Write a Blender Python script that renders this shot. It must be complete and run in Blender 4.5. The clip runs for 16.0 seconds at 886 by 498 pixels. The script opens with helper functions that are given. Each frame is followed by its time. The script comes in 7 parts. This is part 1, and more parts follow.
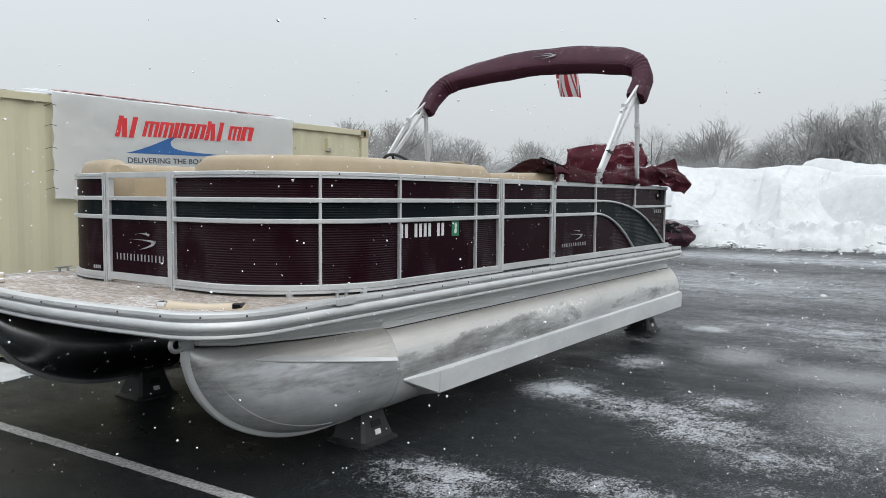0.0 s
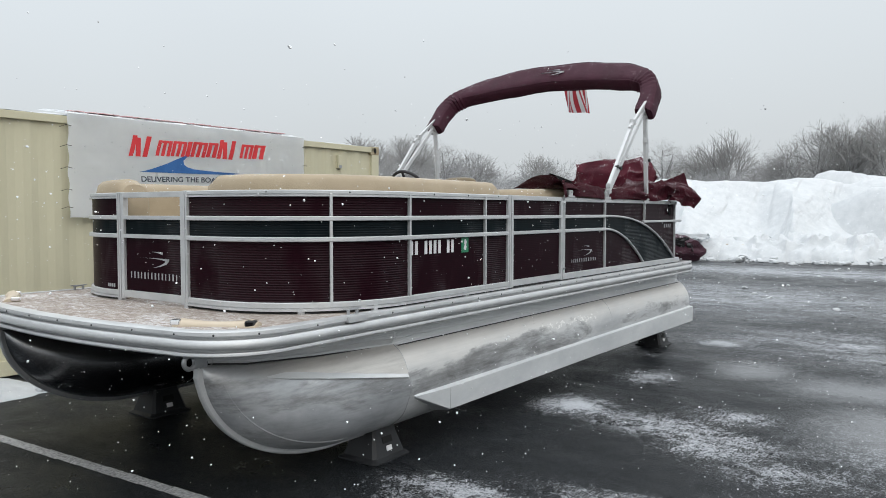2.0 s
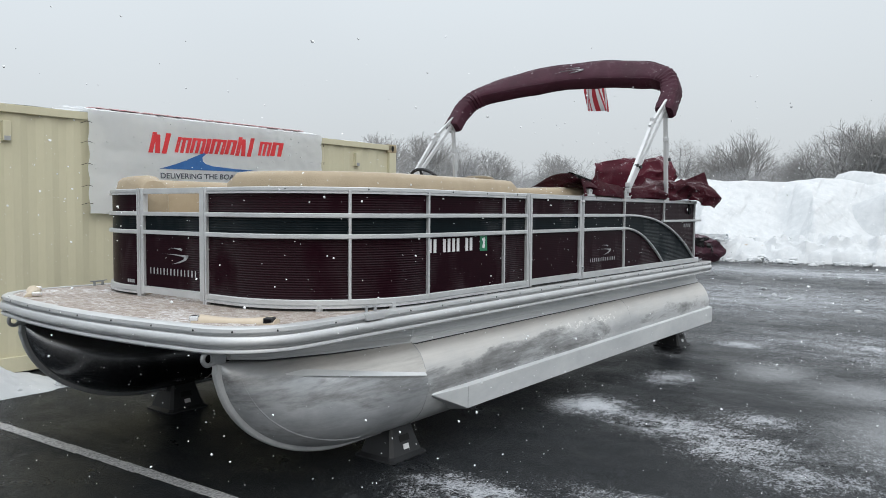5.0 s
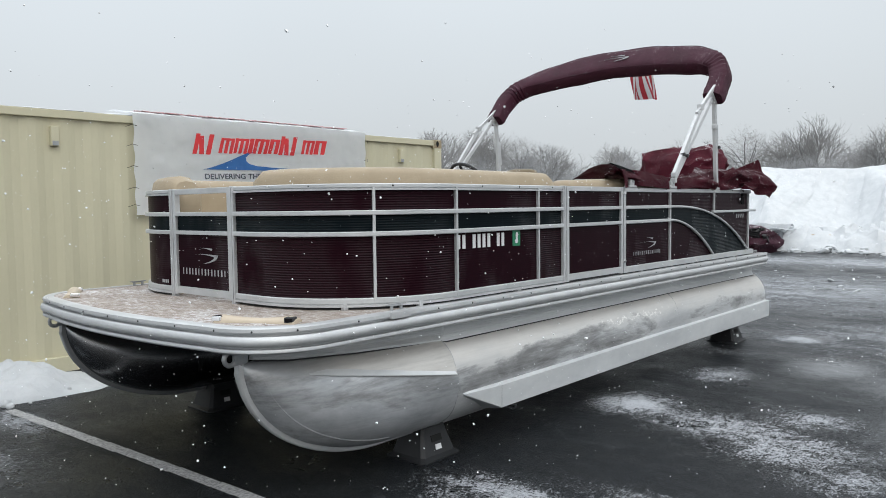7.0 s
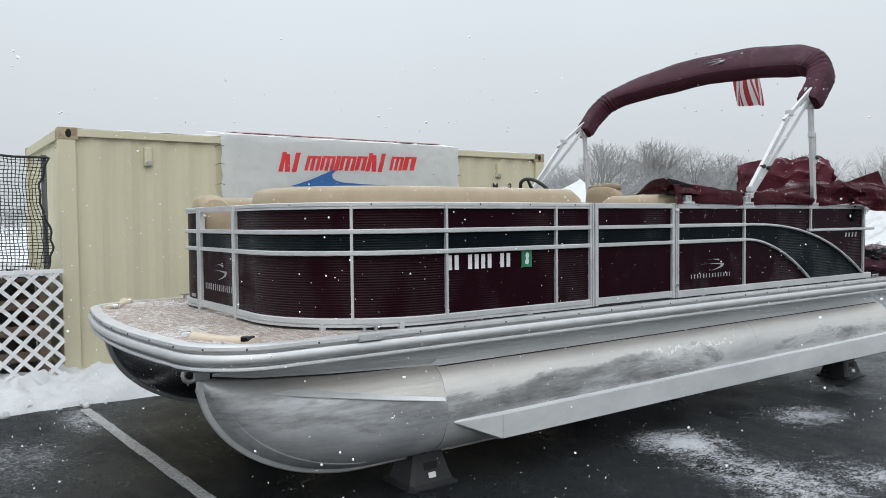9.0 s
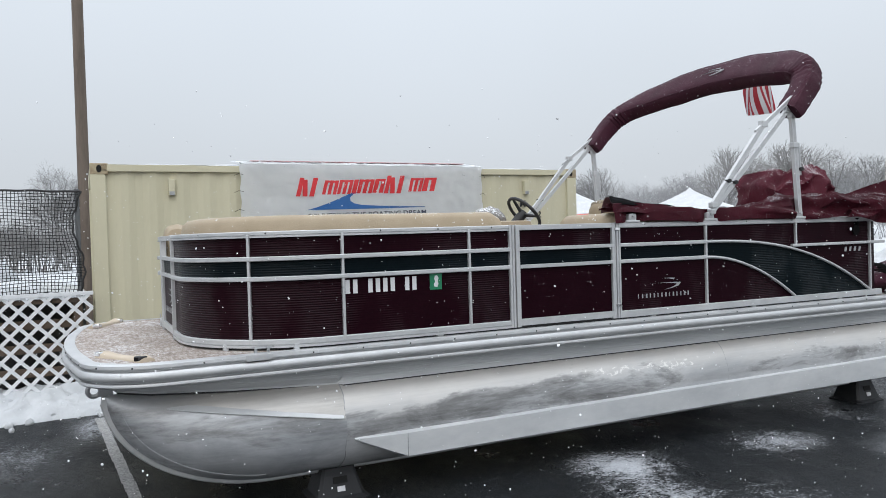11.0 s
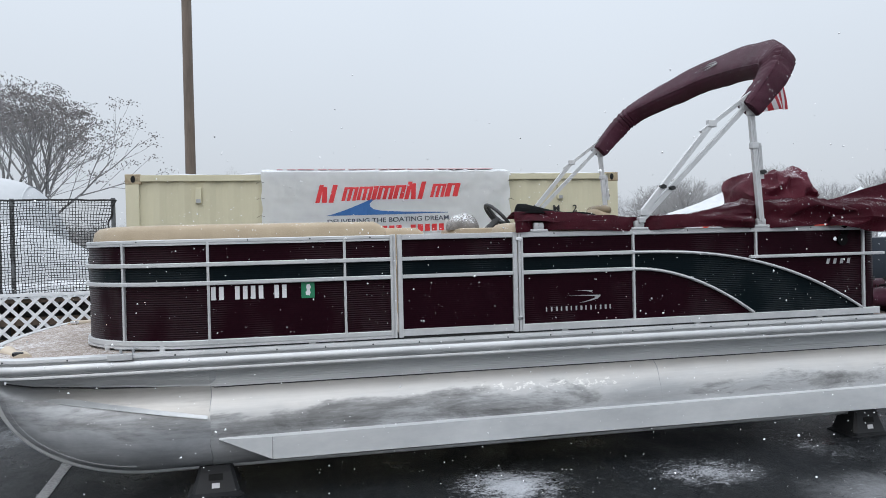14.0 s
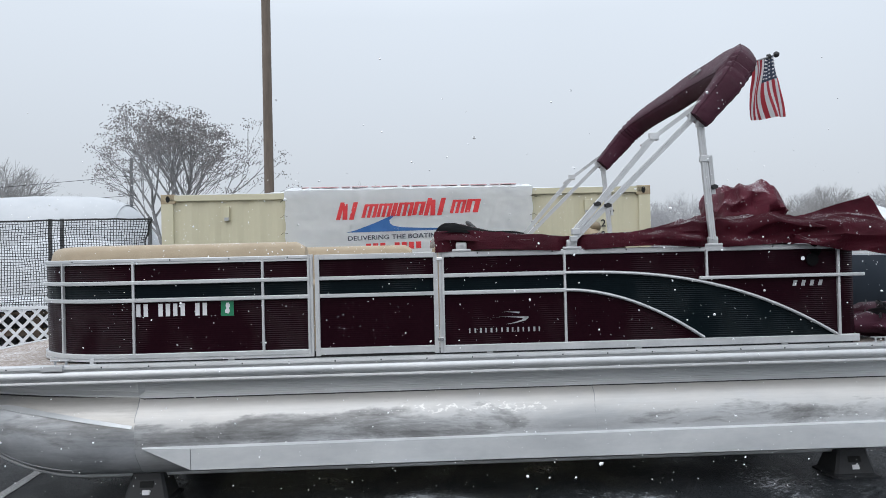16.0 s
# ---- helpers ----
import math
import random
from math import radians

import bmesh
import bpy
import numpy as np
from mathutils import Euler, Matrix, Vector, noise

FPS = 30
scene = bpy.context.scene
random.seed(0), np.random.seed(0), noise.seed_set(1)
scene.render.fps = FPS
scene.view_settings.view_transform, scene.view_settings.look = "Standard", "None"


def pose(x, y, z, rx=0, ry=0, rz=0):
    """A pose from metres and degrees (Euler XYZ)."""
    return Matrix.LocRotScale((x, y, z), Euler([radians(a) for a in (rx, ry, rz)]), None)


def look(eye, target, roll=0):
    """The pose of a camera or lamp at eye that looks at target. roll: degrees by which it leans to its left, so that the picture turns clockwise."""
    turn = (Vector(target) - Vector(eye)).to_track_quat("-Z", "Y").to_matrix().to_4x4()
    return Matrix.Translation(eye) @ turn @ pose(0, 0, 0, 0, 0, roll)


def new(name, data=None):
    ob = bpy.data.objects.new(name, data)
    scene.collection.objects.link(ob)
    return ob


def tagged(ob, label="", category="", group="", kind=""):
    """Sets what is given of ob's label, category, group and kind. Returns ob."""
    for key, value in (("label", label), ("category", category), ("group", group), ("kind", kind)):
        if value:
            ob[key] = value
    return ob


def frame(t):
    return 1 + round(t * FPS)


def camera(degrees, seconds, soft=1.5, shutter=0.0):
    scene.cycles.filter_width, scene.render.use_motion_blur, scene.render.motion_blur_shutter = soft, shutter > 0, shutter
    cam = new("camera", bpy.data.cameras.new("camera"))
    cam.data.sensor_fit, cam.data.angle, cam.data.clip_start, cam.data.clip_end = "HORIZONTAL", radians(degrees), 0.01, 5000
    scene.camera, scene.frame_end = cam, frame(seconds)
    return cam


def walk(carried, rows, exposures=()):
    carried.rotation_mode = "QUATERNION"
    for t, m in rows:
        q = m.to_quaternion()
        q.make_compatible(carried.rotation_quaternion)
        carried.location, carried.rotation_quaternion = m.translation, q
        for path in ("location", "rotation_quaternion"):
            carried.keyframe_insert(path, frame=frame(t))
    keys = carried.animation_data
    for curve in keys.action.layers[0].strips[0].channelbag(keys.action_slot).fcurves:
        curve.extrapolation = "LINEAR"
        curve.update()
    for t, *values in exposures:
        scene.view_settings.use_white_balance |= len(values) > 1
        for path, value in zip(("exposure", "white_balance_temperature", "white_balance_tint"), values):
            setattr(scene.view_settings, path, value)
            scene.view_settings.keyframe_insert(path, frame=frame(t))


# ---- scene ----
# ---- camera ----
cam = camera(60.5, 16.0, 0.9)
METRES, EYE, TILT, LEAN, TURN = 6.098, 1.5, 0.0, 0.0, 33.2
ROWS = [
    (0.0, 0.0, 0.0, 0.0, 0.03, -3.91, -0.46),
    (0.5, 0.0001, -0.0009, 0.0003, 0.04, -3.63, -0.33),
    (1.0, 0.0009, -0.0012, 0.0007, 0.23, -3.36, -0.2),
    (1.5, 0.001, -0.0041, 0.0015, 0.51, -3.05, -0.08),
    (2.0, 0.001, -0.006, 0.0022, 0.82, -2.79, -0.05),
    (2.5, -0.0, -0.0043, 0.0018, 1.1, -2.6, -0.11),
    (3.0, -0.0006, -0.0028, 0.0019, 1.33, -2.58, -0.23),
    (3.5, -0.0019, -0.0033, 0.0017, 1.52, -2.64, -0.32),
    (4.0, -0.0011, -0.0035, 0.0019, 1.71, -2.74, -0.4),
    (6.5, -0.0001, 0.0056, 0.0008, 4.38, -3.24, 0.35),
    (7.0, 0.0265, 0.0177, 0.001, 6.46, -3.23, 0.75),
    (7.5, 0.0481, 0.0435, -0.0014, 9.57, -3.2, 0.87),
    (8.0, 0.0964, 0.0593, 0.0014, 13.15, -3.01, 0.87),
    (8.5, 0.14, 0.0679, 0.0031, 16.61, -2.64, 0.7),
    (9.0, 0.1858, 0.0833, 0.0048, 19.56, -2.12, 0.59),
    (11.5, 0.4419, 0.1805, 0.0129, 31.61, -0.95, 1.79),
    (12.0, 0.4848, 0.2199, 0.0085, 34.0, -1.03, 1.6),
    (12.5, 0.5397, 0.2417, 0.0136, 36.36, -1.01, 1.28),
    (13.0, 0.5695, 0.2705, 0.0116, 38.51, -0.92, 1.05),
    (13.5, 0.6126, 0.2945, 0.0153, 40.48, -0.83, 1.18),
    (14.0, 0.6479, 0.3306, 0.0131, 42.51, -0.53, 1.38),
    (14.5, 0.6885, 0.3746, 0.0146, 44.74, -0.3, 1.64),
    (15.0, 0.7274, 0.4179, 0.0148, 47.4, -0.01, 1.57),
    (15.5, 0.77, 0.4605, 0.0174, 50.2, 0.28, 1.43),
    (16.0, 0.804, 0.5056, 0.0166, 52.74, 0.59, 1.33),
]
walk(cam, [(t, pose(0, 0, EYE, TILT, LEAN, TURN) @ pose(METRES * x, METRES * y, METRES * z, 90 + pitch, roll, yaw)) for t, x, y, z, yaw, pitch, roll in ROWS],
     exposures=[(0.0, 0.0, 6380, 8), (4.0, 0.0, 6320, 8), (9.0, 0.0, 6280, 8), (11.5, 0.0, 6150, 10), (16.0, 0.0, 6080, 10)])

# ---- sky and sun: an even snow sky ----
world = bpy.data.worlds.new("snow_sky")
scene.world = world
world.use_nodes = True
wn, wl = world.node_tree.nodes, world.node_tree.links
wn.clear()
sky = wn.new("ShaderNodeTexSky")
sky.sky_type, sky.sun_disc = "NISHITA", False
sky.sun_elevation, sky.sun_rotation = radians(33), radians(115)
sky.air_density, sky.dust_density, sky.ozone_density = 1.0, 8.0, 1.0
sky_dim = wn.new("ShaderNodeMix")
sky_dim.data_type, sky_dim.blend_type = "RGBA", "MULTIPLY"
sky_dim.inputs[0].default_value = 1.0
sky_dim.inputs[7].default_value = (0.10, 0.10, 0.10, 1)
coord = wn.new("ShaderNodeTexCoord")
split = wn.new("ShaderNodeSeparateXYZ")
ramp = wn.new("ShaderNodeValToRGB")
ramp.color_ramp.elements[0].position, ramp.color_ramp.elements[0].color = 0.0, (0.68, 0.70, 0.715, 1)
ramp.color_ramp.elements[1].position, ramp.color_ramp.elements[1].color = 1.0, (2.30, 2.36, 2.42, 1)
mid = ramp.color_ramp.elements.new(0.3)
mid.color = (0.86, 0.90, 0.93, 1)
cloud = wn.new("ShaderNodeTexNoise")
cloud.inputs["Scale"].default_value, cloud.inputs["Detail"].default_value = 1.6, 3
cloud_range = wn.new("ShaderNodeMapRange")
cloud_range.inputs[3].default_value, cloud_range.inputs[4].default_value = 0.93, 1.07
cloudy = wn.new("ShaderNodeMix")
cloudy.data_type, cloudy.blend_type = "RGBA", "MULTIPLY"
cloudy.inputs[0].default_value = 1.0
cover_mix = wn.new("ShaderNodeMix")
cover_mix.data_type = "RGBA"
cover_mix.inputs[0].default_value = 0.88
back = wn.new("ShaderNodeBackground")
back.inputs["Strength"].default_value = 1.0
wout = wn.new("ShaderNodeOutputWorld")
wl.new(sky.outputs[0], sky_dim.inputs[6])
wl.new(coord.outputs["Generated"], split.inputs[0])
wl.new(split.outputs[2], ramp.inputs[0])
wl.new(coord.outputs["Generated"], cloud.inputs["Vector"])
wl.new(cloud.outputs[0], cloud_range.inputs[0])
wl.new(ramp.outputs[0], cloudy.inputs[6])
wl.new(cloud_range.outputs[0], cloudy.inputs[7])
wl.new(sky_dim.outputs[2], cover_mix.inputs[6])
wl.new(cloudy.outputs[2], cover_mix.inputs[7])
wl.new(cover_mix.outputs[2], back.inputs[0])
wl.new(back.outputs[0], wout.inputs[0])
sun = new("sun", bpy.data.lights.new("sun", "SUN"))
sun.data.energy, sun.data.angle, sun.data.color = 0.6, radians(60), (1.0, 0.98, 0.95)
sun.matrix_world = look((8, -3, 14), (-3, 4, 0))


# ---- materials ----
def nodes_of(name):
    m = bpy.data.materials.new(name)
    m.use_nodes = True
    return m, m.node_tree.nodes, m.node_tree.links, m.node_tree.nodes["Principled BSDF"]


def noise_node(n, l, scale, detail=4, rough=0.55, stretch=None, distort=0.0):
    c = n.new("ShaderNodeTexCoord")
    t = n.new("ShaderNodeTexNoise")
    t.inputs["Scale"].default_value, t.inputs["Detail"].default_value = scale, detail
    t.inputs["Roughness"].default_value, t.inputs["Distortion"].default_value = rough, distort
    if stretch:
        mp = n.new("ShaderNodeMapping")
        mp.inputs["Scale"].default_value = stretch
        l.new(c.outputs["Object"], mp.inputs["Vector"])
        l.new(mp.outputs[0], t.inputs["Vector"])
    else:
        l.new(c.outputs["Object"], t.inputs["Vector"])
    return t


def ramp_node(n, l, source, stops):
    r = n.new("ShaderNodeValToRGB")
    e = r.color_ramp.elements
    e[0].position, e[1].position = stops[0][0], stops[-1][0]
    for p, c in stops[1:-1]:
        e.new(p)
    for k, (p, c) in enumerate(stops):
        e[k].color = (c, c, c, 1) if isinstance(c, (int, float)) else (*c, 1)
    l.new(source, r.inputs[0])
    return r


def blend(n, l, fac, a, b, mode="MIX"):
    m = n.new("ShaderNodeMix")
    m.data_type, m.blend_type = "RGBA", mode
    for slot, v in ((0, fac), (6, a), (7, b)):
        if isinstance(v, (int, float)):
            m.inputs[slot].default_value = v if slot == 0 else (v, v, v, 1)
        elif isinstance(v, tuple):
            m.inputs[slot].default_value = (*v, 1)
        else:
            l.new(v, m.inputs[slot])
    return m.outputs[2]


def bump_node(n, l, p, source, strength, distance):
    b = n.new("ShaderNodeBump")
    b.inputs["Strength"].default_value, b.inputs["Distance"].default_value = strength, distance
    l.new(source, b.inputs["Height"])
    l.new(b.outputs[0], p.inputs["Normal"])
    return b


def math_node(n, l, op, a, b, c=None):
    m = n.new("ShaderNodeMath")
    m.operation = op
    for k, v in enumerate((a, b, c)):
        if isinstance(v, (int, float)):
            m.inputs[k].default_value = v
        elif v is not None:
            l.new(v, m.inputs[k])
    return m.outputs[0]


def plain(name, c1, c2, scale=6.0, rough=(0.4, 0.6), metal=0.0, bump=0.15, grain=80.0, stretch=None, specular=0.5):
    """Two tones in broad patches, a fine grain in the relief and the gloss."""
    m, n, l, p = nodes_of(name)
    big = noise_node(n, l, scale, 5, 0.6, stretch)
    fine = noise_node(n, l, grain, 3, 0.6, stretch)
    r = ramp_node(n, l, big.outputs[0], [(0.3, c1), (0.7, c2)])
    l.new(blend(n, l, 0.25, r.outputs[0], ramp_node(n, l, fine.outputs[0], [(0.3, c1), (0.7, c2)]).outputs[0]), p.inputs["Base Color"])
    rr = ramp_node(n, l, blend(n, l, 0.4, big.outputs[0], fine.outputs[0]), [(0.3, rough[0]), (0.7, rough[1])])
    l.new(rr.outputs[0], p.inputs["Roughness"])
    p.inputs["Metallic"].default_value = metal
    p.inputs["Specular IOR Level"].default_value = specular
    if bump:
        bump_node(n, l, p, fine.outputs[0], bump, 0.004)
    return m


def window(n, l, source, stops, span=8.0):
    """A factor along an axis: stops are (metres, value)."""
    return ramp_node(n, l, math_node(n, l, "MULTIPLY_ADD", source, 1 / span, 0.5), [(0.5 + a / span, v) for a, v in stops]).outputs[0]


def tube_metal():
    """Oxidised aluminium tube: a cream bloom on top, brushed grey flanks, dark smudges along the old waterline, white chalk."""
    m, n, l, p = nodes_of("aluminium_pontoon")
    co = n.new("ShaderNodeTexCoord")
    sp = n.new("ShaderNodeSeparateXYZ")
    l.new(co.outputs["Object"], sp.inputs[0])
    along, high = sp.outputs[1], sp.outputs[2]
    cloud = noise_node(n, l, 2.2, 6, 0.6, (1.0, 0.55, 1.6), 0.3)
    smudge = noise_node(n, l, 3.4, 8, 0.66, (1.0, 0.42, 1.5), 0.5)
    brush = noise_node(n, l, 22.0, 6, 0.7, (1.0, 0.10, 3.0))
    scrape = noise_node(n, l, 15.0, 7, 0.75, (1.0, 0.35, 2.2), 1.0)
    wander = math_node(n, l, "MULTIPLY_ADD", math_node(n, l, "ADD", cloud.outputs[0], -0.5), 0.34, high)
    wander = math_node(n, l, "MULTIPLY_ADD", math_node(n, l, "ADD", scrape.outputs[0], -0.5), 0.05, wander)
    grey = ramp_node(n, l, smudge.outputs[0], [(0.34, (0.40, 0.412, 0.425)), (0.52, (0.54, 0.55, 0.56)), (0.68, (0.66, 0.67, 0.675))])
    cream = ramp_node(n, l, cloud.outputs[0], [(0.32, (0.54, 0.522, 0.496)), (0.68, (0.65, 0.63, 0.603))])
    upper = window(n, l, wander, [(0.33, 0.0), (0.40, 0.55), (0.47, 1.0)], 2.0)
    c = blend(n, l, upper, grey.outputs[0], cream.outputs[0])
    c = blend(n, l, 0.15, c, ramp_node(n, l, brush.outputs[0], [(0.3, 0.30), (0.7, 0.72)]).outputs[0])
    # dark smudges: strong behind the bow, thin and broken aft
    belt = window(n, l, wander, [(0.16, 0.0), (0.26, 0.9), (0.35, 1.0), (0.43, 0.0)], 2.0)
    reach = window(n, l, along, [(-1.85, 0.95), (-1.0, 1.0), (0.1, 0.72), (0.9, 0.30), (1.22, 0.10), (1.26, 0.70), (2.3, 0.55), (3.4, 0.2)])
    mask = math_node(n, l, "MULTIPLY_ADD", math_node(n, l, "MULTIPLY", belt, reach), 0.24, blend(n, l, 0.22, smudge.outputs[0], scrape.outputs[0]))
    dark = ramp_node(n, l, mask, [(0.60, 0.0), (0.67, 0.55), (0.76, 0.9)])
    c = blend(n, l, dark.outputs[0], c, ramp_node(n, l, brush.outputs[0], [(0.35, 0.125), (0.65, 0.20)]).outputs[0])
    chalk_at = math_node(n, l, "MULTIPLY", window(n, l, along, [(-0.4, 0.0), (0.1, 1.0), (0.8, 1.0), (1.1, 0.0)]), window(n, l, high, [(0.37, 0.0), (0.40, 1.0), (0.44, 1.0), (0.465, 0.0)], 2.0))
    chalk = math_node(n, l, "MULTIPLY_ADD", chalk_at, 0.16, noise_node(n, l, 30.0, 5, 0.7, (1.0, 0.6, 1.2), 0.6).outputs[0])
    l.new(blend(n, l, ramp_node(n, l, chalk, [(0.70, 0.0), (0.74, 0.7)]).outputs[0], c, (0.86, 0.85, 0.82)), p.inputs["Base Color"])
    l.new(ramp_node(n, l, blend(n, l, 0.5, cloud.outputs[0], scrape.outputs[0]), [(0.35, 0.42), (0.65, 0.56)]).outputs[0], p.inputs["Roughness"])
    p.inputs["Metallic"].default_value = 0.38
    bump_node(n, l, p, blend(n, l, 0.5, brush.outputs[0], scrape.outputs[0]), 0.14, 0.004)
    return m


def nose_metal():
    """The nose cone: cream streaks over its spray strip, darker streaks under it, blue-grey chalk below."""
    m, n, l, p = nodes_of("dull_aluminium_nose")
    co = n.new("ShaderNodeTexCoord")
    sp = n.new("ShaderNodeSeparateXYZ")
    l.new(co.outputs["Object"], sp.inputs[0])
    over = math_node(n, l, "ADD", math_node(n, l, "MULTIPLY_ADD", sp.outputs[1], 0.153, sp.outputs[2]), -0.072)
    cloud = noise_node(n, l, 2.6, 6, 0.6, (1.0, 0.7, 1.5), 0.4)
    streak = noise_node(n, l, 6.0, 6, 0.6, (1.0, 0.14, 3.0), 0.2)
    blotch = noise_node(n, l, 4.2, 6, 0.62, (1.0, 0.36, 1.7), 0.6)
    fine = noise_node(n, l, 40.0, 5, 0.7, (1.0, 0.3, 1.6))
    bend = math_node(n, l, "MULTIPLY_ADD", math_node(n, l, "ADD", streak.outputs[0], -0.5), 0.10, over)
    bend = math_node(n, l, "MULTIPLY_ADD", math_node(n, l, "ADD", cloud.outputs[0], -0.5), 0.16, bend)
    low = ramp_node(n, l, blend(n, l, 0.45, cloud.outputs[0], blotch.outputs[0]), [(0.36, (0.27, 0.285, 0.30)), (0.5, (0.43, 0.445, 0.465)), (0.64, (0.60, 0.615, 0.63))])
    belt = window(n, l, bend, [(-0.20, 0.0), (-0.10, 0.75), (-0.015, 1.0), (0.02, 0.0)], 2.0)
    mask = math_node(n, l, "MULTIPLY_ADD", belt, 0.16, blend(n, l, 0.3, blotch.outputs[0], streak.outputs[0]))
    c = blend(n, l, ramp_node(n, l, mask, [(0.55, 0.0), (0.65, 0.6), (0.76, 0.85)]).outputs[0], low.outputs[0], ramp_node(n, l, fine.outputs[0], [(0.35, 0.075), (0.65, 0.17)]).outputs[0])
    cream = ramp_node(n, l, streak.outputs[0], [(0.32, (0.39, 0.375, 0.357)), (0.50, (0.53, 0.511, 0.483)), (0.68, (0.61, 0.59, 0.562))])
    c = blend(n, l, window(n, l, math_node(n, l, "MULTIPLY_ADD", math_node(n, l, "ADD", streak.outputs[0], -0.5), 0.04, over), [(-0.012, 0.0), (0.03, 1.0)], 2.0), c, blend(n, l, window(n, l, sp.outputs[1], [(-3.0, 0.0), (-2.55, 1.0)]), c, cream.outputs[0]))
    l.new(blend(n, l, 0.12, c, ramp_node(n, l, fine.outputs[0], [(0.3, 0.2), (0.7, 0.7)]).outputs[0]), p.inputs["Base Color"])
    l.new(ramp_node(n, l, blend(n, l, 0.5, cloud.outputs[0], blotch.outputs[0]), [(0.35, 0.34), (0.65, 0.54)]).outputs[0], p.inputs["Roughness"])
    p.inputs["Metallic"].default_value = 0.38
    bump_node(n, l, p, blend(n, l, 0.5, fine.outputs[0], blotch.outputs[0]), 0.12, 0.004)
    return m


def deck_material():
    """Woven vinyl: brown and cream threads in short dashes, with snow grains."""
    m, n, l, p = nodes_of("woven_deck")
    dash = noise_node(n, l, 42.0, 3, 0.6, (0.4, 1.3, 1.0))
    thread = noise_node(n, l, 150.0, 2, 0.6)
    broad = noise_node(n, l, 2.5, 5, 0.6)
    c = ramp_node(n, l, blend(n, l, 0.45, dash.outputs[0], thread.outputs[0]), [(0.36, (0.16, 0.125, 0.105)), (0.5, (0.31, 0.26, 0.225)), (0.62, (0.50, 0.465, 0.435))])
    snow_ = noise_node(n, l, 30.0, 8, 0.8)
    mask = n.new("ShaderNodeMath")
    l.new(snow_.outputs[0], mask.inputs[0])
    l.new(blend(n, l, 0.5, 0.0, broad.outputs[0]), mask.inputs[1])
    l.new(blend(n, l, ramp_node(n, l, mask.outputs[0], [(0.78, 0.0), (0.90, 0.75)]).outputs[0], c.outputs[0], (0.74, 0.75, 0.78)), p.inputs["Base Color"])
    p.inputs["Roughness"].default_value = 0.75
    bump_node(n, l, p, blend(n, l, 0.5, dash.outputs[0], thread.outputs[0]), 0.5, 0.003)
    return m


def panel_metal(name, c1, c2):
    """Painted ribbed sheet with a wet gloss."""
    m, n, l, p = nodes_of(name)
    c = n.new("ShaderNodeTexCoord")
    wave = n.new("ShaderNodeTexWave")
    wave.bands_direction, wave.wave_profile = "Z", "SIN"
    wave.inputs["Scale"].default_value = 23.0
    l.new(c.outputs["Object"], wave.inputs["Vector"])
    patch = noise_node(n, l, 2.2, 4, 0.5, (1, 1, 0.6))
    gate = ramp_node(n, l, patch.outputs[0], [(0.46, 0.08), (0.58, 1.0)])
    fine = noise_node(n, l, 60, 4, 0.6)
    col = ramp_node(n, l, blend(n, l, 0.4, patch.outputs[0], fine.outputs[0]), [(0.35, c1), (0.65, c2)])
    speck = noise_node(n, l, 55, 2, 0.5)
    flake = ramp_node(n, l, speck.outputs[0], [(0.745, 0.0), (0.77, 1.0)])
    l.new(blend(n, l, flake.outputs[0], col.outputs[0], (0.75, 0.78, 0.82)), p.inputs["Base Color"])
    l.new(ramp_node(n, l, fine.outputs[0], [(0.3, 0.28), (0.7, 0.42)]).outputs[0], p.inputs["Roughness"])
    h = blend(n, l, 1.0, wave.outputs[0], gate.outputs[0], "MULTIPLY")
    bump_node(n, l, p, h, 0.75, 0.006)
    l.new(ramp_node(n, l, gate.outputs[0], [(0.1, 0.035), (0.9, 0.10)]).outputs[0], p.inputs["Specular IOR Level"])
    return m


def snowy(name, base1, base2, amount=0.62, rough=(0.55, 0.8), grain=40.0, crease=0.0):
    """A coloured surface on which flakes lie wherever it faces up."""
    m, n, l, p = nodes_of(name)
    big = noise_node(n, l, 5.0, 5, 0.6)
    fine = noise_node(n, l, grain, 6, 0.75)
    geo = n.new("ShaderNodeNewGeometry")
    sp = n.new("ShaderNodeSeparateXYZ")
    l.new(geo.outputs["Normal"], sp.inputs[0])
    col = ramp_node(n, l, big.outputs[0], [(0.3, base1), (0.7, base2)])
    up = ramp_node(n, l, sp.outputs[2], [(0.25, 0.0), (0.95, 0.13)])
    mask = n.new("ShaderNodeMath")
    mask.operation = "ADD"
    l.new(blend(n, l, 0.30, fine.outputs[0], big.outputs[0]), mask.inputs[0])
    l.new(up.outputs[0], mask.inputs[1])
    edge = ramp_node(n, l, mask.outputs[0], [(amount, 0.0), (amount + 0.06, 0.9)])
    flakes = ramp_node(n, l, noise_node(n, l, 48.0, 2, 0.5).outputs[0], [(0.715, 0.0), (0.74, 0.9)])
    dusted = math_node(n, l, "MAXIMUM", edge.outputs[0], flakes.outputs[0])
    l.new(blend(n, l, dusted, col.outputs[0], (0.80, 0.83, 0.86)), p.inputs["Base Color"])
    l.new(ramp_node(n, l, fine.outputs[0], [(0.3, rough[0]), (0.7, rough[1])]).outputs[0], p.inputs["Roughness"])
    folds = noise_node(n, l, 9.0, 4, 0.55, (1.0, 0.6, 1.0), 1.2)
    bump_node(n, l, p, blend(n, l, crease, fine.outputs[0], folds.outputs[0]), 0.35 + 0.4 * crease, 0.006 + 0.03 * crease)
    p.inputs["Specular IOR Level"].default_value = 0.25
    return m


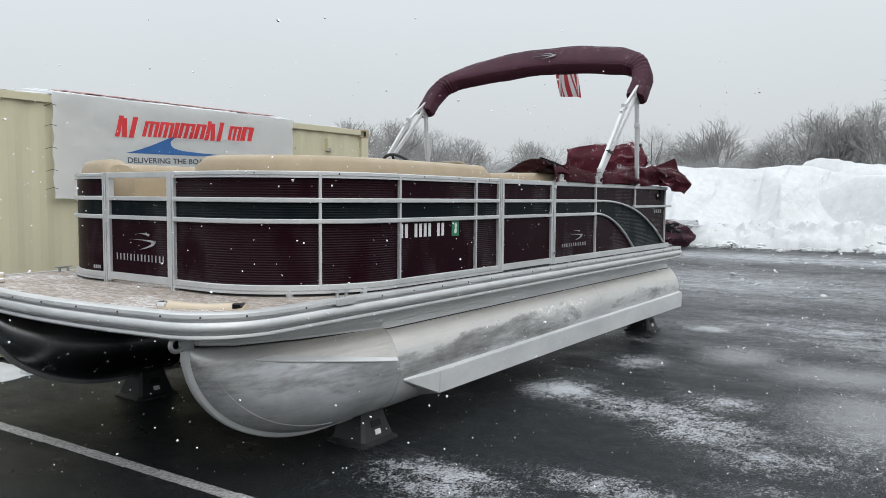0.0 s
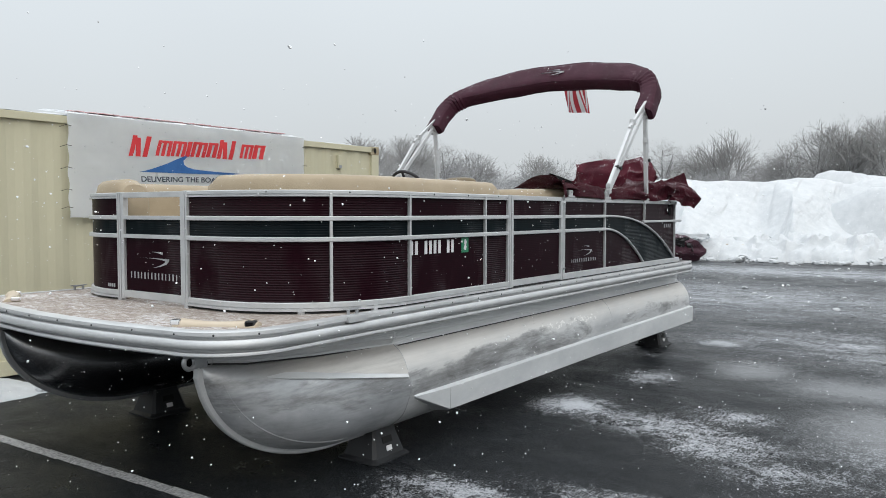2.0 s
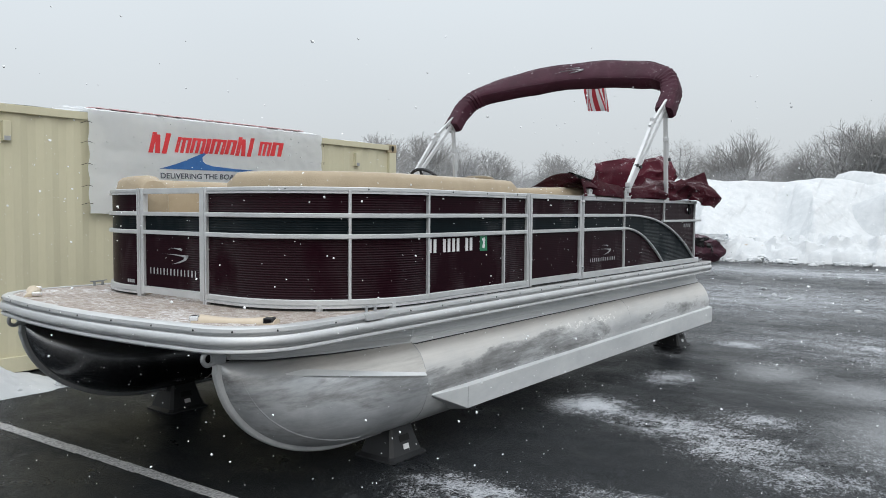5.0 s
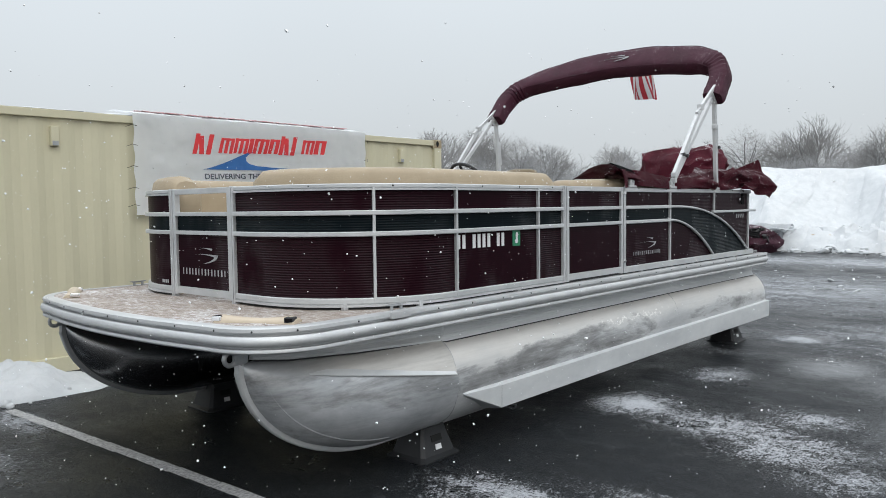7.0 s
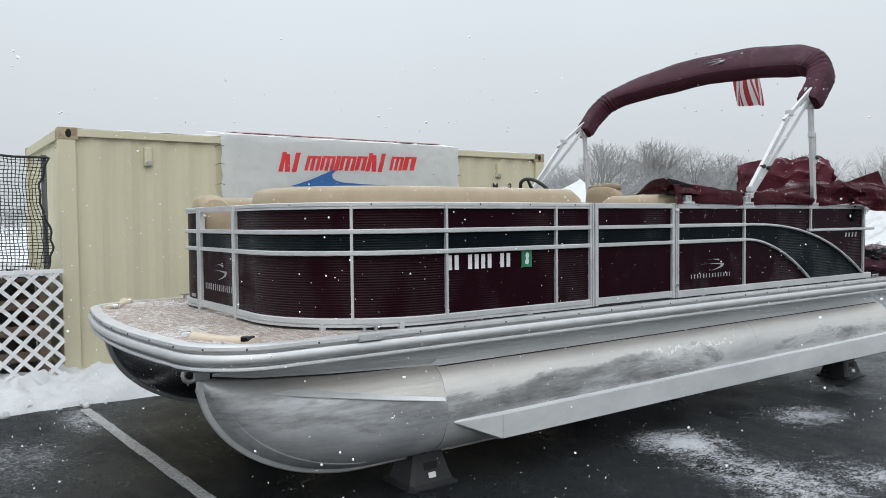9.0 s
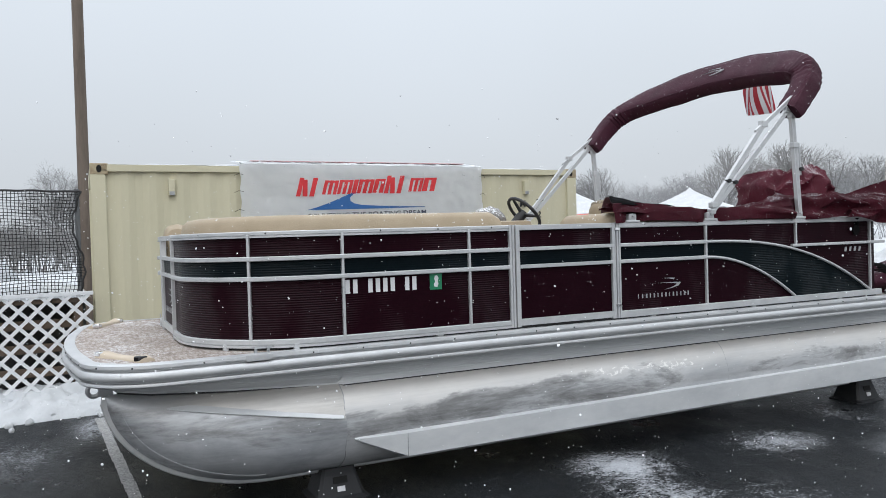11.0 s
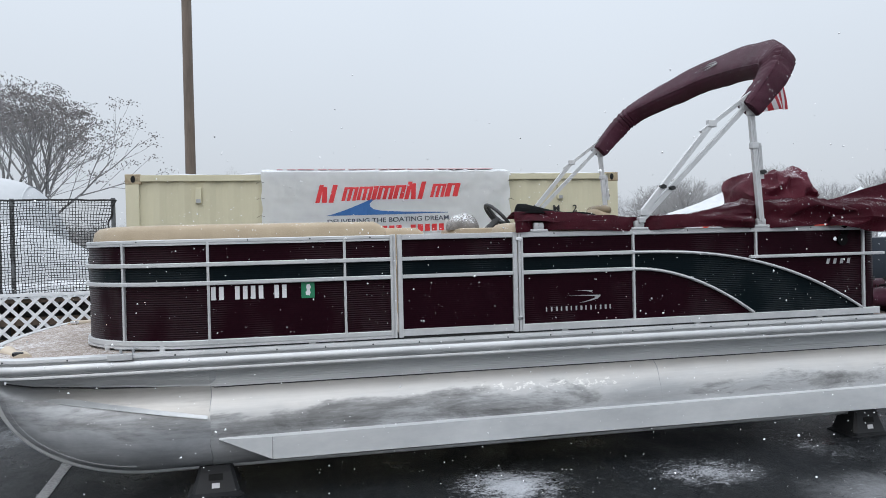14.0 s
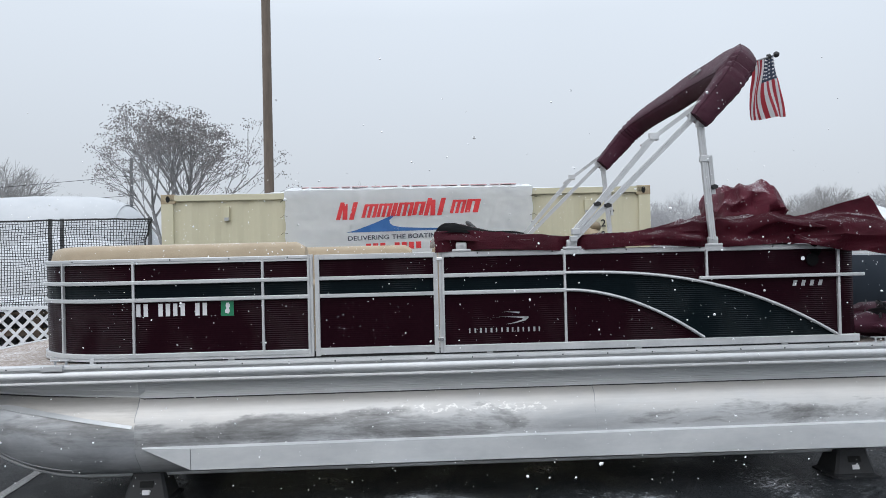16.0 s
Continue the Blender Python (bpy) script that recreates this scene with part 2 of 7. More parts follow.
def snow_material():
    m, n, l, p = nodes_of("snow")
    a, b = noise_node(n, l, 3.0, 8, 0.7), noise_node(n, l, 45.0, 4, 0.7)
    l.new(ramp_node(n, l, a.outputs[0], [(0.3, (0.49, 0.51, 0.53)), (0.65, (0.60, 0.615, 0.63))]).outputs[0], p.inputs["Base Color"])
    p.inputs["Roughness"].default_value = 0.75
    p.inputs["Subsurface Weight"].default_value = 0.0
    bump_node(n, l, p, blend(n, l, 0.4, a.outputs[0], b.outputs[0]), 0.6, 0.05)
    return m


# drifts of thin, grainy snow: x, y, half sizes, thickness; then films of smooth wet slush, the sky's sheen put into
# their grey
GRAINS = [(-2.42, 5.46, 0.40, 0.42, 1.0), (-1.75, 5.25, 0.75, 0.40, 0.80), (-1.20, 5.0, 0.55, 0.46, 0.70), (-0.75, 4.6, 0.60, 0.38, 0.62), (-2.28, 6.75, 0.36, 0.45, 0.60), (-1.3, 5.75, 0.45, 0.35, 0.66),
          (-2.15, 3.3, 0.6, 0.36, 0.78), (-1.35, 3.7, 0.85, 0.24, 0.56), (-0.45, 4.0, 0.7, 0.35, 0.48), (-0.6, 9.6, 3.2, 1.9, 0.60), (-3.0, 14.2, 8.0, 4.4, 0.62), (-3.0, 20.8, 10.0, 2.6, 0.72), (-0.2, 5.2, 0.9, 1.3, 0.42),
          (-4.9, 1.75, 0.7, 0.5, 0.50), (-5.7, 2.35, 0.6, 0.22, 0.72), (-4.1, 1.5, 0.6, 0.4, 0.36), (-2.2, 9.0, 0.4, 0.35, 0.80), (-2.6, 7.9, 0.5, 0.3, 0.5)]
FILMS = [(-1.55, 7.6, 0.42, 0.50, 0.85), (-2.45, 5.5, 0.22, 0.24, 0.9), (-0.25, 5.9, 0.65, 0.95, 0.95), (-0.55, 7.2, 0.80, 0.65, 0.85), (0.4, 8.4, 1.2, 0.7, 0.7), (-2.15, 9.05, 0.3, 0.3, 0.7), (-2.2, 6.85, 0.2, 0.3, 0.6)]


def gathered(n, l, spots):
    """The greatest of some soft oval patches on the ground."""
    c = n.new("ShaderNodeTexCoord")
    total = None
    for x, y, rx, ry, w in spots:
        mp = n.new("ShaderNodeMapping")
        mp.vector_type = "TEXTURE"
        mp.inputs["Location"].default_value, mp.inputs["Scale"].default_value = (x, y, 0), (rx, ry, 50)
        l.new(c.outputs["Object"], mp.inputs["Vector"])
        ln = n.new("ShaderNodeVectorMath")
        ln.operation = "LENGTH"
        l.new(mp.outputs[0], ln.inputs[0])
        mr = n.new("ShaderNodeMapRange")
        mr.interpolation_type = "SMOOTHSTEP"
        mr.inputs[1].default_value, mr.inputs[2].default_value = 1.5, 0.0
        mr.inputs[3].default_value, mr.inputs[4].default_value = 0.0, w
        l.new(ln.outputs["Value"], mr.inputs[0])
        if total is None:
            total = mr.outputs[0]
        else:
            mx = n.new("ShaderNodeMath")
            mx.operation = "MAXIMUM"
            l.new(total, mx.inputs[0])
            l.new(mr.outputs[0], mx.inputs[1])
            total = mx.outputs[0]
    return total


def asphalt_material():
    """Wet blacktop: stone grain, thin drifts of grainy snow and smooth slush with the sky's sheen painted in grey."""
    m, n, l, p = nodes_of("wet_asphalt")
    stone, broad = noise_node(n, l, 85.0, 5, 0.85), noise_node(n, l, 0.9, 6, 0.65)
    crumbs = noise_node(n, l, 95.0, 4, 0.75, (1.0, 0.7, 1.0), 0.6)
    flecks = noise_node(n, l, 30.0, 6, 0.72, (1.0, 0.62, 1.0), 1.4)
    clump = noise_node(n, l, 6.0, 7, 0.72, (1.0, 0.8, 1.0), 0.9)
    drift = noise_node(n, l, 1.6, 6, 0.65, (0.7, 1.6, 1.0), 0.6)
    lying = gathered(n, l, GRAINS)
    amount = math_node(n, l, "MULTIPLY", lying, ramp_node(n, l, blend(n, l, 0.45, clump.outputs[0], drift.outputs[0]), [(0.36, 0.30), (0.48, 0.85), (0.60, 1.25)]).outputs[0])
    amount = math_node(n, l, "MULTIPLY_ADD", amount, 0.25, blend(n, l, 0.5, crumbs.outputs[0], flecks.outputs[0]))
    grains = ramp_node(n, l, amount, [(0.605, 0.0), (0.66, 0.62), (0.78, 1.0)]).outputs[0]
    wobble = math_node(n, l, "MULTIPLY_ADD", clump.outputs[0], 0.9, gathered(n, l, FILMS))
    wobble = math_node(n, l, "MULTIPLY_ADD", drift.outputs[0], 0.6, wobble)
    wobble = math_node(n, l, "MULTIPLY_ADD", math_node(n, l, "ADD", flecks.outputs[0], -0.5), 1.2, wobble)
    film = math_node(n, l, "MULTIPLY", ramp_node(n, l, math_node(n, l, "MULTIPLY", wobble, 0.4), [(0.345, 0.0), (0.48, 0.45), (0.63, 1.0)]).outputs[0], ramp_node(n, l, crumbs.outputs[0], [(0.32, 0.55), (0.45, 1.0)]).outputs[0])
    tar = ramp_node(n, l, stone.outputs[0], [(0.37, 0.001), (0.47, 0.005), (0.54, 0.019), (0.62, 0.085)])
    worn = ramp_node(n, l, broad.outputs[0], [(0.3, (0.52, 0.58, 0.66)), (0.7, (0.96, 1.08, 1.24))])
    dark = blend(n, l, 1.0, tar.outputs[0], worn.outputs[0], "MULTIPLY")
    dark = blend(n, l, math_node(n, l, "MULTIPLY", film, 0.52), dark, (0.36, 0.37, 0.385))
    l.new(blend(n, l, grains, dark, (0.50, 0.52, 0.55)), p.inputs["Base Color"])
    wet = ramp_node(n, l, blend(n, l, 0.4, broad.outputs[0], drift.outputs[0]), [(0.38, 0.22), (0.62, 0.52)])
    l.new(blend(n, l, grains, wet.outputs[0], 0.75), p.inputs["Roughness"])
    bump_node(n, l, p, blend(n, l, 0.4, stone.outputs[0], grains), 0.9, 0.009)
    p.inputs["Specular IOR Level"].default_value = 0.10
    return m


def riser_metal():
    """Extruded side skirt with fine lengthwise ribs."""
    m, n, l, p = nodes_of("ribbed_aluminium_riser")
    c = n.new("ShaderNodeTexCoord")
    wave = n.new("ShaderNodeTexWave")
    wave.bands_direction, wave.wave_profile = "Z", "SIN"
    wave.inputs["Scale"].default_value, wave.inputs["Distortion"].default_value = 26.0, 0.0
    l.new(c.outputs["Object"], wave.inputs["Vector"])
    patch = noise_node(n, l, 1.6, 6, 0.65, (1, 0.4, 2.0))
    l.new(ramp_node(n, l, patch.outputs[0], [(0.32, (0.47, 0.485, 0.495)), (0.68, (0.64, 0.65, 0.66))]).outputs[0], p.inputs["Base Color"])
    l.new(ramp_node(n, l, patch.outputs[0], [(0.3, 0.40), (0.7, 0.58)]).outputs[0], p.inputs["Roughness"])
    p.inputs["Metallic"].default_value = 0.4
    bump_node(n, l, p, wave.outputs[0], 0.35, 0.003)
    return m


M_ALU = plain("aluminium_trim", (0.465, 0.475, 0.485), (0.61, 0.618, 0.625), 5, (0.36, 0.50), 0.42, 0.05, 60)
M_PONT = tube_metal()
M_FIN = plain("aluminium_strake", (0.54, 0.56, 0.575), (0.76, 0.77, 0.775), 3, (0.42, 0.6), 0.4, 0.08, 26, (1, 0.4, 1))
M_MAROON = panel_metal("maroon_panel", (0.0095, 0.0020, 0.0044), (0.0165, 0.0036, 0.0070))
M_TEAL = panel_metal("black_green_panel", (0.0028, 0.0058, 0.0075), (0.0055, 0.010, 0.0125))
M_TAN = snowy("tan_vinyl", (0.305, 0.245, 0.165), (0.375, 0.305, 0.212), 0.700, (0.4, 0.55), 60)
M_PAD = snowy("olive_brown_vinyl", (0.17, 0.135, 0.085), (0.22, 0.175, 0.115), 0.70, (0.4, 0.55), 60)
M_COVER = snowy("maroon_canvas", (0.056, 0.0042, 0.0125), (0.096, 0.0075, 0.0205), 0.65, (0.45, 0.7), 110, 0.55)
M_BOOT = snowy("plum_canvas_boot", (0.034, 0.0068, 0.0150), (0.052, 0.0105, 0.024), 0.680, (0.6, 0.75), 60, 0.4)
M_BLACK = plain("black_plastic", (0.010, 0.010, 0.011), (0.020, 0.020, 0.022), 8, (0.4, 0.6), 0, 0.1, 90)
M_STAND = plain("black_moulded_plastic", (0.016, 0.017, 0.0185), (0.030, 0.031, 0.034), 6, (0.42, 0.6), 0, 0.15, 70, None, 0.3)
M_BEIGE = plain("beige_container_paint", (0.52, 0.487, 0.345), (0.59, 0.553, 0.40), 1.3, (0.5, 0.7), 0, 0.1, 40, (1, 1, 0.35))
M_RUST = plain("rusty_casting", (0.20, 0.12, 0.07), (0.50, 0.45, 0.30), 9, (0.7, 0.9), 0, 0.4, 60)
M_BANNER = plain("banner_vinyl", (0.86, 0.875, 0.89), (0.91, 0.92, 0.93), 2.0, (0.35, 0.5), 0, 0.35, 7)
M_RED = plain("red_print", (0.55, 0.02, 0.025), (0.62, 0.03, 0.035), 10, (0.4, 0.5), 0, 0.0)
M_BLUE = plain("blue_print", (0.020, 0.10, 0.30), (0.03, 0.13, 0.36), 10, (0.4, 0.5), 0, 0.0)
M_FADED = plain("faded_red_print", (0.52, 0.18, 0.19), (0.74, 0.60, 0.61), 14, (0.4, 0.5), 0, 0.0)
M_VOID = plain("dark_opening", (0.003, 0.003, 0.003), (0.005, 0.005, 0.005), 10, (0.8, 0.9), 0, 0.0)
M_NAVY = plain("dark_print", (0.05, 0.06, 0.09), (0.07, 0.08, 0.11), 10, (0.4, 0.5), 0, 0.0)
M_SNOW = snow_material()
M_ASPHALT = asphalt_material()
M_LINE = plain("worn_line_paint", (0.02, 0.02, 0.021), (0.60, 0.60, 0.60), 62, (0.5, 0.7), 0, 0.4, 150)
M_WHITE = plain("white_lattice", (0.66, 0.68, 0.70), (0.78, 0.79, 0.80), 6, (0.45, 0.6), 0, 0.1, 60)
M_DECK = deck_material()
M_WOOD = plain("weathered_wood", (0.13, 0.095, 0.07), (0.24, 0.18, 0.14), 4, (0.7, 0.9), 0, 0.4, 30, (1, 1, 0.12))
M_HOUSING = plain("tan_moulding", (0.46, 0.385, 0.29), (0.54, 0.46, 0.36), 6, (0.4, 0.55), 0, 0.1, 60)
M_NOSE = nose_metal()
# darker, smoother tube metal: shade under the deck put into the colour
M_FAR_SHADED = plain("shade_dark_aluminium", (0.20, 0.205, 0.215), (0.31, 0.315, 0.325), 2.2, (0.16, 0.30), 1.0, 0.05, 14)
M_RISER = riser_metal()
M_BARK = plain("bark_with_snow", (0.10, 0.095, 0.09), (0.26, 0.26, 0.265), 2.5, (0.8, 0.95), 0, 0.0)
# twig greys are paled to paint in haze, the far woods most
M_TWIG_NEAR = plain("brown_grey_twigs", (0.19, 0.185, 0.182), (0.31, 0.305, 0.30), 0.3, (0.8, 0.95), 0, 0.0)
M_TWIG = plain("haze_paled_twigs", (0.27, 0.27, 0.275), (0.38, 0.38, 0.385), 0.2, (0.8, 0.95), 0, 0.0)
M_HOOD = snowy("smoky_plastic_hood", (0.11, 0.10, 0.092), (0.25, 0.235, 0.22), 0.60, (0.2, 0.4), 60, 0.6)
M_POLE = plain("grey_brown_pole", (0.085, 0.066, 0.052), (0.20, 0.16, 0.13), 9, (0.75, 0.95), 0, 0.4, 60, (1, 1, 0.10))
M_NET = plain("black_netting", (0.012, 0.012, 0.013), (0.03, 0.03, 0.03), 8, (0.6, 0.8), 0, 0.0)
M_WRAP = plain("white_shrink_wrap", (0.36, 0.38, 0.40), (0.47, 0.485, 0.50), 1.2, (0.3, 0.5), 0, 0.15, 4)
M_CHROME = plain("chrome", (0.75, 0.75, 0.75), (0.85, 0.85, 0.85), 5, (0.08, 0.16), 1.0, 0.0)
M_LINING = plain("black_lining", (0.003, 0.003, 0.0035), (0.007, 0.007, 0.008), 20, (0.7, 0.9), 0, 0.1, 60, None, 0.1)
M_STEEL = plain("galvanised_steel", (0.30, 0.31, 0.32), (0.42, 0.43, 0.44), 5, (0.4, 0.55), 0.7, 0.05)
M_PRINT = plain("silver_lettering", (0.33, 0.335, 0.35), (0.42, 0.425, 0.44), 12, (0.4, 0.55), 0.3, 0.0)
M_GREEN = plain("green_sticker", (0.01, 0.16, 0.075), (0.015, 0.20, 0.095), 10, (0.4, 0.5), 0, 0.0)
M_STARS = plain("flag_blue", (0.035, 0.05, 0.09), (0.05, 0.065, 0.11), 10, (0.7, 0.8), 0, 0.1)
M_STRIPE = plain("flag_red", (0.40, 0.04, 0.06), (0.48, 0.06, 0.08), 10, (0.7, 0.8), 0, 0.1)
M_CLOTH = plain("flag_white", (0.62, 0.62, 0.64), (0.72, 0.72, 0.74), 10, (0.7, 0.8), 0, 0.1)
M_REDTARP = plain("red_tarp", (0.50, 0.05, 0.03), (0.60, 0.08, 0.05), 3, (0.5, 0.6), 0, 0.1)
M_HULL = plain("blue_grey_gelcoat", (0.035, 0.045, 0.06), (0.05, 0.06, 0.078), 2, (0.25, 0.4), 0, 0.05, 30)
M_SHADE = plain("matt_dark_grey", (0.10, 0.105, 0.11), (0.15, 0.155, 0.16), 3, (0.6, 0.8), 0, 0.1)


# ---- building tools ----
ORIGIN = {}


def part(name, bm, material, parent=None, label="", smooth=False, kind=""):
    """One mesh object from a bmesh; under a thing, its points are moved to the thing's origin."""
    if parent is not None and parent in ORIGIN:
        bmesh.ops.translate(bm, verts=bm.verts, vec=-ORIGIN[parent])
    bmesh.ops.recalc_face_normals(bm, faces=bm.faces)
    me = bpy.data.meshes.new(name)
    bm.to_mesh(me)
    bm.free()
    me.materials.append(material)
    if smooth:
        me.shade_smooth()
        me.set_sharp_from_angle(angle=radians(38))
    ob = new(name, me)
    ob.parent = parent
    if parent is not None and parent in ORIGIN:
        ORIGIN[ob] = ORIGIN[parent]
    return tagged(ob, label, kind=kind)


def thing(name, m, origin, label, category, group="", kind=""):
    """An empty at the thing's base: m is the frame of its numbers, origin the base in that frame."""
    ob = new(name)
    ob.empty_display_size = 0.1
    ob.matrix_world = m @ Matrix.Translation(origin)
    ORIGIN[ob] = Vector(origin)
    return tagged(ob, label, category, group, kind)


def add_box(bm, x0, x1, y0, y1, z0, z1, bevel=0.0, m=None):
    made = bmesh.ops.create_cube(bm, size=1.0)["verts"]
    mat = Matrix.Translation(((x0 + x1) / 2, (y0 + y1) / 2, (z0 + z1) / 2)) @ Matrix.Diagonal((x1 - x0, y1 - y0, z1 - z0, 1))
    bmesh.ops.transform(bm, matrix=(m @ mat) if m else mat, verts=made)
    if bevel:
        edges = list({e for v in made for e in v.link_edges})
        bmesh.ops.bevel(bm, geom=edges, offset=bevel, segments=2, affect="EDGES", profile=0.6)


def box(*a, **k):
    bm = bmesh.new()
    add_box(bm, *a, **k)
    return bm


def tube(bm, path, r, sides=10, cap=True, squash=None):
    """A tube along a list of points; r may be a list. squash=(wide, thick, axis): an oval."""
    pts = [Vector(p) for p in path]
    rr = r if isinstance(r, (list, tuple)) else [r] * len(pts)
    rings, ref = [], None
    for k, p in enumerate(pts):
        d = (pts[min(k + 1, len(pts) - 1)] - pts[max(k - 1, 0)]).normalized()
        if ref is None:
            ref = Vector((0, 0, 1)) if abs(d.z) < 0.9 else Vector((1, 0, 0))
            if squash:
                ref = Vector(squash[2])
        u = ref - d * ref.dot(d)
        u.normalize()
        v = d.cross(u)
        if not squash:
            ref = u
        a, b = (squash[0], squash[1]) if squash else (1, 1)
        rings.append([bm.verts.new(p + rr[k] * (a * math.cos(t) * u + b * math.sin(t) * v)) for t in (2 * math.pi * j / sides for j in range(sides))])
    for q, w in zip(rings, rings[1:]):
        for j in range(sides):
            bm.faces.new((q[j], q[(j + 1) % sides], w[(j + 1) % sides], w[j]))
    if cap:
        bm.faces.new(rings[0][::-1])
        bm.faces.new(rings[-1])


def tube_bm(path, r, sides=10, **k):
    bm = bmesh.new()
    tube(bm, path, r, sides, **k)
    return bm


def sweep(bm, path, profile, closed=True, z_of=None):
    """A profile of (outward, height) carried along a plan path; outward is to the path's right hand."""
    pts = [Vector((p[0], p[1], 0)) for p in path]
    rings = []
    for k, p in enumerate(pts):
        a, b = pts[max(k - 1, 0)], pts[min(k + 1, len(pts) - 1)]
        d = (b - a).normalized()
        nrm = Vector((d.y, -d.x, 0))
        dz = z_of(k) if z_of else 0
        rings.append([bm.verts.new(p + nrm * o + Vector((0, 0, z + dz))) for o, z in profile])
    c = len(profile)
    for q, w in zip(rings, rings[1:]):
        for j in range(c if closed else c - 1):
            bm.faces.new((q[j], q[(j + 1) % c], w[(j + 1) % c], w[j]))
    if closed:
        bm.faces.new(rings[0][::-1])
        bm.faces.new(rings[-1])


def sweep_bm(path, profile, **k):
    bm = bmesh.new()
    sweep(bm, path, profile, **k)
    return bm


def rect(o0, o1, z0, z1, c=0.004):
    return [(o0 + c, z0), (o1 - c, z0), (o1, z0 + c), (o1, z1 - c), (o1 - c, z1), (o0 + c, z1), (o0, z1 - c), (o0, z0 + c)]


def outline(bm, pts, depth, frame_m):
    """A flat shape from its outline (x, y), with a little thickness, set into the frame."""
    lo = [bm.verts.new(frame_m @ Vector((x, y, 0))) for x, y in pts]
    hi = [bm.verts.new(frame_m @ Vector((x, y, depth))) for x, y in pts]
    bm.faces.new(hi)
    bm.faces.new(lo[::-1])
    for k in range(len(pts)):
        j = (k + 1) % len(pts)
        bm.faces.new((lo[k], lo[j], hi[j], hi[k]))


def text_bm(words, size, frame_m, width=None, depth=0.002):
    cu = bpy.data.curves.new("words", "FONT")
    cu.body, cu.size, cu.extrude, cu.offset = words, size, depth, size * 0.018
    ob = new("words", cu)
    dg = bpy.context.evaluated_depsgraph_get()
    me = bpy.data.meshes.new_from_object(ob.evaluated_get(dg))
    bm = bmesh.new()
    bm.from_mesh(me)
    bpy.data.objects.remove(ob)
    bpy.data.curves.remove(cu)
    bpy.data.meshes.remove(me)
    if width:
        xs = [v.co.x for v in bm.verts]
        k = width / (max(xs) - min(xs))
        bmesh.ops.transform(bm, matrix=Matrix.Diagonal((k, 1, 1, 1)), verts=bm.verts)
    bmesh.ops.transform(bm, matrix=frame_m, verts=bm.verts)
    return bm


def heightfield(nx, ny, place):
    """A sheet of nx by ny cells; place(u, v) gives each point."""
    bm = bmesh.new()
    vs = [[bm.verts.new(place(i / nx, j / ny)) for i in range(nx + 1)] for j in range(ny + 1)]
    for j in range(ny):
        for i in range(nx):
            bm.faces.new((vs[j][i], vs[j][i + 1], vs[j + 1][i + 1], vs[j + 1][i]))
    return bm


def rough(x, y, z=0.0, octaves=4):
    return noise.fractal(Vector((x, y, z)), 0.9, 2.1, octaves)


# ---- ground ----
bm = heightfield(60, 60, lambda u, v: Vector(((u - 0.5) * 3000, (v - 0.5) * 3000, -0.06)))
tagged(part("ground", bm, M_SNOW), "snow-covered open ground round the parking lot", "ground", kind="structure")
bm = heightfield(40, 60, lambda u, v: Vector((-32 + 72 * u, -30 + 62 * v + 2.0 * rough(u * 9, v * 9) * (v > 0.98), 0.0)))
tagged(part("road", bm, M_ASPHALT), "wet black asphalt lot with thin patches of drifting snow", "asphalt", kind="structure")
bm = bmesh.new()
random.seed(4)
for k in range(26):
    x0 = -6.1 + k * 0.2
    add_box(bm, x0, x0 + 0.2, 2.558 + 0.025 * x0 + 0.008 * random.random(), 2.638 + 0.025 * x0 + 0.006 * random.random(), 0.001, 0.0045)
tagged(part("parking_line", bm, M_LINE), "worn white painted parking line on the asphalt", "line", kind="structure")

# ---- the pontoon boat: x across (0 at the near fence), y towards the stern, z up ----
BOAT = pose(-2.706, 2.0, 0, 0, 0, -1.57)
MID = -1.285
boat = thing("pontoon_boat", BOAT, (MID, 3.4, 0.178), "maroon and black pontoon boat with aluminium rails on black stands", "boat")


def mirrored(path):
    return [(2 * MID - a, b) for a, b in path][::-1]


def deck_edge(step=0.0):
    """The deck's plan from the near stern round the bow to the far stern."""
    near = [(-0.012, 6.80 - 0.3 * k) for k in range(21)]
    near = [p for p in near if p[1] > 0.62]
    near += [(-0.36 + 0.348 * math.cos(t), 0.60 - 0.36 * math.sin(t)) for t in (math.pi / 2 * k / 12 for k in range(13))]
    near += [(-0.36 - 0.925 * k / 12, 0.16 + 0.08 * (1 - k / 12) ** 2) for k in range(1, 13)]
    return near + mirrored(near[:-1])


edge = deck_edge()
bm = bmesh.new()
lo = [bm.verts.new((a, b, 0.90)) for a, b in edge]
hi = [bm.verts.new((a, b, 0.952)) for a, b in edge]
bm.faces.new(hi)
bm.faces.new(lo[::-1])
for k in range(len(edge)):
    j = (k + 1) % len(edge)
    bm.faces.new((lo[k], lo[j], hi[j], hi[k]))
part("deck", bm, M_DECK, boat, "woven brown and grey vinyl deck floor with light snow")

RUB = [(-0.02, 0.956), (0.030, 0.957), (0.044, 0.950), (0.046, 0.934), (0.042, 0.929), (0.020, 0.927), (0.020, 0.916), (0.048, 0.914), (0.054, 0.908), (0.060, 0.895), (0.060, 0.880), (0.052, 0.868),
       (0.046, 0.866), (0.022, 0.864), (0.022, 0.855), (0.046, 0.853), (0.048, 0.850), (0.048, 0.838), (0.038, 0.830), (0.0, 0.828), (-0.02, 0.84)]
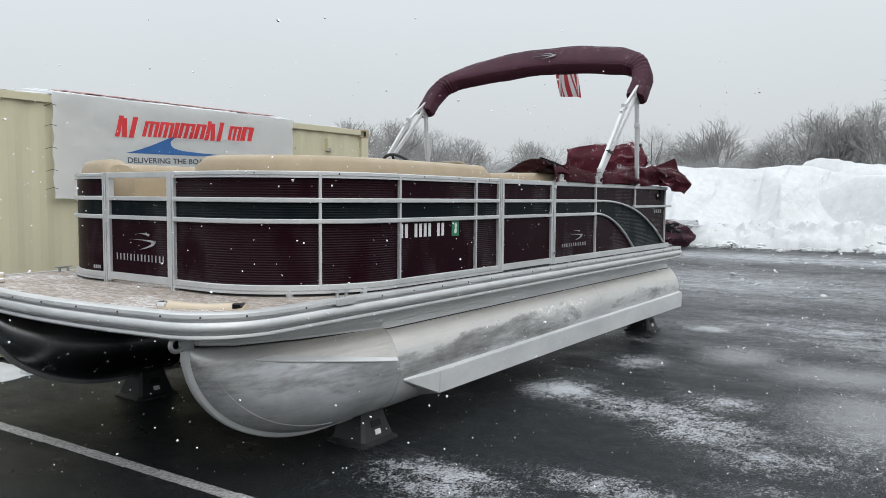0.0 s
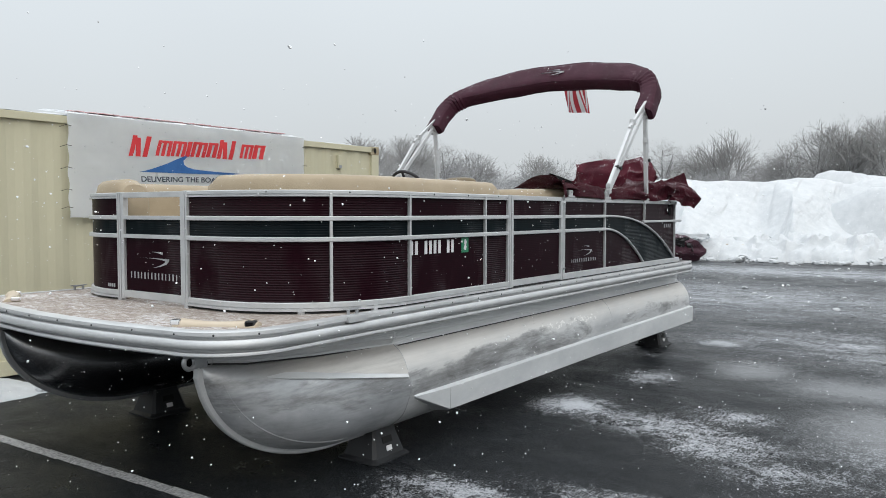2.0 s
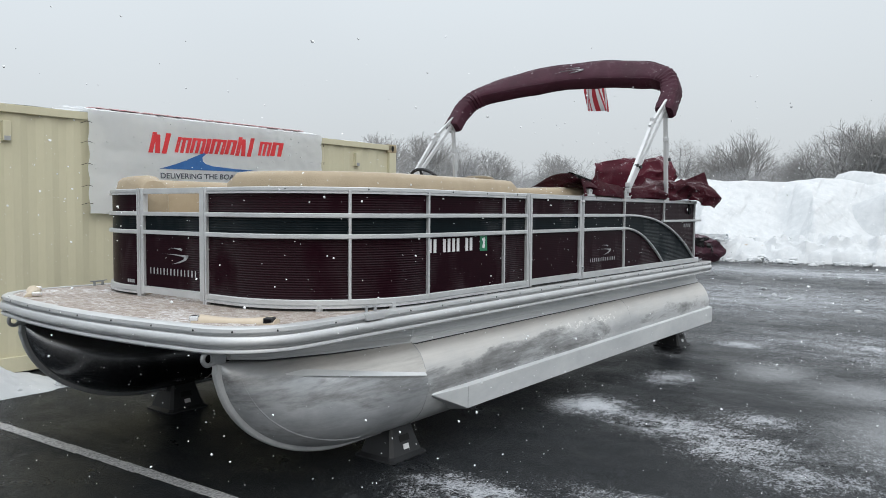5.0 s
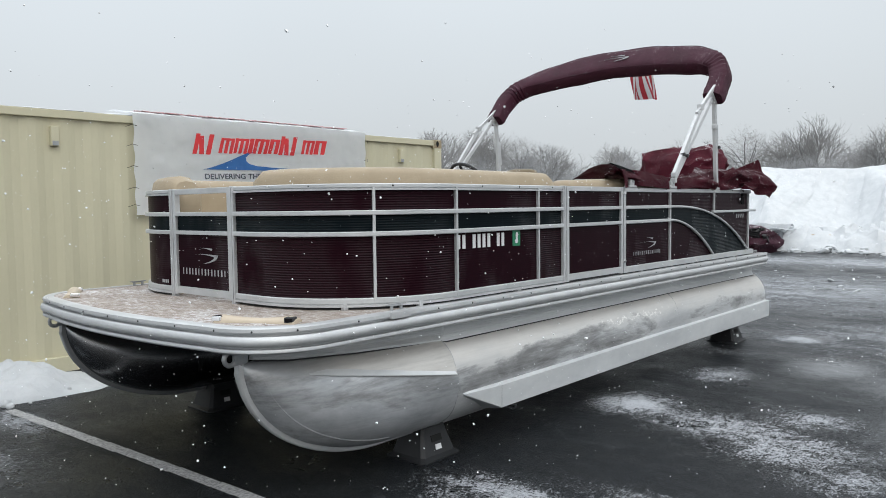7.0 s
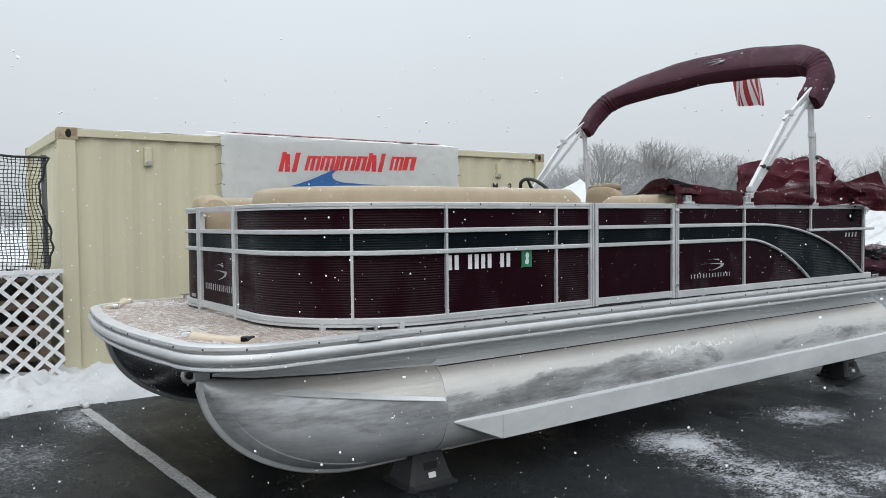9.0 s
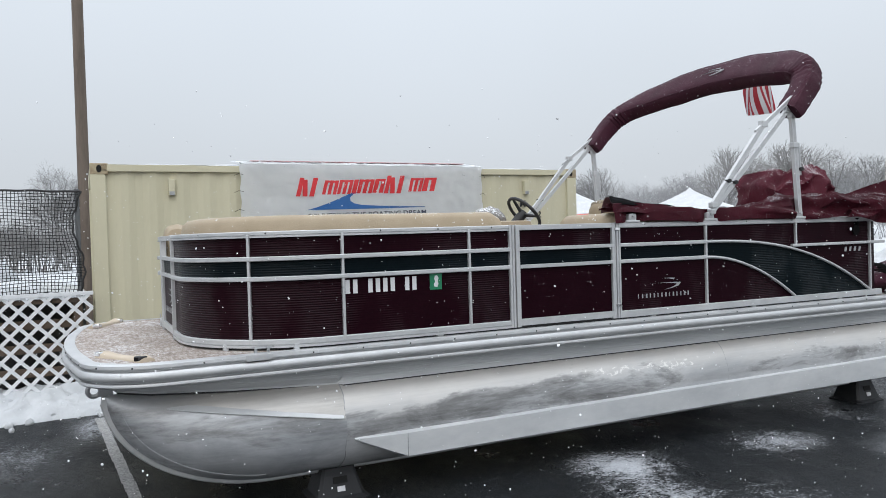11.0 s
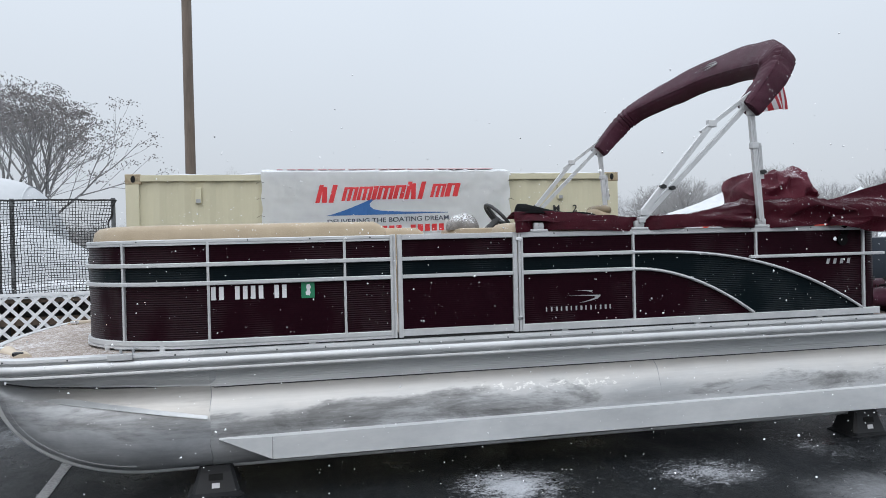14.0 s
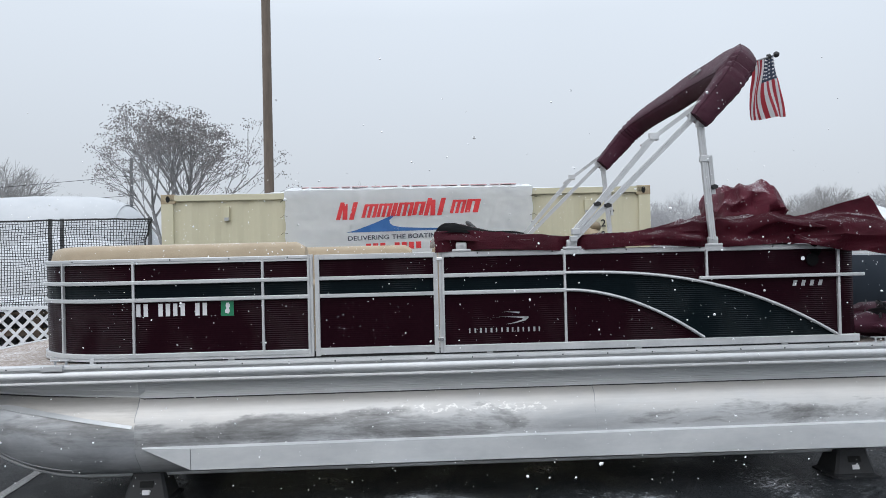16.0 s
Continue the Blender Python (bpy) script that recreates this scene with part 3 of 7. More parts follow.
# the path runs bow-wards on the near side, so outward is to its left: flip the offsets
rub = part("rub_rail", sweep_bm(edge, [(-o, z) for o, z in RUB]), M_ALU, boat, "ribbed aluminium rub rail", smooth=True)
bm = bmesh.new()
bmesh.ops.create_uvsphere(bm, u_segments=8, v_segments=6, radius=0.0055)
screw_mesh = bpy.data.meshes.new("screw")
bm.to_mesh(screw_mesh)
bm.free()
screw_mesh.materials.append(M_BLACK)
for k, (a, b) in enumerate(edge):
    near_bow = b < 1.0
    if (near_bow and k % 4 == 0) or (not near_bow and a > -1):
        c = Vector((a + 0.36, b - 0.6)) if b < 0.6 and a > -0.36 else Vector((1, 0)) if b >= 0.6 else Vector((0, -1))
        c = c.normalized()
        s = new("screw", screw_mesh)
        s.parent = rub
        s.location = Vector((a + c.x * 0.045, b + c.y * 0.045, 0.938)) - ORIGIN[boat]

# risers between the deck and the tubes, with the crease behind the bow
for flip in (False, True):
    path = [(0.02, 6.78), (0.02, 4.0), (0.02, 1.62), (0.0, 1.58), (-0.06, 0.95), (-0.16, 0.55), (-0.24, 0.38)]
    drop = [(-0.112, 0.706), (-0.112, 0.706), (-0.112, 0.706), (-0.125, 0.708), (-0.165, 0.735), (-0.22, 0.755), (-0.27, 0.775)]
    bm = bmesh.new()
    rows = []
    for (a, b), (a2, z2) in zip(path, drop):
        web = a2 - 0.014 if b > 1.6 else a2 + 0.020
        pts = [(web + 0.012, 0.846), (web, 0.80), (web + 0.002, z2 + 0.045), (a2 + 0.002, z2 + 0.012), (a2 + 0.010, z2), (a2 - 0.03, z2 - 0.004), (web - 0.03, 0.846)]
        rows.append([bm.verts.new(((2 * MID - x) if flip else x, b, z)) for x, z in pts])
    for q, w in zip(rows, rows[1:]):
        for j in range(7):
            bm.faces.new((q[j], q[(j + 1) % 7], w[(j + 1) % 7], w[j]))
    bm.faces.new(rows[0])
    bm.faces.new(rows[-1][::-1])
    riser = part("riser", bm, M_RISER, boat, "grey aluminium side riser under the deck")
    # black bead paints the shadow line where the riser meets the tube
    seam = [((2 * MID - a2 - 0.006) if flip else a2 + 0.006, b, z2 - 0.002) for (a, b), (a2, z2) in zip(path, drop)]
    part("shadow_gap", tube_bm(seam, 0.0055, 6), M_BLACK, riser, "black bead for the shadowed joint along the tube")
bm = bmesh.new()
for b in np.arange(0.9, 6.7, 0.4):
    add_box(bm, 2 * MID + 0.22, -0.22, b, b + 0.05, 0.77, 0.90)
part("cross_members", bm, M_STEEL, boat, "aluminium cross channels under the deck")
TUBE_R, TUBE_Z, TUBE_A = 0.293, 0.471, -0.285


def keel_z(b):
    u = min(max((b - 0.32) / 0.90, 0.0), 1.0)
    return 0.178 + 0.59 * (1 - math.sqrt(max(0.0, 1 - (1 - u) ** 2)))


def pontoon(centre, metal, nose_finish):
    bm = bmesh.new()
    stations = [0.322 + 1.27 * (k / 22) ** 1.6 for k in range(23)] + [2.2, 3.0, 3.8, 4.62, 5.4, 6.2, 6.75, 6.86, 6.90]
    rings, sides = [], 40
    for b in stations:
        zk, top = keel_z(b), TUBE_Z + TUBE_R
        h = (top - zk) / 2
        u = min((b - 0.32) / 1.27, 1.0)
        w = TUBE_R * (1 - (1 - u) ** 2.1) ** 0.58 + 0.004
        if b > 6.80:
            h, w = h * (0.97 if b < 6.88 else 0.80), w * (0.97 if b < 6.88 else 0.80)
        cz = (top + zk) / 2
        ring = []
        for j in range(sides):
            t = 2 * math.pi * j / sides
            s = math.sin(t)
            ring.append(bm.verts.new((centre + w * s, b, cz + h * math.cos(t))))
        rings.append(ring)
    nose_bm = bmesh.new()
    nose_rings = [[nose_bm.verts.new(v.co) for v in ring] for ring in rings[:23]]
    for q, w in zip(nose_rings, nose_rings[1:]):
        for j in range(sides):
            nose_bm.faces.new((q[j], q[(j + 1) % sides], w[(j + 1) % sides], w[j]))
    nose_bm.faces.new(nose_rings[0][::-1])
    bmesh.ops.delete(bm, geom=[v for ring in rings[:22] for v in ring], context="VERTS")
    rings = rings[22:]
    for q, w in zip(rings, rings[1:]):
        for j in range(sides):
            bm.faces.new((q[j], q[(j + 1) % sides], w[(j + 1) % sides], w[j]))
    bm.faces.new(rings[-1])
    hull = part("pontoon", bm, metal, boat, "scuffed mill-finish aluminium pontoon tube", smooth=True)
    part("nose_cone", nose_bm, nose_finish, hull, "dull grey rounded nose cone", smooth=True)
    # keel strip round the nose
    bm = bmesh.new()
    path = [0.30 + 1.2 * (k / 26) ** 1.7 for k in range(27)] + [2.5, 4.5, 6.6]
    rings = []
    for k, b in enumerate(path):
        z = keel_z(max(b, 0.322))
        b2, b1 = path[min(k + 1, len(path) - 1)], path[max(k - 1, 0)]
        d = Vector((0, b2 - b1, keel_z(max(b2, 0.322)) - keel_z(max(b1, 0.322))))
        d = d.normalized() if d.length > 1e-6 else Vector((0, 0, -1))
        nn = Vector((0, -abs(d.z), -abs(d.y)))
        p = Vector((centre, b, z))
        rings.append([bm.verts.new(p + nn * o + Vector((x, 0, 0))) for x, o in ((-0.020, -0.034), (0.020, -0.034), (0.019, 0.020), (0.012, 0.027), (-0.012, 0.027), (-0.019, 0.020))])
    for q, w in zip(rings, rings[1:]):
        for j in range(6):
            bm.faces.new((q[j], q[(j + 1) % 6], w[(j + 1) % 6], w[j]))
    bm.faces.new(rings[0])
    bm.faces.new(rings[-1][::-1])
    part("keel_strip", bm, M_ALU if metal is M_PONT else M_STEEL, hull, "rounded aluminium keel strip", smooth=True)
    # lifting eye on the nose
    bm = bmesh.new()
    ring = [(centre, 0.265 + 0.032 * math.cos(t), 0.795 + 0.032 * math.sin(t)) for t in (2 * math.pi * k / 16 for k in range(17))]
    tube(bm, ring, 0.012, 8, cap=False)
    add_box(bm, centre - 0.012, centre + 0.012, 0.285, 0.36, 0.76, 0.82, 0.004)
    part("lifting_eye", bm, M_STEEL, hull, "steel lifting eye", smooth=True)
    # pressed bead inside the keel strip
    for s in (1, -1):
        pts = []
        for k in range(30):
            b0 = 0.335 + 0.80 * (k / 29) ** 1.5
            slope = (keel_z(b0 + 0.004) - keel_z(b0 - 0.004)) / 0.008
            inward = Vector((0, -slope, 1)).normalized()
            b, z = b0 + 0.062 * inward.y, keel_z(b0) + 0.062 * inward.z
            h, cz = (TUBE_Z + TUBE_R - keel_z(b)) / 2, (TUBE_Z + TUBE_R + keel_z(b)) / 2
            w = TUBE_R * (1 - (1 - min((b - 0.32) / 1.27, 1.0)) ** 2.1) ** 0.58
            if z < 0.70 and abs(z - cz) < h:
                pts.append((centre + s * w * math.sqrt(1 - ((z - cz) / h) ** 2), b, z))
        part("pressed_bead", tube_bm(pts, 0.0045, 6), nose_finish, hull, smooth=True)
    # weld seams
    for b in (1.592, 4.62):
        bm = bmesh.new()
        ring = [(centre + (TUBE_R + 0.001) * math.sin(t), b + 0.004 * math.sin(9 * t), TUBE_Z + (TUBE_R + 0.001) * math.cos(t)) for t in (2 * math.pi * k / 48 for k in range(49))]
        tube(bm, ring, 0.0032, 6, cap=False)
        part("weld_seam", bm, M_STEEL, hull, smooth=True)
    # strake on both flanks, cut off aslant at the front
    for s in (1, -1):
        bm = bmesh.new()
        rows = []
        for b, top, low, out in ((1.640, 0.401, 0.396, 0.296), (1.957, 0.402, 0.264, 0.332), (1.960, 0.402, 0.262, 0.329), (4.0, 0.412, 0.265, 0.326), (6.86, 0.424, 0.258, 0.326)):
            pts = [(0.280, top + 0.010), (out + 0.003, top), (out, low), (out - 0.008, low - 0.004), (0.19, 0.235 if b > 1.7 else 0.390)]
            rows.append([bm.verts.new((centre + s * x, b, z)) for x, z in pts])
        for q, w in zip(rows, rows[1:]):
            for j in range(5):
                bm.faces.new((q[j], q[(j + 1) % 5], w[(j + 1) % 5], w[j]))
        bm.faces.new(rows[0])
        bm.faces.new(rows[-1][::-1])
        part("lifting_strake", bm, M_FIN, hull, "pale aluminium lifting strake")
        part("strake_fold", tube_bm([(centre + s * 0.333, 1.959, 0.402), (centre + s * 0.331, 1.959, 0.262)], 0.0028, 6), M_STEEL, hull)
        # spray strip on the nose: a thin ledge with a sharp lip, pinched out at the bow end
        bm = bmesh.new()
        rows = []
        for k in range(19):
            b = 0.62 + 0.955 * k / 18
            u = min((b - 0.32) / 1.27, 1.0)
            w = TUBE_R * (1 - (1 - u) ** 2.1) ** 0.58
            z = 0.676 - 0.146 * k / 18
            h = (TUBE_Z + TUBE_R - keel_z(b)) / 2
            cz = (TUBE_Z + TUBE_R + keel_z(b)) / 2
            wide = 0.034 * min(1.0, 0.25 + k / 3) * (1 - 0.35 * k / 18)

            def skin(zz):
                return w * math.sqrt(max(0.0, 1 - ((zz - cz) / h) ** 2))
            lip = skin(z) + 0.016 * min(1.0, 0.3 + k / 4)
            pts = [(skin(z + wide) - 0.004, z + wide), (skin(z + wide) + 0.002, z + wide), (lip, z + 0.004), (lip, z), (skin(z) - 0.004, z - 0.002)]
            rows.append([bm.verts.new((centre + s * x, b, zz)) for x, zz in pts])
        for q, w in zip(rows, rows[1:]):
            for j in range(5):
                bm.faces.new((q[j], q[(j + 1) % 5], w[(j + 1) % 5], w[j]))
        bm.faces.new(rows[0])
        bm.faces.new(rows[-1][::-1])
        part("nose_strip", bm, M_FIN if metal is M_PONT else metal, hull, "thin welded spray strip")


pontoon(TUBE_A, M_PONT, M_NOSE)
# far tube takes the metal darkened for shade
pontoon(2 * MID - TUBE_A, M_FAR_SHADED, M_FAR_SHADED)

# ---- fence ----
TOP, BOT = 1.634, 0.968
V1 = math.acos(0.604 / 0.75)


def corner(t):
    return (-0.75 + 0.75 * math.cos(t), 1.55 - 0.78 * math.sin(t))


def arc_path(t0, t1, n=14):
    return [corner(t0 + (t1 - t0) * k / n) for k in range(n + 1)]


rail_screws = [(0.0, 2.60 - 0.38 * k) for k in range(3)]
near_side = [(0.0, 2.727), (0.0, 1.55)] + arc_path(0, math.pi / 2, 24)[1:] + [(-0.98, 0.77)]
far_bow = [(-1.69, 0.775), (2 * MID + 0.75, 0.77)] + [(2 * MID - a, b) for a, b in arc_path(math.pi / 2, 0, 24)][1:] + [(2 * MID, 6.30)]


def fence_run(path, flip=1, upper=True, lower=True, label=""):
    """The four rails along one run of fence. flip: the side on which the outside lies."""
    f = 1 if flip > 0 else -1
    for z0, z1, o0, o1, nm in ((TOP - 0.036, TOP, -0.030, 0.006, "top_rail"), (1.464, 1.490, -0.012, 0.014, "middle_rail"),
                               (1.349, 1.375, -0.012, 0.014, "middle_rail"), (BOT, BOT + 0.048, -0.028, 0.008, "bottom_rail")):
        if "middle" in nm and not upper:
            continue
        shape = rect(o0, o1, z0, z1)
        if nm in ("top_rail", "bottom_rail"):
            # a shadow groove above the lower lip
            g = z0 + 0.30 * (z1 - z0)
            shape = [(o0, z0), (o1 + 0.003, z0), (o1 + 0.003, g - 0.003), (o1 - 0.007, g - 0.001), (o1 - 0.007, g + 0.003), (o1, g + 0.005), (o1, z1 - 0.004), (o1 - 0.004, z1), (o0, z1)]
        prof = [(-o * f, z) for o, z in shape]
        part(nm, sweep_bm(path, prof), M_ALU, boat, smooth=True)


def panel_run(path, flip=1, bands=((1.010, 1.352, M_MAROON), (1.372, 1.466, M_TEAL), (1.488, 1.600, M_MAROON))):
    for z0, z1, m in bands:
        prof = [(-o * flip, z) for o, z in ((-0.014, z0), (-0.009, z0), (-0.009, z1), (-0.014, z1))]
        part("panel", sweep_bm(path, prof), m, boat, "ribbed maroon fence panel" if m is M_MAROON else "ribbed black-green fence panel band", smooth=True)


def upright(a, b, z0, z1, w, name="mullion", out=0.010, back_=-0.024, ang=0.0):
    m = Matrix.Translation((a, b, 0)) @ Matrix.Rotation(ang, 4, "Z")
    bm = box(back_, out, -w / 2, w / 2, z0, z1, 0.003, m=m)
    if w > 0.03:
        bm.free()
        bm = box(back_, out - 0.008, -w / 2, w / 2, z0, z1, 0.002, m=m)
        add_box(bm, out - 0.010, out, -w / 2, -0.0035, z0, z1, 0.002, m=m)
        add_box(bm, out - 0.010, out, 0.0035, w / 2, z0, z1, 0.002, m=m)
    part(name, bm, M_ALU, boat)


fence_run(near_side)
bays = [[(0, 2.727), (0, 2.435)], [(0, 2.435), (0, 1.60)], [(0, 1.60), (0, 1.55)] + arc_path(0, V1, 10)[1:], arc_path(V1, math.pi / 2, 16) + [(-0.98, 0.77)]]
for bay in bays:
    panel_run(bay)
upright(0, 2.435, BOT + 0.02, TOP - 0.02, 0.016)
upright(0, 1.60, BOT + 0.02, TOP - 0.02, 0.016)
a1, b1 = corner(V1)
upright(a1, b1, BOT + 0.02, TOP - 0.02, 0.016, ang=-math.atan2(0.78 * math.sin(V1) / 1, 0.75 * math.cos(V1)) * 0.9)
upright(0, 2.745, BOT, TOP + 0.002, 0.036, "fence_post", 0.012)
upright(0, 3.609, BOT, TOP + 0.002, 0.034, "fence_post", 0.012)
upright(-0.995, 0.77, BOT - 0.02, TOP + 0.002, 0.034, "fence_post", 0.012, ang=-math.pi / 2)
upright(-1.685, 0.775, BOT - 0.02, TOP + 0.002, 0.034, "fence_post", 0.012, ang=-math.pi / 2)
for a, b in rail_screws + [(0.0, 3.85 + 0.5 * k) for k in range(5)] + [corner(0.5), corner(1.1)]:
    s = new("screw", screw_mesh)
    s.parent = boat
    s.location = Vector((a + 0.005, b, TOP - 0.012)) - ORIGIN[boat]
# feet under the bottom rail
for b in (5.9, 4.9, 3.9, 2.2):
    part("fence_foot", box(-0.02, 0.000, b, b + 0.04, 0.95, 0.988, 0.002), M_ALU, boat)
for t in (0.3, 0.85):
    a, b = corner(t)
    part("fence_foot", box(a - 0.015, a + 0.012, b - 0.015, b + 0.015, 0.95, 0.988, 0.002), M_ALU, boat)

# added black strip draws the shade in the gap between deck and fence
gap_path = [(0.0, 6.4), (0.0, 1.55)] + arc_path(0, math.pi / 2, 24)[1:] + [(-0.98, 0.77)]
part("gap_shade_strip", sweep_bm(gap_path, [(0.020, 0.953), (0.026, 0.953), (0.026, 1.0), (0.020, 1.0)]), M_BLACK, boat, "black strip painting in the shaded gap under the fence")
part("gap_shade_strip", sweep_bm([(-1.69, 0.775)] + far_bow[1:], [(0.020, 0.953), (0.026, 0.953), (0.026, 1.0), (0.020, 1.0)]), M_BLACK, boat)

# stern half of the near fence with its two swept arcs
B4, B6 = 4.432, 6.30


def arc_low(b):
    u = min(max((b - B4) / 0.931, 0), 1)
    return 1.021 + 0.341 * (1 - u ** 1.9)


def arc_high(b):
    u = min(max((b - B4) / 1.845, 0), 1)
    return 1.019 + 0.458 * (1 - u ** 2.5)


part("bottom_rail", sweep_bm([(0.0, B6 + 0.13), (0.0, 3.626)], [(-o, z) for o, z in rect(-0.028, 0.012, BOT, BOT + 0.048)]), M_ALU, boat, smooth=True)
part("top_rail", sweep_bm([(0.0, B6), (0.0, 3.626)], [(-o, z) for o, z in rect(-0.030, 0.006, TOP - 0.036, TOP)]), M_ALU, boat, smooth=True)
for z in (1.477, 1.362):
    part("middle_rail", sweep_bm([(0.0, B4), (0.0, 3.626)], [(-o, q) for o, q in rect(-0.012, 0.014, z - 0.013, z + 0.013)]), M_ALU, boat, smooth=True)
panel_run([(0, B4), (0, 3.62)])


def strip_panel(b0, b1, zlo, zhi, m, n=28):
    bm = bmesh.new()
    rows = []
    for k in range(n + 1):
        b = b0 + (b1 - b0) * k / n
        lo_, hi_ = zlo(b), max(zhi(b), zlo(b) + 0.0005)
        rows.append([bm.verts.new(q) for q in ((-0.009, b, lo_), (-0.009, b, hi_), (-0.014, b, hi_), (-0.014, b, lo_))])
    for q, w in zip(rows, rows[1:]):
        for j in range(4):
            bm.faces.new((q[j], q[(j + 1) % 4], w[(j + 1) % 4], w[j]))
    bm.faces.new(rows[0])
    bm.faces.new(rows[-1][::-1])
    part("panel", bm, m, boat, "ribbed maroon fence panel" if m is M_MAROON else "swept black-green fence panel")


strip_panel(B4, 5.363, lambda b: 1.010, arc_low, M_MAROON)
strip_panel(B4, 6.277, lambda b: arc_low(b) if b < 5.363 else 1.010, arc_high, M_TEAL, 60)
strip_panel(B4, B6 + 0.04, arc_high, lambda b: 1.60, M_MAROON, 60)
for fn, end in ((arc_low, 5.365), (arc_high, 6.279)):
    bs = [B4 + (end - B4) * k / 40 for k in range(41)]
    part("arc_trim", tube_bm([(0.004, b, fn(b)) for b in bs], 0.012, 8, squash=(1.1, 0.9, (1, 0, 0))), M_ALU, boat, "swept aluminium arc trim", smooth=True)
part("middle_rail", box(-0.008, 0.022, 5.34, 6.475, 1.409, 1.432, 0.006), M_ALU, boat)
upright(0, B4, BOT + 0.02, TOP - 0.02, 0.016)
upright(0, 5.395, 1.42, TOP - 0.02, 0.016)
upright(0, B6, BOT + 0.02, TOP - 0.02, 0.018)
# rounded stern corner and stern fence
stern_path = [(2 * MID + 0.10, 6.46), (-0.12, 6.46), (-0.05, 6.44), (-0.014, 6.39), (-0.006, 6.32)]
panel_run(stern_path, 1, ((1.010, 1.60, M_MAROON),))
part("top_rail", sweep_bm(stern_path, [(-o, z) for o, z in rect(-0.02, 0.01, TOP - 0.036, TOP)]), M_ALU, boat, smooth=True)
part("bottom_rail", sweep_bm(stern_path, [(-o, z) for o, z in rect(-0.02, 0.01, BOT, BOT + 0.046)]), M_ALU, boat, smooth=True)
bm = tube_bm([(0.002, 6.12, 1.525), (0.010, 6.12, 1.525)], 0.042, 20)
part("speaker", bm, M_LINING, boat, "round black side speaker or light", smooth=True)
part("fuel_cap", tube_bm([(-0.004, 6.055, 1.535), (0.006, 6.055, 1.535)], 0.014, 14), M_CHROME, boat, "small chrome cap", smooth=True)

# far side
fence_run(far_bow, 1)
for bay in ([(-1.70, 0.775)] + [(2 * MID - a, b) for a, b in arc_path(math.pi / 2, 0, 20)], [(2 * MID, 1.55), (2 * MID, 3.2)], [(2 * MID, 3.2), (2 * MID, 4.8)], [(2 * MID, 4.8), (2 * MID, 6.30)]):
    panel_run(bay, 1)
for b in (3.2, 4.8, 6.28):
    part("fence_post", box(2 * MID - 0.012, 2 * MID + 0.024, b - 0.017, b + 0.017, BOT, TOP, 0.003), M_ALU, boat)

# side gate and bow gate, each a frame with its own panels


def gate(name, p0, p1, ang, label, low):
    """Gate from p0 to p1 in plan; the outside is at +x of its own frame."""
    g = Matrix.Translation((p0[0], p0[1], 0)) @ Matrix.Rotation(ang, 4, "Z")
    length = math.hypot(p1[0] - p0[0], p1[1] - p0[1])
    w = 0.03
    frame_part = part(name, box(-0.026, 0.010, 0.0, w, BOT, TOP + 0.001, 0.003, m=g), M_ALU, boat, label)
    for y0, y1, z0, z1, o in ((length - w, length, BOT, TOP + 0.001, 0.010), (w, length - w, TOP - 0.034, TOP, 0.009), (w, length - w, BOT + 0.008, BOT + 0.052, 0.009),
                              (w, length - w, 1.465, 1.489, 0.012), (w, length - w, 1.350, 1.374, 0.012)):
        part("gate_bar", box(-0.024, o, y0, y1, z0, z1, 0.003, m=g), M_ALU, frame_part)
    for z0, z1, m in ((BOT + 0.045, 1.352, M_MAROON), (1.372, 1.467, M_TEAL), (1.487, TOP - 0.03, M_MAROON if low else None)):
        if m:
            part("gate_panel", box(-0.014, -0.009, w - 0.004, length - w + 0.004, z0, z1, m=g), m, frame_part)
    return g


gate("side_gate", (0, 2.775), (0, 3.585), 0.0, "hinged aluminium side gate with maroon panel", True)
bow_gate = gate("bow_gate", (-1.662, 0.775), (-1.02, 0.77), -math.pi / 2, "hinged bow gate with maroon panel", False)
for b, z in ((3.575, 1.58), (3.575, 1.05)):
    part("gate_latch", box(0.008, 0.022, b, b + 0.04, z, z + 0.02, 0.003), M_CHROME, boat)

# swoosh badges, name bars, registration bar and the sticker


def swoosh(fm, w, h, owner, material=M_PRINT, depth=0.002):
    bm = bmesh.new()
    for y0, y1, x0, x1 in ((0.86, 1.0, 0.30, 0.80), (0.42, 0.62, 0.0, 1.0)):
        up = [(w * (x0 + (x1 - x0) * t), h * (y0 + (y1 - y0) * (0.75 + 0.4 * t * (1 - t) * 2))) for t in (k / 12 for k in range(13))]
        dn = [(w * (x0 + (x1 - x0) * t * (1 - 0.06 * t)), h * (y0 + (y1 - y0) * (0.75 + 0.4 * t * (1 - t) * 2)) - h * 0.14 * t * t) for t in (k / 12 for k in range(12, 0, -1))]
        outline(bm, up + dn, depth, fm)
    tail = [(w * x, h * y) for x, y in ((0.98, 0.60), (1.0, 0.50), (0.92, 0.28), (0.70, 0.10), (0.45, 0.0), (0.66, 0.15), (0.84, 0.34), (0.88, 0.50))]
    outline(bm, tail, depth, fm)
    return part("badge", bm, material, owner, "silver swoosh badge")


def letter_bars(fm, width, height, count, owner, material, name="name_bar", lean=0.0, weight=0.62, gaps=(), label=""):
    step = width / count
    for k in range(count):
        if k in gaps:
            continue
        bm = bmesh.new()
        w = step * weight * (0.75 + 0.5 * ((k * 7) % 5) / 4 if name == "name_bar" else 1.0)
        outline(bm, [(0, 0), (w, 0), (w + lean, height), (lean, height)], 0.002, fm @ Matrix.Translation((k * step, 0, 0)))
        part(name, bm, material, owner, label)


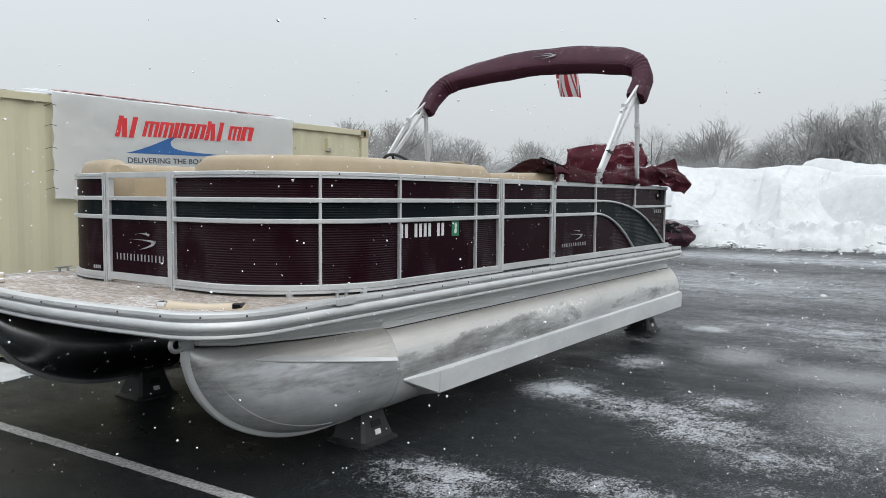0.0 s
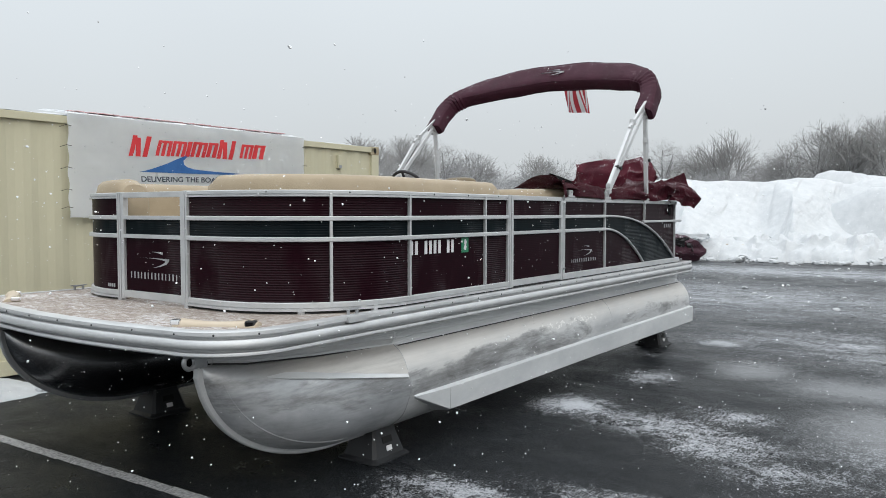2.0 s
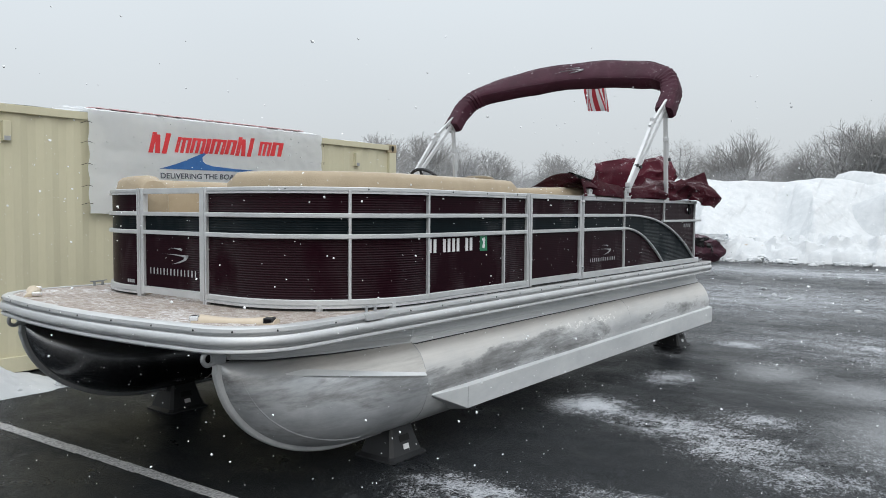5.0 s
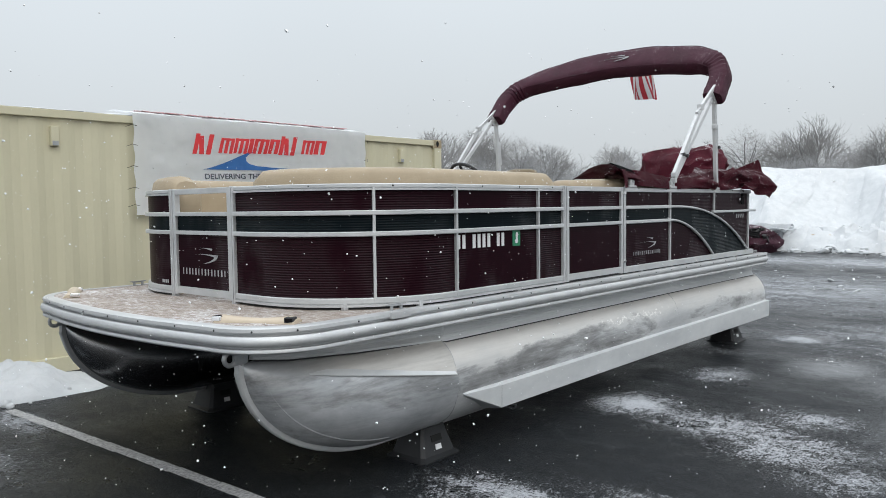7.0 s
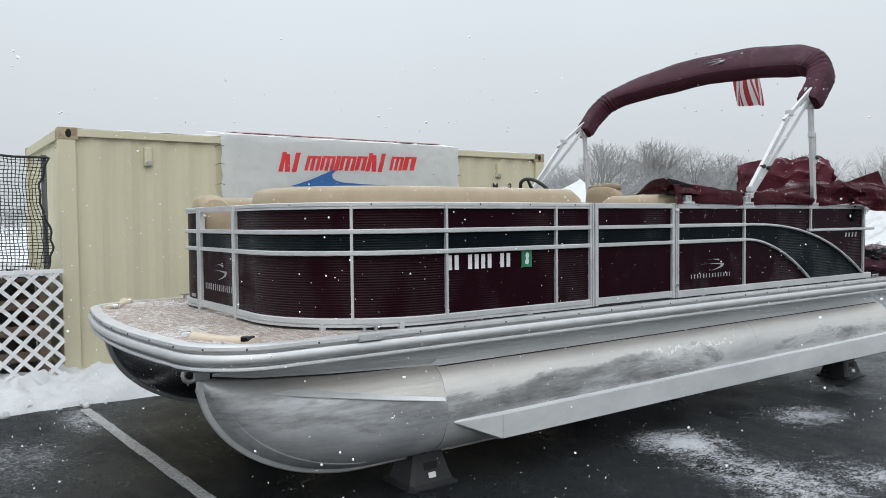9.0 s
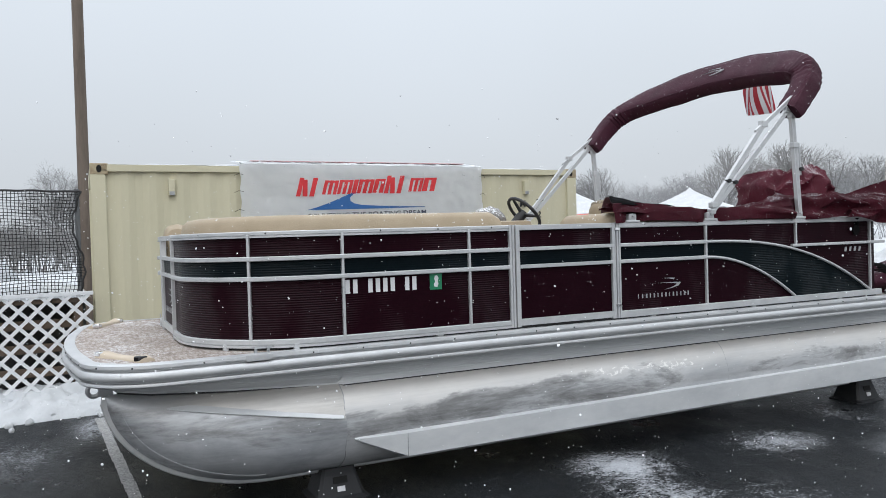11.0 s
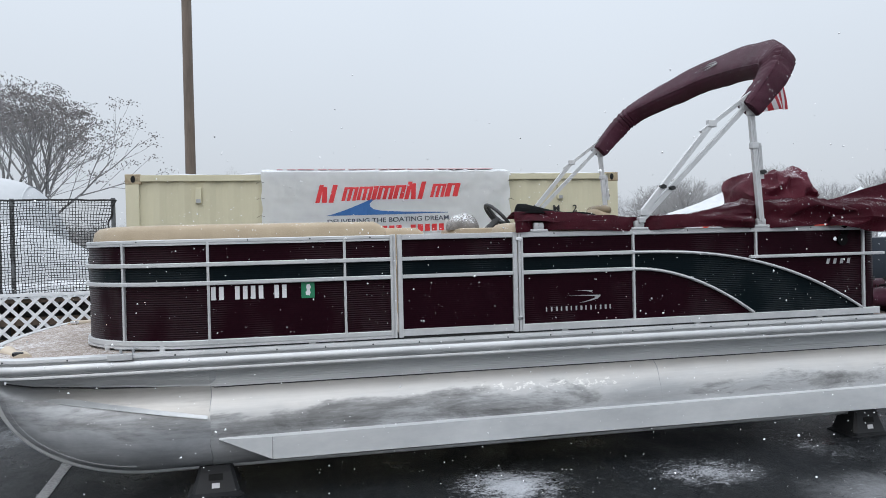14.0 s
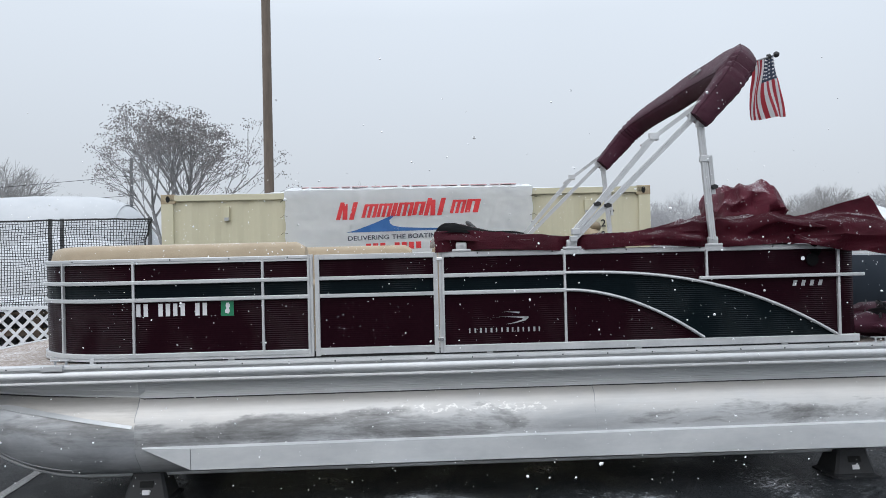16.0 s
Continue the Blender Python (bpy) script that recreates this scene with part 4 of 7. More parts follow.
def on_side(b, z, out=0.0):
    """A frame on the near side: x runs to the stern, y up."""
    return Matrix.Translation((-0.009 + out, b, z)) @ Matrix(((0, 0, 1, 0), (1, 0, 0, 0), (0, 1, 0, 0), (0, 0, 0, 1)))


swoosh(on_side(3.90, 1.142, 0.001), 0.285, 0.085, boat)
letter_bars(on_side(3.785, 1.092, 0.001), 0.50, 0.030, 14, boat, M_PRINT, "name_bar", 0.0, 0.30, (), "thin silver lettering bar")
letter_bars(on_side(5.985, 1.350, 0.001), 0.235, 0.038, 4, boat, M_PRINT, "model_bar", 0.01, 0.42, (), "thin silver lettering bar")
letter_bars(on_side(1.614, 1.255, 0.001), 0.475, 0.082, 10, boat, M_CLOTH, "registration_bar", 0.0, 0.58, (2, 7), "white registration bar")
st = part("sticker", box(-0.009, -0.0075, 2.160, 2.242, 1.248, 1.348), M_GREEN, boat, "small green sticker with a pale mark")
bm = bmesh.new()
outline(bm, [(0.028, 0.02), (0.05, 0.015), (0.058, 0.035), (0.052, 0.05), (0.06, 0.07), (0.05, 0.088), (0.034, 0.085), (0.03, 0.065), (0.036, 0.05), (0.026, 0.035)], 0.001, on_side(2.16, 1.248, 0.0018))
part("mark", bm, M_CLOTH, st)
gm = bow_gate @ Matrix.Translation((-0.008, 0.06, 1.10)) @ Matrix(((0, 0, 1, 0), (1, 0, 0, 0), (0, 1, 0, 0), (0, 0, 0, 1)))
swoosh(gm @ Matrix.Translation((0.12, 0.07, 0)), 0.30, 0.10, boat)
letter_bars(gm @ Matrix.Translation((0.02, 0, 0)), 0.50, 0.040, 14, boat, M_PRINT, "name_bar", 0.0, 0.30, (), "thin silver lettering bar")
letter_bars(Matrix.Translation((-1.80, 0.758, 1.035)) @ Matrix.Rotation(math.pi / 2, 4, "X"), 0.085, 0.022, 4, boat, M_PRINT, "model_bar", 0.0, 0.6, (), "tiny silver lettering bar")

# docking lights in tan housings, cleats, stern trim


def bow_fitting(a, b, ang, flip):
    m = Matrix.Translation((a, b, 0.952)) @ Matrix.Rotation(ang, 4, "Z")
    bm = bmesh.new()
    rows = []
    for k in range(17):
        t = k / 16
        x = -0.20 + 0.42 * t
        waist = 0.030 + 0.020 * abs(2 * t - 1) ** 1.5
        tall = (0.022 + 0.018 * abs(2 * t - 1) ** 1.8) * (1 if 0 < k < 16 else 0.55)
        rows.append([bm.verts.new(m @ Vector((x, waist * math.cos(q), max(0.0, tall * math.sin(q))))) for q in (math.pi * j / 10 for j in range(11))])
    for q, w in zip(rows, rows[1:]):
        for j in range(10):
            bm.faces.new((q[j], q[j + 1], w[j + 1], w[j]))
    bm.faces.new(rows[0])
    bm.faces.new(rows[-1][::-1])
    body = part("light_housing", bm, M_HOUSING, boat, "tan moulded docking light housing", smooth=True)
    for x0, lens in ((-0.215, M_CHROME), (0.165, M_BLACK if not flip else M_CHROME)):
        bezel = part("docking_light", box(x0, x0 + 0.052, -0.046, 0.008, 0.004, 0.033, 0.009, m=m), lens, body, "chrome docking light" if lens is M_CHROME else "dark docking light", smooth=True)
        part("lens", box(x0 + 0.008, x0 + 0.044, -0.049, -0.044, 0.010, 0.027, 0.002, m=m), M_CLOTH if lens is M_CHROME else M_LINING, bezel)


bow_fitting(-0.29, 0.42, 0.50, False)
bow_fitting(2 * MID + 0.26, 0.40, -0.45 + math.pi, True)


def cleat(a, b, ang):
    m = Matrix.Translation((a, b, 0.953)) @ Matrix.Rotation(ang, 4, "Z")
    bm = bmesh.new()
    for y in (-0.035, 0.035):
        tube(bm, [m @ Vector((0, y, 0)), m @ Vector((0, y, 0.03))], 0.009, 8)
    tube(bm, [m @ Vector((0, -0.07, 0.034)), m @ Vector((0, -0.03, 0.030)), m @ Vector((0, 0.03, 0.030)), m @ Vector((0, 0.07, 0.034))], [0.003, 0.006, 0.006, 0.003], 8)
    part("cleat", bm, M_STEEL, boat, "polished mooring cleat", smooth=True)


cleat(-0.02, 1.12, 0.0)
cleat(2 * MID + 0.06, 0.95, 0.2)
cleat(-0.03, 6.60, 0.0)
part("rail_splice", box(0.012, 0.048, 1.02, 1.16, 0.922, 0.958, 0.003), M_ALU, boat)
part("stern_trim", box(2 * MID, 0.03, 6.79, 6.83, 0.85, 0.957, 0.006), M_ALU, boat)


# ---- stands under the tubes ----
def stand(a, b):
    s = thing("boat_stand", BOAT, (a, b, 0), "black moulded plastic boat stand with a grip hole under a pontoon", "boat stand", "stands under the boat")
    bm = bmesh.new()
    levels = [(0.160, 0.175, 0.0), (0.160, 0.175, 0.010), (0.134, 0.148, 0.026), (0.096, 0.112, 0.145), (0.088, 0.100, 0.176)]
    rows = []
    for w, d, z in levels:
        ring = []
        for sx, sy in ((1, 1), (-1, 1), (-1, -1), (1, -1)):
            for o in ((0.85, 1.0), (1.0, 0.85)) if sx * sy < 0 else ((1.0, 0.85), (0.85, 1.0)):
                lift = 0.012 if z > 0.17 else 0
                ring.append(bm.verts.new((a + sx * w * o[0], b + sy * d * o[1], z + lift)))
        rows.append(ring)
    for q, w in zip(rows, rows[1:]):
        for j in range(8):
            bm.faces.new((q[j], q[(j + 1) % 8], w[(j + 1) % 8], w[j]))
    bm.faces.new(rows[0][::-1])
    bm.faces.new(rows[-1])
    part("stand_body", bm, M_STAND, s, smooth=False)
    for sx in (1, -1):
        tilt = Matrix.Translation((a + sx * 0.113, b, 0.095)) @ Matrix.Rotation(-sx * 0.31, 4, "Y")
        part("grip_hole", box(-0.004, 0.004, -0.045, 0.045, 0.002, 0.044, 0.003, m=tilt), M_VOID, s, "dark grip opening")
        part("paper_label", box(-0.002, 0.0045, -0.024, 0.024, -0.045, -0.014, m=tilt), M_CLOTH, s, "small white paper label")
    return s


for a, b in ((TUBE_A, 1.60), (2 * MID - TUBE_A, 1.44), (TUBE_A, 6.48), (2 * MID - TUBE_A, 6.48)):
    stand(a, b)

# ---- seats and helm inside the boat ----
loaf = [(0.0, 1.42), (0.0, 1.64), (0.012, 1.69), (0.04, 1.716), (0.09, 1.726), (0.15, 1.716), (0.19, 1.68), (0.205, 1.60), (0.205, 1.42)]


def lounge(name, path, label, top=0.0, base_to=0.62):
    s = thing(name, BOAT, (path[0][0], path[0][1], 0.952), label, "boat seat", "boat seats")
    ends = len(path)
    bm = bmesh.new()
    pts = [Vector((p[0], p[1], 0)) for p in path]
    dist = [0.0]
    for p, q in zip(pts, pts[1:]):
        dist.append(dist[-1] + (q - p).length)
    rings = []
    for k, p in enumerate(pts):
        d = (pts[min(k + 1, ends - 1)] - pts[max(k - 1, 0)]).normalized()
        nn = Vector((d.y, -d.x, 0))
        e = min(dist[k], dist[-1] - dist[k])
        f = math.sqrt(max(0.0, 1 - (1 - min(e / 0.09, 1)) ** 2))
        rings.append([bm.verts.new(p + nn * (0.10 + (o - 0.10) * (0.7 + 0.3 * f)) + Vector((0, 0, 1.42 + (z + top - 1.42) * (0.55 + 0.45 * f)))) for o, z in loaf])
    for q, w in zip(rings, rings[1:]):
        for j in range(len(loaf) - 1):
            bm.faces.new((q[j], q[j + 1], w[j + 1], w[j]))
    bm.faces.new(rings[0][::-1])
    bm.faces.new(rings[-1])
    part("backrest", bm, M_TAN, s, "padded tan vinyl backrest dusted with snow", smooth=True)
    part("seat_cushion", sweep_bm(path[1:-1], [(0.16, 1.30), (0.58, 1.30), (0.62, 1.34), (0.62, 1.38), (0.58, 1.41), (0.16, 1.42)]), M_TAN, s, smooth=True)
    part("seat_base", sweep_bm(path[1:-1], [(0.03, 0.953), (0.56, 0.953), (0.56, 1.30), (0.03, 1.30)]), M_TAN, s)


def seat_path(b_end, n=18):
    p = [(-0.035, b_end), (-0.035, b_end - 0.03), (-0.035, b_end - 0.09)]
    k = b_end - 0.2
    while k > 1.6:
        p.append((-0.035, k))
        k -= 0.2
    p += [(-0.75 + 0.715 * math.cos(t), 1.55 - 0.745 * math.sin(t)) for t in (math.pi / 2 * j / n for j in range(n + 1))]
    return p + [(-0.80, 0.805), (-0.86, 0.805), (-0.89, 0.805)]


near_lounge = seat_path(2.735)
lounge("lounge_seat", near_lounge, "long padded tan vinyl bow lounge seat with light snow")
far = [(2 * MID - a, b) for a, b in seat_path(3.45)][::-1]
lounge("lounge_seat", far, "long padded tan vinyl lounge seat on the helm side")
aft = [(-0.045, 4.9), (-0.045, 4.86), (-0.045, 4.80), (-0.045, 4.4), (-0.045, 3.90), (-0.06, 3.75), (-0.12, 3.64), (-0.20, 3.61), (-0.40, 3.60), (-0.66, 3.60), (-0.72, 3.60), (-0.75, 3.60)]
lounge("aft_seat", aft, "low padded tan vinyl aft seat beside the gate", -0.018)
helm = thing("helm_console", BOAT, (-2.2, 3.9, 0.952), "tan helm console with a black steering wheel", "console")
bm = bmesh.new()
add_box(bm, -2.52, -1.72, 3.62, 4.02, 0.953, 1.70, 0.04)
part("console_body", bm, M_TAN, helm, smooth=True)
bm = bmesh.new()
bmesh.ops.create_uvsphere(bm, u_segments=24, v_segments=14, radius=1.0)
for v in bm.verts:
    v.co = Vector((-2.08 + 0.26 * v.co.x, 3.74 + 0.15 * v.co.y, 1.70 + 0.135 * max(v.co.z, -0.1) * (1 + 0.25 * rough(v.co.x * 2, v.co.y * 2))))
part("instrument_hood", bm, M_HOOD, helm, "smoky grey instrument hood with snow", smooth=True)
wheel_m = Matrix.Translation((-1.93, 4.06, 1.775)) @ Matrix.Rotation(radians(-48), 4, "X")
bm = bmesh.new()
tube(bm, [wheel_m @ Vector((0.185 * math.cos(t), 0.185 * math.sin(t), 0)) for t in (2 * math.pi * k / 32 for k in range(33))], 0.016, 10, cap=False)
wheel = part("steering_wheel", bm, M_BLACK, helm, "black steering wheel", smooth=True)
bm = bmesh.new()
for t in (0.3, math.pi - 0.3, -math.pi / 2):
    tube(bm, [wheel_m @ Vector((0.03 * math.cos(t), 0.03 * math.sin(t), -0.02)), wheel_m @ Vector((0.18 * math.cos(t), 0.18 * math.sin(t), 0))], [0.02, 0.011], 8)
tube(bm, [wheel_m @ Vector((0, 0, -0.16)), wheel_m @ Vector((0, 0, 0.0))], 0.045, 14)
part("wheel_spokes", bm, M_BLACK, wheel, smooth=True)
chair = thing("captain_chair", BOAT, (-2.03, 5.0, 0.952), "tan and brown padded captain's chair at the helm", "chair", "boat seats")
bm = bmesh.new()
bmesh.ops.create_uvsphere(bm, u_segments=24, v_segments=16, radius=1.0)
for v in bm.verts:
    q = Vector([math.copysign(abs(c) ** 0.7, c) for c in v.co])
    v.co = Vector((-2.03 + 0.25 * q.x, 5.12 + 0.085 * q.y - 0.05 * q.z, 1.63 + 0.25 * q.z))
part("backrest", bm, M_TAN, chair, smooth=True)
bm = bmesh.new()
bmesh.ops.create_uvsphere(bm, u_segments=20, v_segments=12, radius=1.0)
for v in bm.verts:
    q = Vector([math.copysign(abs(c) ** 0.75, c) for c in v.co])
    v.co = Vector((-2.03 + 0.21 * q.x, 5.10 + 0.075 * q.y, 1.845 + 0.055 * q.z))
part("crown_pad", bm, M_PAD, chair, "olive-brown padded top", smooth=True)
part("seat", box(-2.27, -1.79, 4.68, 5.08, 1.36, 1.47, 0.04), M_TAN, chair, smooth=True)
part("pedestal", tube_bm([(-2.03, 4.9, 0.953), (-2.03, 4.9, 1.36)], 0.05, 14), M_STEEL, chair, smooth=True)
part("arm_pad", box(-1.80, -1.74, 4.72, 5.06, 1.55, 1.61, 0.02), M_TAN, chair, smooth=True)

# ---- bimini top folded up in its boot ----
bimini = thing("bimini_top", BOAT, (MID, 5.0, TOP), "folded bimini top in a plum canvas boot on aluminium struts", "canopy")


def arch(w=0.0):
    """The arch's line from the near joint over the boat to the far joint."""
    half = [(0.0, 5.36, 2.485), (0.0, 5.45, 2.585), (-0.008, 5.545, 2.69), (-0.04, 5.62, 2.78), (-0.10, 5.68, 2.845), (-0.20, 5.732, 2.895), (-0.36, 5.785, 2.94),
            (-0.60, 5.85, 2.985), (-0.95, 5.91, 3.03), (MID, 5.93, 3.045)]
    return half + [(2 * MID - a, b, z) for a, b, z in half[:-1]][::-1]


raw = [Vector(p) for p in arch()]
fine_path = []
for p0, p1, p2, p3 in zip([raw[0]] + raw[:-2], raw[:-1], raw[1:], raw[2:] + [raw[-1]]):
    for k in range(6):
        t = k / 6
        fine_path.append(0.5 * ((2 * p1) + (p2 - p0) * t + (2 * p0 - 5 * p1 + 4 * p2 - p3) * t * t + (3 * p1 - p0 - 3 * p2 + p3) * t ** 3))
fine_path.append(raw[-1])
lean = Vector((0, 0.66, 0.75)).normalized()
out_of = Vector((1, 0, 0)).cross(lean).normalized()
bm = bmesh.new()
rings, count = [], len(fine_path)
for k, p in enumerate(fine_path):
    d = (fine_path[min(k + 1, count - 1)] - fine_path[max(k - 1, 0)]).normalized()
    v = out_of
    u = v.cross(d).normalized()
    e = min(k, count - 1 - k) / (count - 1)
    bend = math.exp(-((e - 0.20) / 0.07) ** 2)
    ring = []
    for j in range(28):
        t = 2 * math.pi * j / 28
        c, s = math.cos(t), math.sin(t)
        c, s = math.copysign(abs(c) ** 0.5, c), math.copysign(abs(s) ** 0.55, s)
        wide = 0.088 + 0.078 * (1 - min(1, abs(p.x - MID) / 1.285) ** 3) + 0.004 * math.sin(k * 0.55)
        thick = 0.090 - 0.018 * max(0, 1 - e / 0.12)
        pucker = 1 + 0.03 * math.exp(-(e / 0.10) ** 2) * math.sin(k * 1.7 + 3 * s) + 0.085 * bend * math.sin(k * 2.1 + 2.0 * c) + 0.025 * rough(p.x * 6, p.z * 5 + c * 2, s * 2) + 0.02 * math.sin(p.x * 9 + t * 2)
        ring.append(bm.verts.new(p + (u * c * wide + v * s * thick) * pucker - lean * (0.018 * max(0, math.sin(p.x * 5 + 1)) if c < -0.5 else 0)))
    rings.append(ring)
for q, w in zip(rings, rings[1:]):
    for j in range(28):
        bm.faces.new((q[j], q[(j + 1) % 28], w[(j + 1) % 28], w[j]))
bm.faces.new(rings[0][::-1])
bm.faces.new(rings[-1])
piping = []
for j in (3, 11, 17, 25):
    pb = bmesh.new()
    tube(pb, [ring[j].co.copy() for ring in rings], 0.0055, 6)
    piping.append(pb)
boot = part("canvas_boot", bm, M_BOOT, bimini, "plum canvas storage boot sprinkled with snow", smooth=True)
for pb in piping:
    part("piping", pb, M_BOOT, boot, smooth=True)
# the pale badge on the boot's front
front = Vector((MID - 0.13, 5.93, 3.045)) + out_of * 0.099
badge_m = Matrix.Translation(front) @ Matrix(((1, 0, 0, 0), (0, lean.y, out_of.y, 0), (0, lean.z, out_of.z, 0), (0, 0, 0, 1)))
swoosh(badge_m @ Matrix.Translation((0, -0.075, 0.0)), 0.30, 0.085, boot, M_PRINT, 0.008)


def strut(path, w, name="strut", label="brushed aluminium strut", d=None):
    """A square, grooved tube."""
    p, q = Vector(path[0]), Vector(path[-1])
    way = (q - p).normalized()
    across = Vector((1, 0, 0)) - way * way.x
    across.normalize()
    flat_ = way.cross(across)
    k, g = w * (d or 0.8), 0.0025
    edge_ = [(k, -w), (k, -0.45 * w), (k - g, -0.40 * w), (k - g, -0.20 * w), (k, -0.15 * w), (k, 0.15 * w), (k - g, 0.20 * w), (k - g, 0.40 * w), (k, 0.45 * w), (k, w)]
    profile = edge_ + [(-x, -y) for x, y in edge_]
    bm = bmesh.new()
    lo, hi = ([bm.verts.new(c + across * x + flat_ * y) for x, y in profile] for c in (p, q))
    for j in range(len(profile)):
        i = (j + 1) % len(profile)
        bm.faces.new((lo[j], lo[i], hi[i], hi[j]))
    bm.faces.new(lo[::-1])
    bm.faces.new(hi)
    return part(name, bm, M_ALU, bimini, label)


for flip in (False, True):
    def X(p):
        return ((2 * MID - p[0]) if flip else p[0], p[1], p[2])
    strut([X((0.0, 4.50, 1.70)), X((0.004, 5.33, 2.50))], 0.018)
    strut([X((0.004, 4.515, 1.762)), X((0.006, 5.055, 2.375))], 0.019)
    strut([X((0.006, 4.97, 2.31)), X((0.008, 5.38, 2.60))], 0.015)
    strut([X((0.0, 5.44, 1.68)), X((0.003, 5.375, 2.46))], 0.020)
    strut([X((0.0, 5.455, 1.98)), X((0.003, 5.435, 2.24))], 0.013, "telescoping_tube")
    for (b, z, w) in ((5.055, 2.375, 0.032), (5.33, 2.50, 0.034), (5.375, 2.455, 0.026), (5.395, 2.22, 0.028), (4.51, 1.75, 0.026), (4.495, 1.70, 0.024)):
        a = X((0.004, b, z))
        part("joint", box(a[0] - 0.022, a[0] + 0.022, b - w, b + w, z - w * 0.8, z + w * 0.8, 0.006), M_ALU, bimini)
    for b, z in ((4.66, 1.93), (5.455, 2.03), (4.73, 1.92), (5.36, 2.49)):
        a = X((0.014, b, z))
        bm = bmesh.new()
        tube(bm, [(a[0] - 0.022, b, z), (a[0] + 0.018, b, z)], 0.016, 12)
        add_box(bm, a[0] - 0.014, a[0] + 0.014, b - 0.024, b + 0.024, z - 0.012, z + 0.010, 0.004)
        part("clamp_knob", bm, M_BLACK, bimini, "black clamp knob", smooth=True)
    for b in (3.745, 4.485, 5.445):
        a = X((-0.012, b, 0))
        bm = bmesh.new()
        add_box(bm, a[0] - 0.024, a[0] + 0.024, b - 0.062, b + 0.062, TOP - 0.002, TOP + 0.016, 0.006)
        add_box(bm, a[0] - 0.018, a[0] + 0.018, b - 0.036, b + 0.036, TOP + 0.012, TOP + 0.062, 0.012)
        tube(bm, [(a[0] - 0.03, b, TOP + 0.045), (a[0] + 0.03, b, TOP + 0.045)], 0.008, 8)
        part("mounting_foot", bm, M_ALU, bimini, "aluminium mounting foot on the rail", smooth=True)

# ---- flag on its short staff ----
flag = thing("flag", BOAT, (MID, 6.1, 3.10), "small striped flag hanging from a short staff on the canopy", "flag")
s0, s1 = Vector((MID, 6.02, 3.10)), Vector((MID - 0.02, 6.565, 3.262))
bm = bmesh.new()
tube(bm, [s0, s1], 0.008, 8)
staff = part("staff", bm, M_STEEL, flag, smooth=True)
bm = bmesh.new()
bmesh.ops.create_uvsphere(bm, u_segments=12, v_segments=8, radius=0.026)
bmesh.ops.translate(bm, verts=bm.verts, vec=s1)
tube(bm, [s1 - Vector((0.0, 0.075, 0.022)), s1 - Vector((0, 0.055, 0.016))], 0.024, 12)
part("finial", bm, M_BLACK, staff, "black finial", smooth=True)
h0, h1 = s0.lerp(s1, 0.60), s0.lerp(s1, 0.95)


def cloth(u, v):
    """u along the hoist, v down the fly."""
    p = h0.lerp(h1, 1 - (1 - u) * (1 - 0.42 * v)) + Vector((0, -0.035 * v + 0.02 * v * u, -0.52 * v - 0.035 * v * u))
    fold = 0.030 * math.sin(9.0 * u + 2.0 * v) * (0.3 + v) + 0.012 * math.sin(17 * u - 3 * v)
    return p + Vector((fold + 0.11 * v + (u - 0.6) * 0.23 * min(1, 2.2 * v), 0.02 * math.sin(5 * v + 3 * u) - 0.05 * v * (1 - u), 0))


def cloth_piece(name, u0, u1, v0, v1, material, lift=0.0, n=10):
    bm = heightfield(max(2, round(24 * (u1 - u0))), n, lambda u, v: cloth(u0 + (u1 - u0) * u, v0 + (v1 - v0) * v) + Vector((lift, 0, 0)))
    bmesh.ops.solidify(bm, geom=bm.faces[:], thickness=0.0015)
    return part(name, bm, material, flag, smooth=True)


for k in range(13):
    top_v = 0.40 if k >= 6 else 0.0
    cloth_piece("stripe", k / 13, (k + 1) / 13, top_v, 1.0, M_STRIPE if k % 2 == 0 else M_CLOTH)
cloth_piece("canton", 6 / 13, 1.0, 0.0, 0.40, M_STARS)
bm = bmesh.new()
for i in range(5):
    for j in range(6):
        c = cloth(6 / 13 + (7 / 13) * (i + 0.5) / 5, 0.40 * (j + 0.5 + 0.2 * (i % 2)) / 6.4)
        for sx in (0.004, -0.004):
            pts = []
            for q in range(10):
                t, rr = 2 * math.pi * q / 10, 0.010 if q % 2 == 0 else 0.005
                pts.append(bm.verts.new(c + Vector((sx, rr * math.cos(t), rr * math.sin(t)))))
            bm.faces.new(pts)
part("stars", bm, M_CLOTH, flag, "white stars", kind="stuff")

# ---- crumpled canvas cover ----
cover = thing("boat_cover", BOAT, (-0.3, 5.0, TOP), "crumpled maroon canvas boat cover heaped on the stern, dusted with snow", "boat cover")


def bell(x, c, w):
    return math.exp(-((x - c) / w) ** 2)


def ridged(x, y, z=0.0):
    """Sharp creases: high along lines where the noise crosses zero."""
    return (1 - min(1.0, abs(noise.fractal(Vector((x, y, z)), 1.0, 2.0, 2)) * 2.2)) ** 2


def boxy(x, c, w, p=6):
    return math.exp(-(abs(x - c) / w) ** p)


FEET = (3.745, 4.485, 5.445)


def crest_of(b):
    """The cover's top line along the rail."""
    return float(np.interp(b, (3.55, 3.9, 4.14, 4.48, 4.82, 5.02, 5.2, 5.44, 5.72, 6.0, 6.2), (1.772, 1.765, 1.742, 1.718, 1.735, 1.75, 1.782, 1.80, 1.82, 1.80, 1.79)))


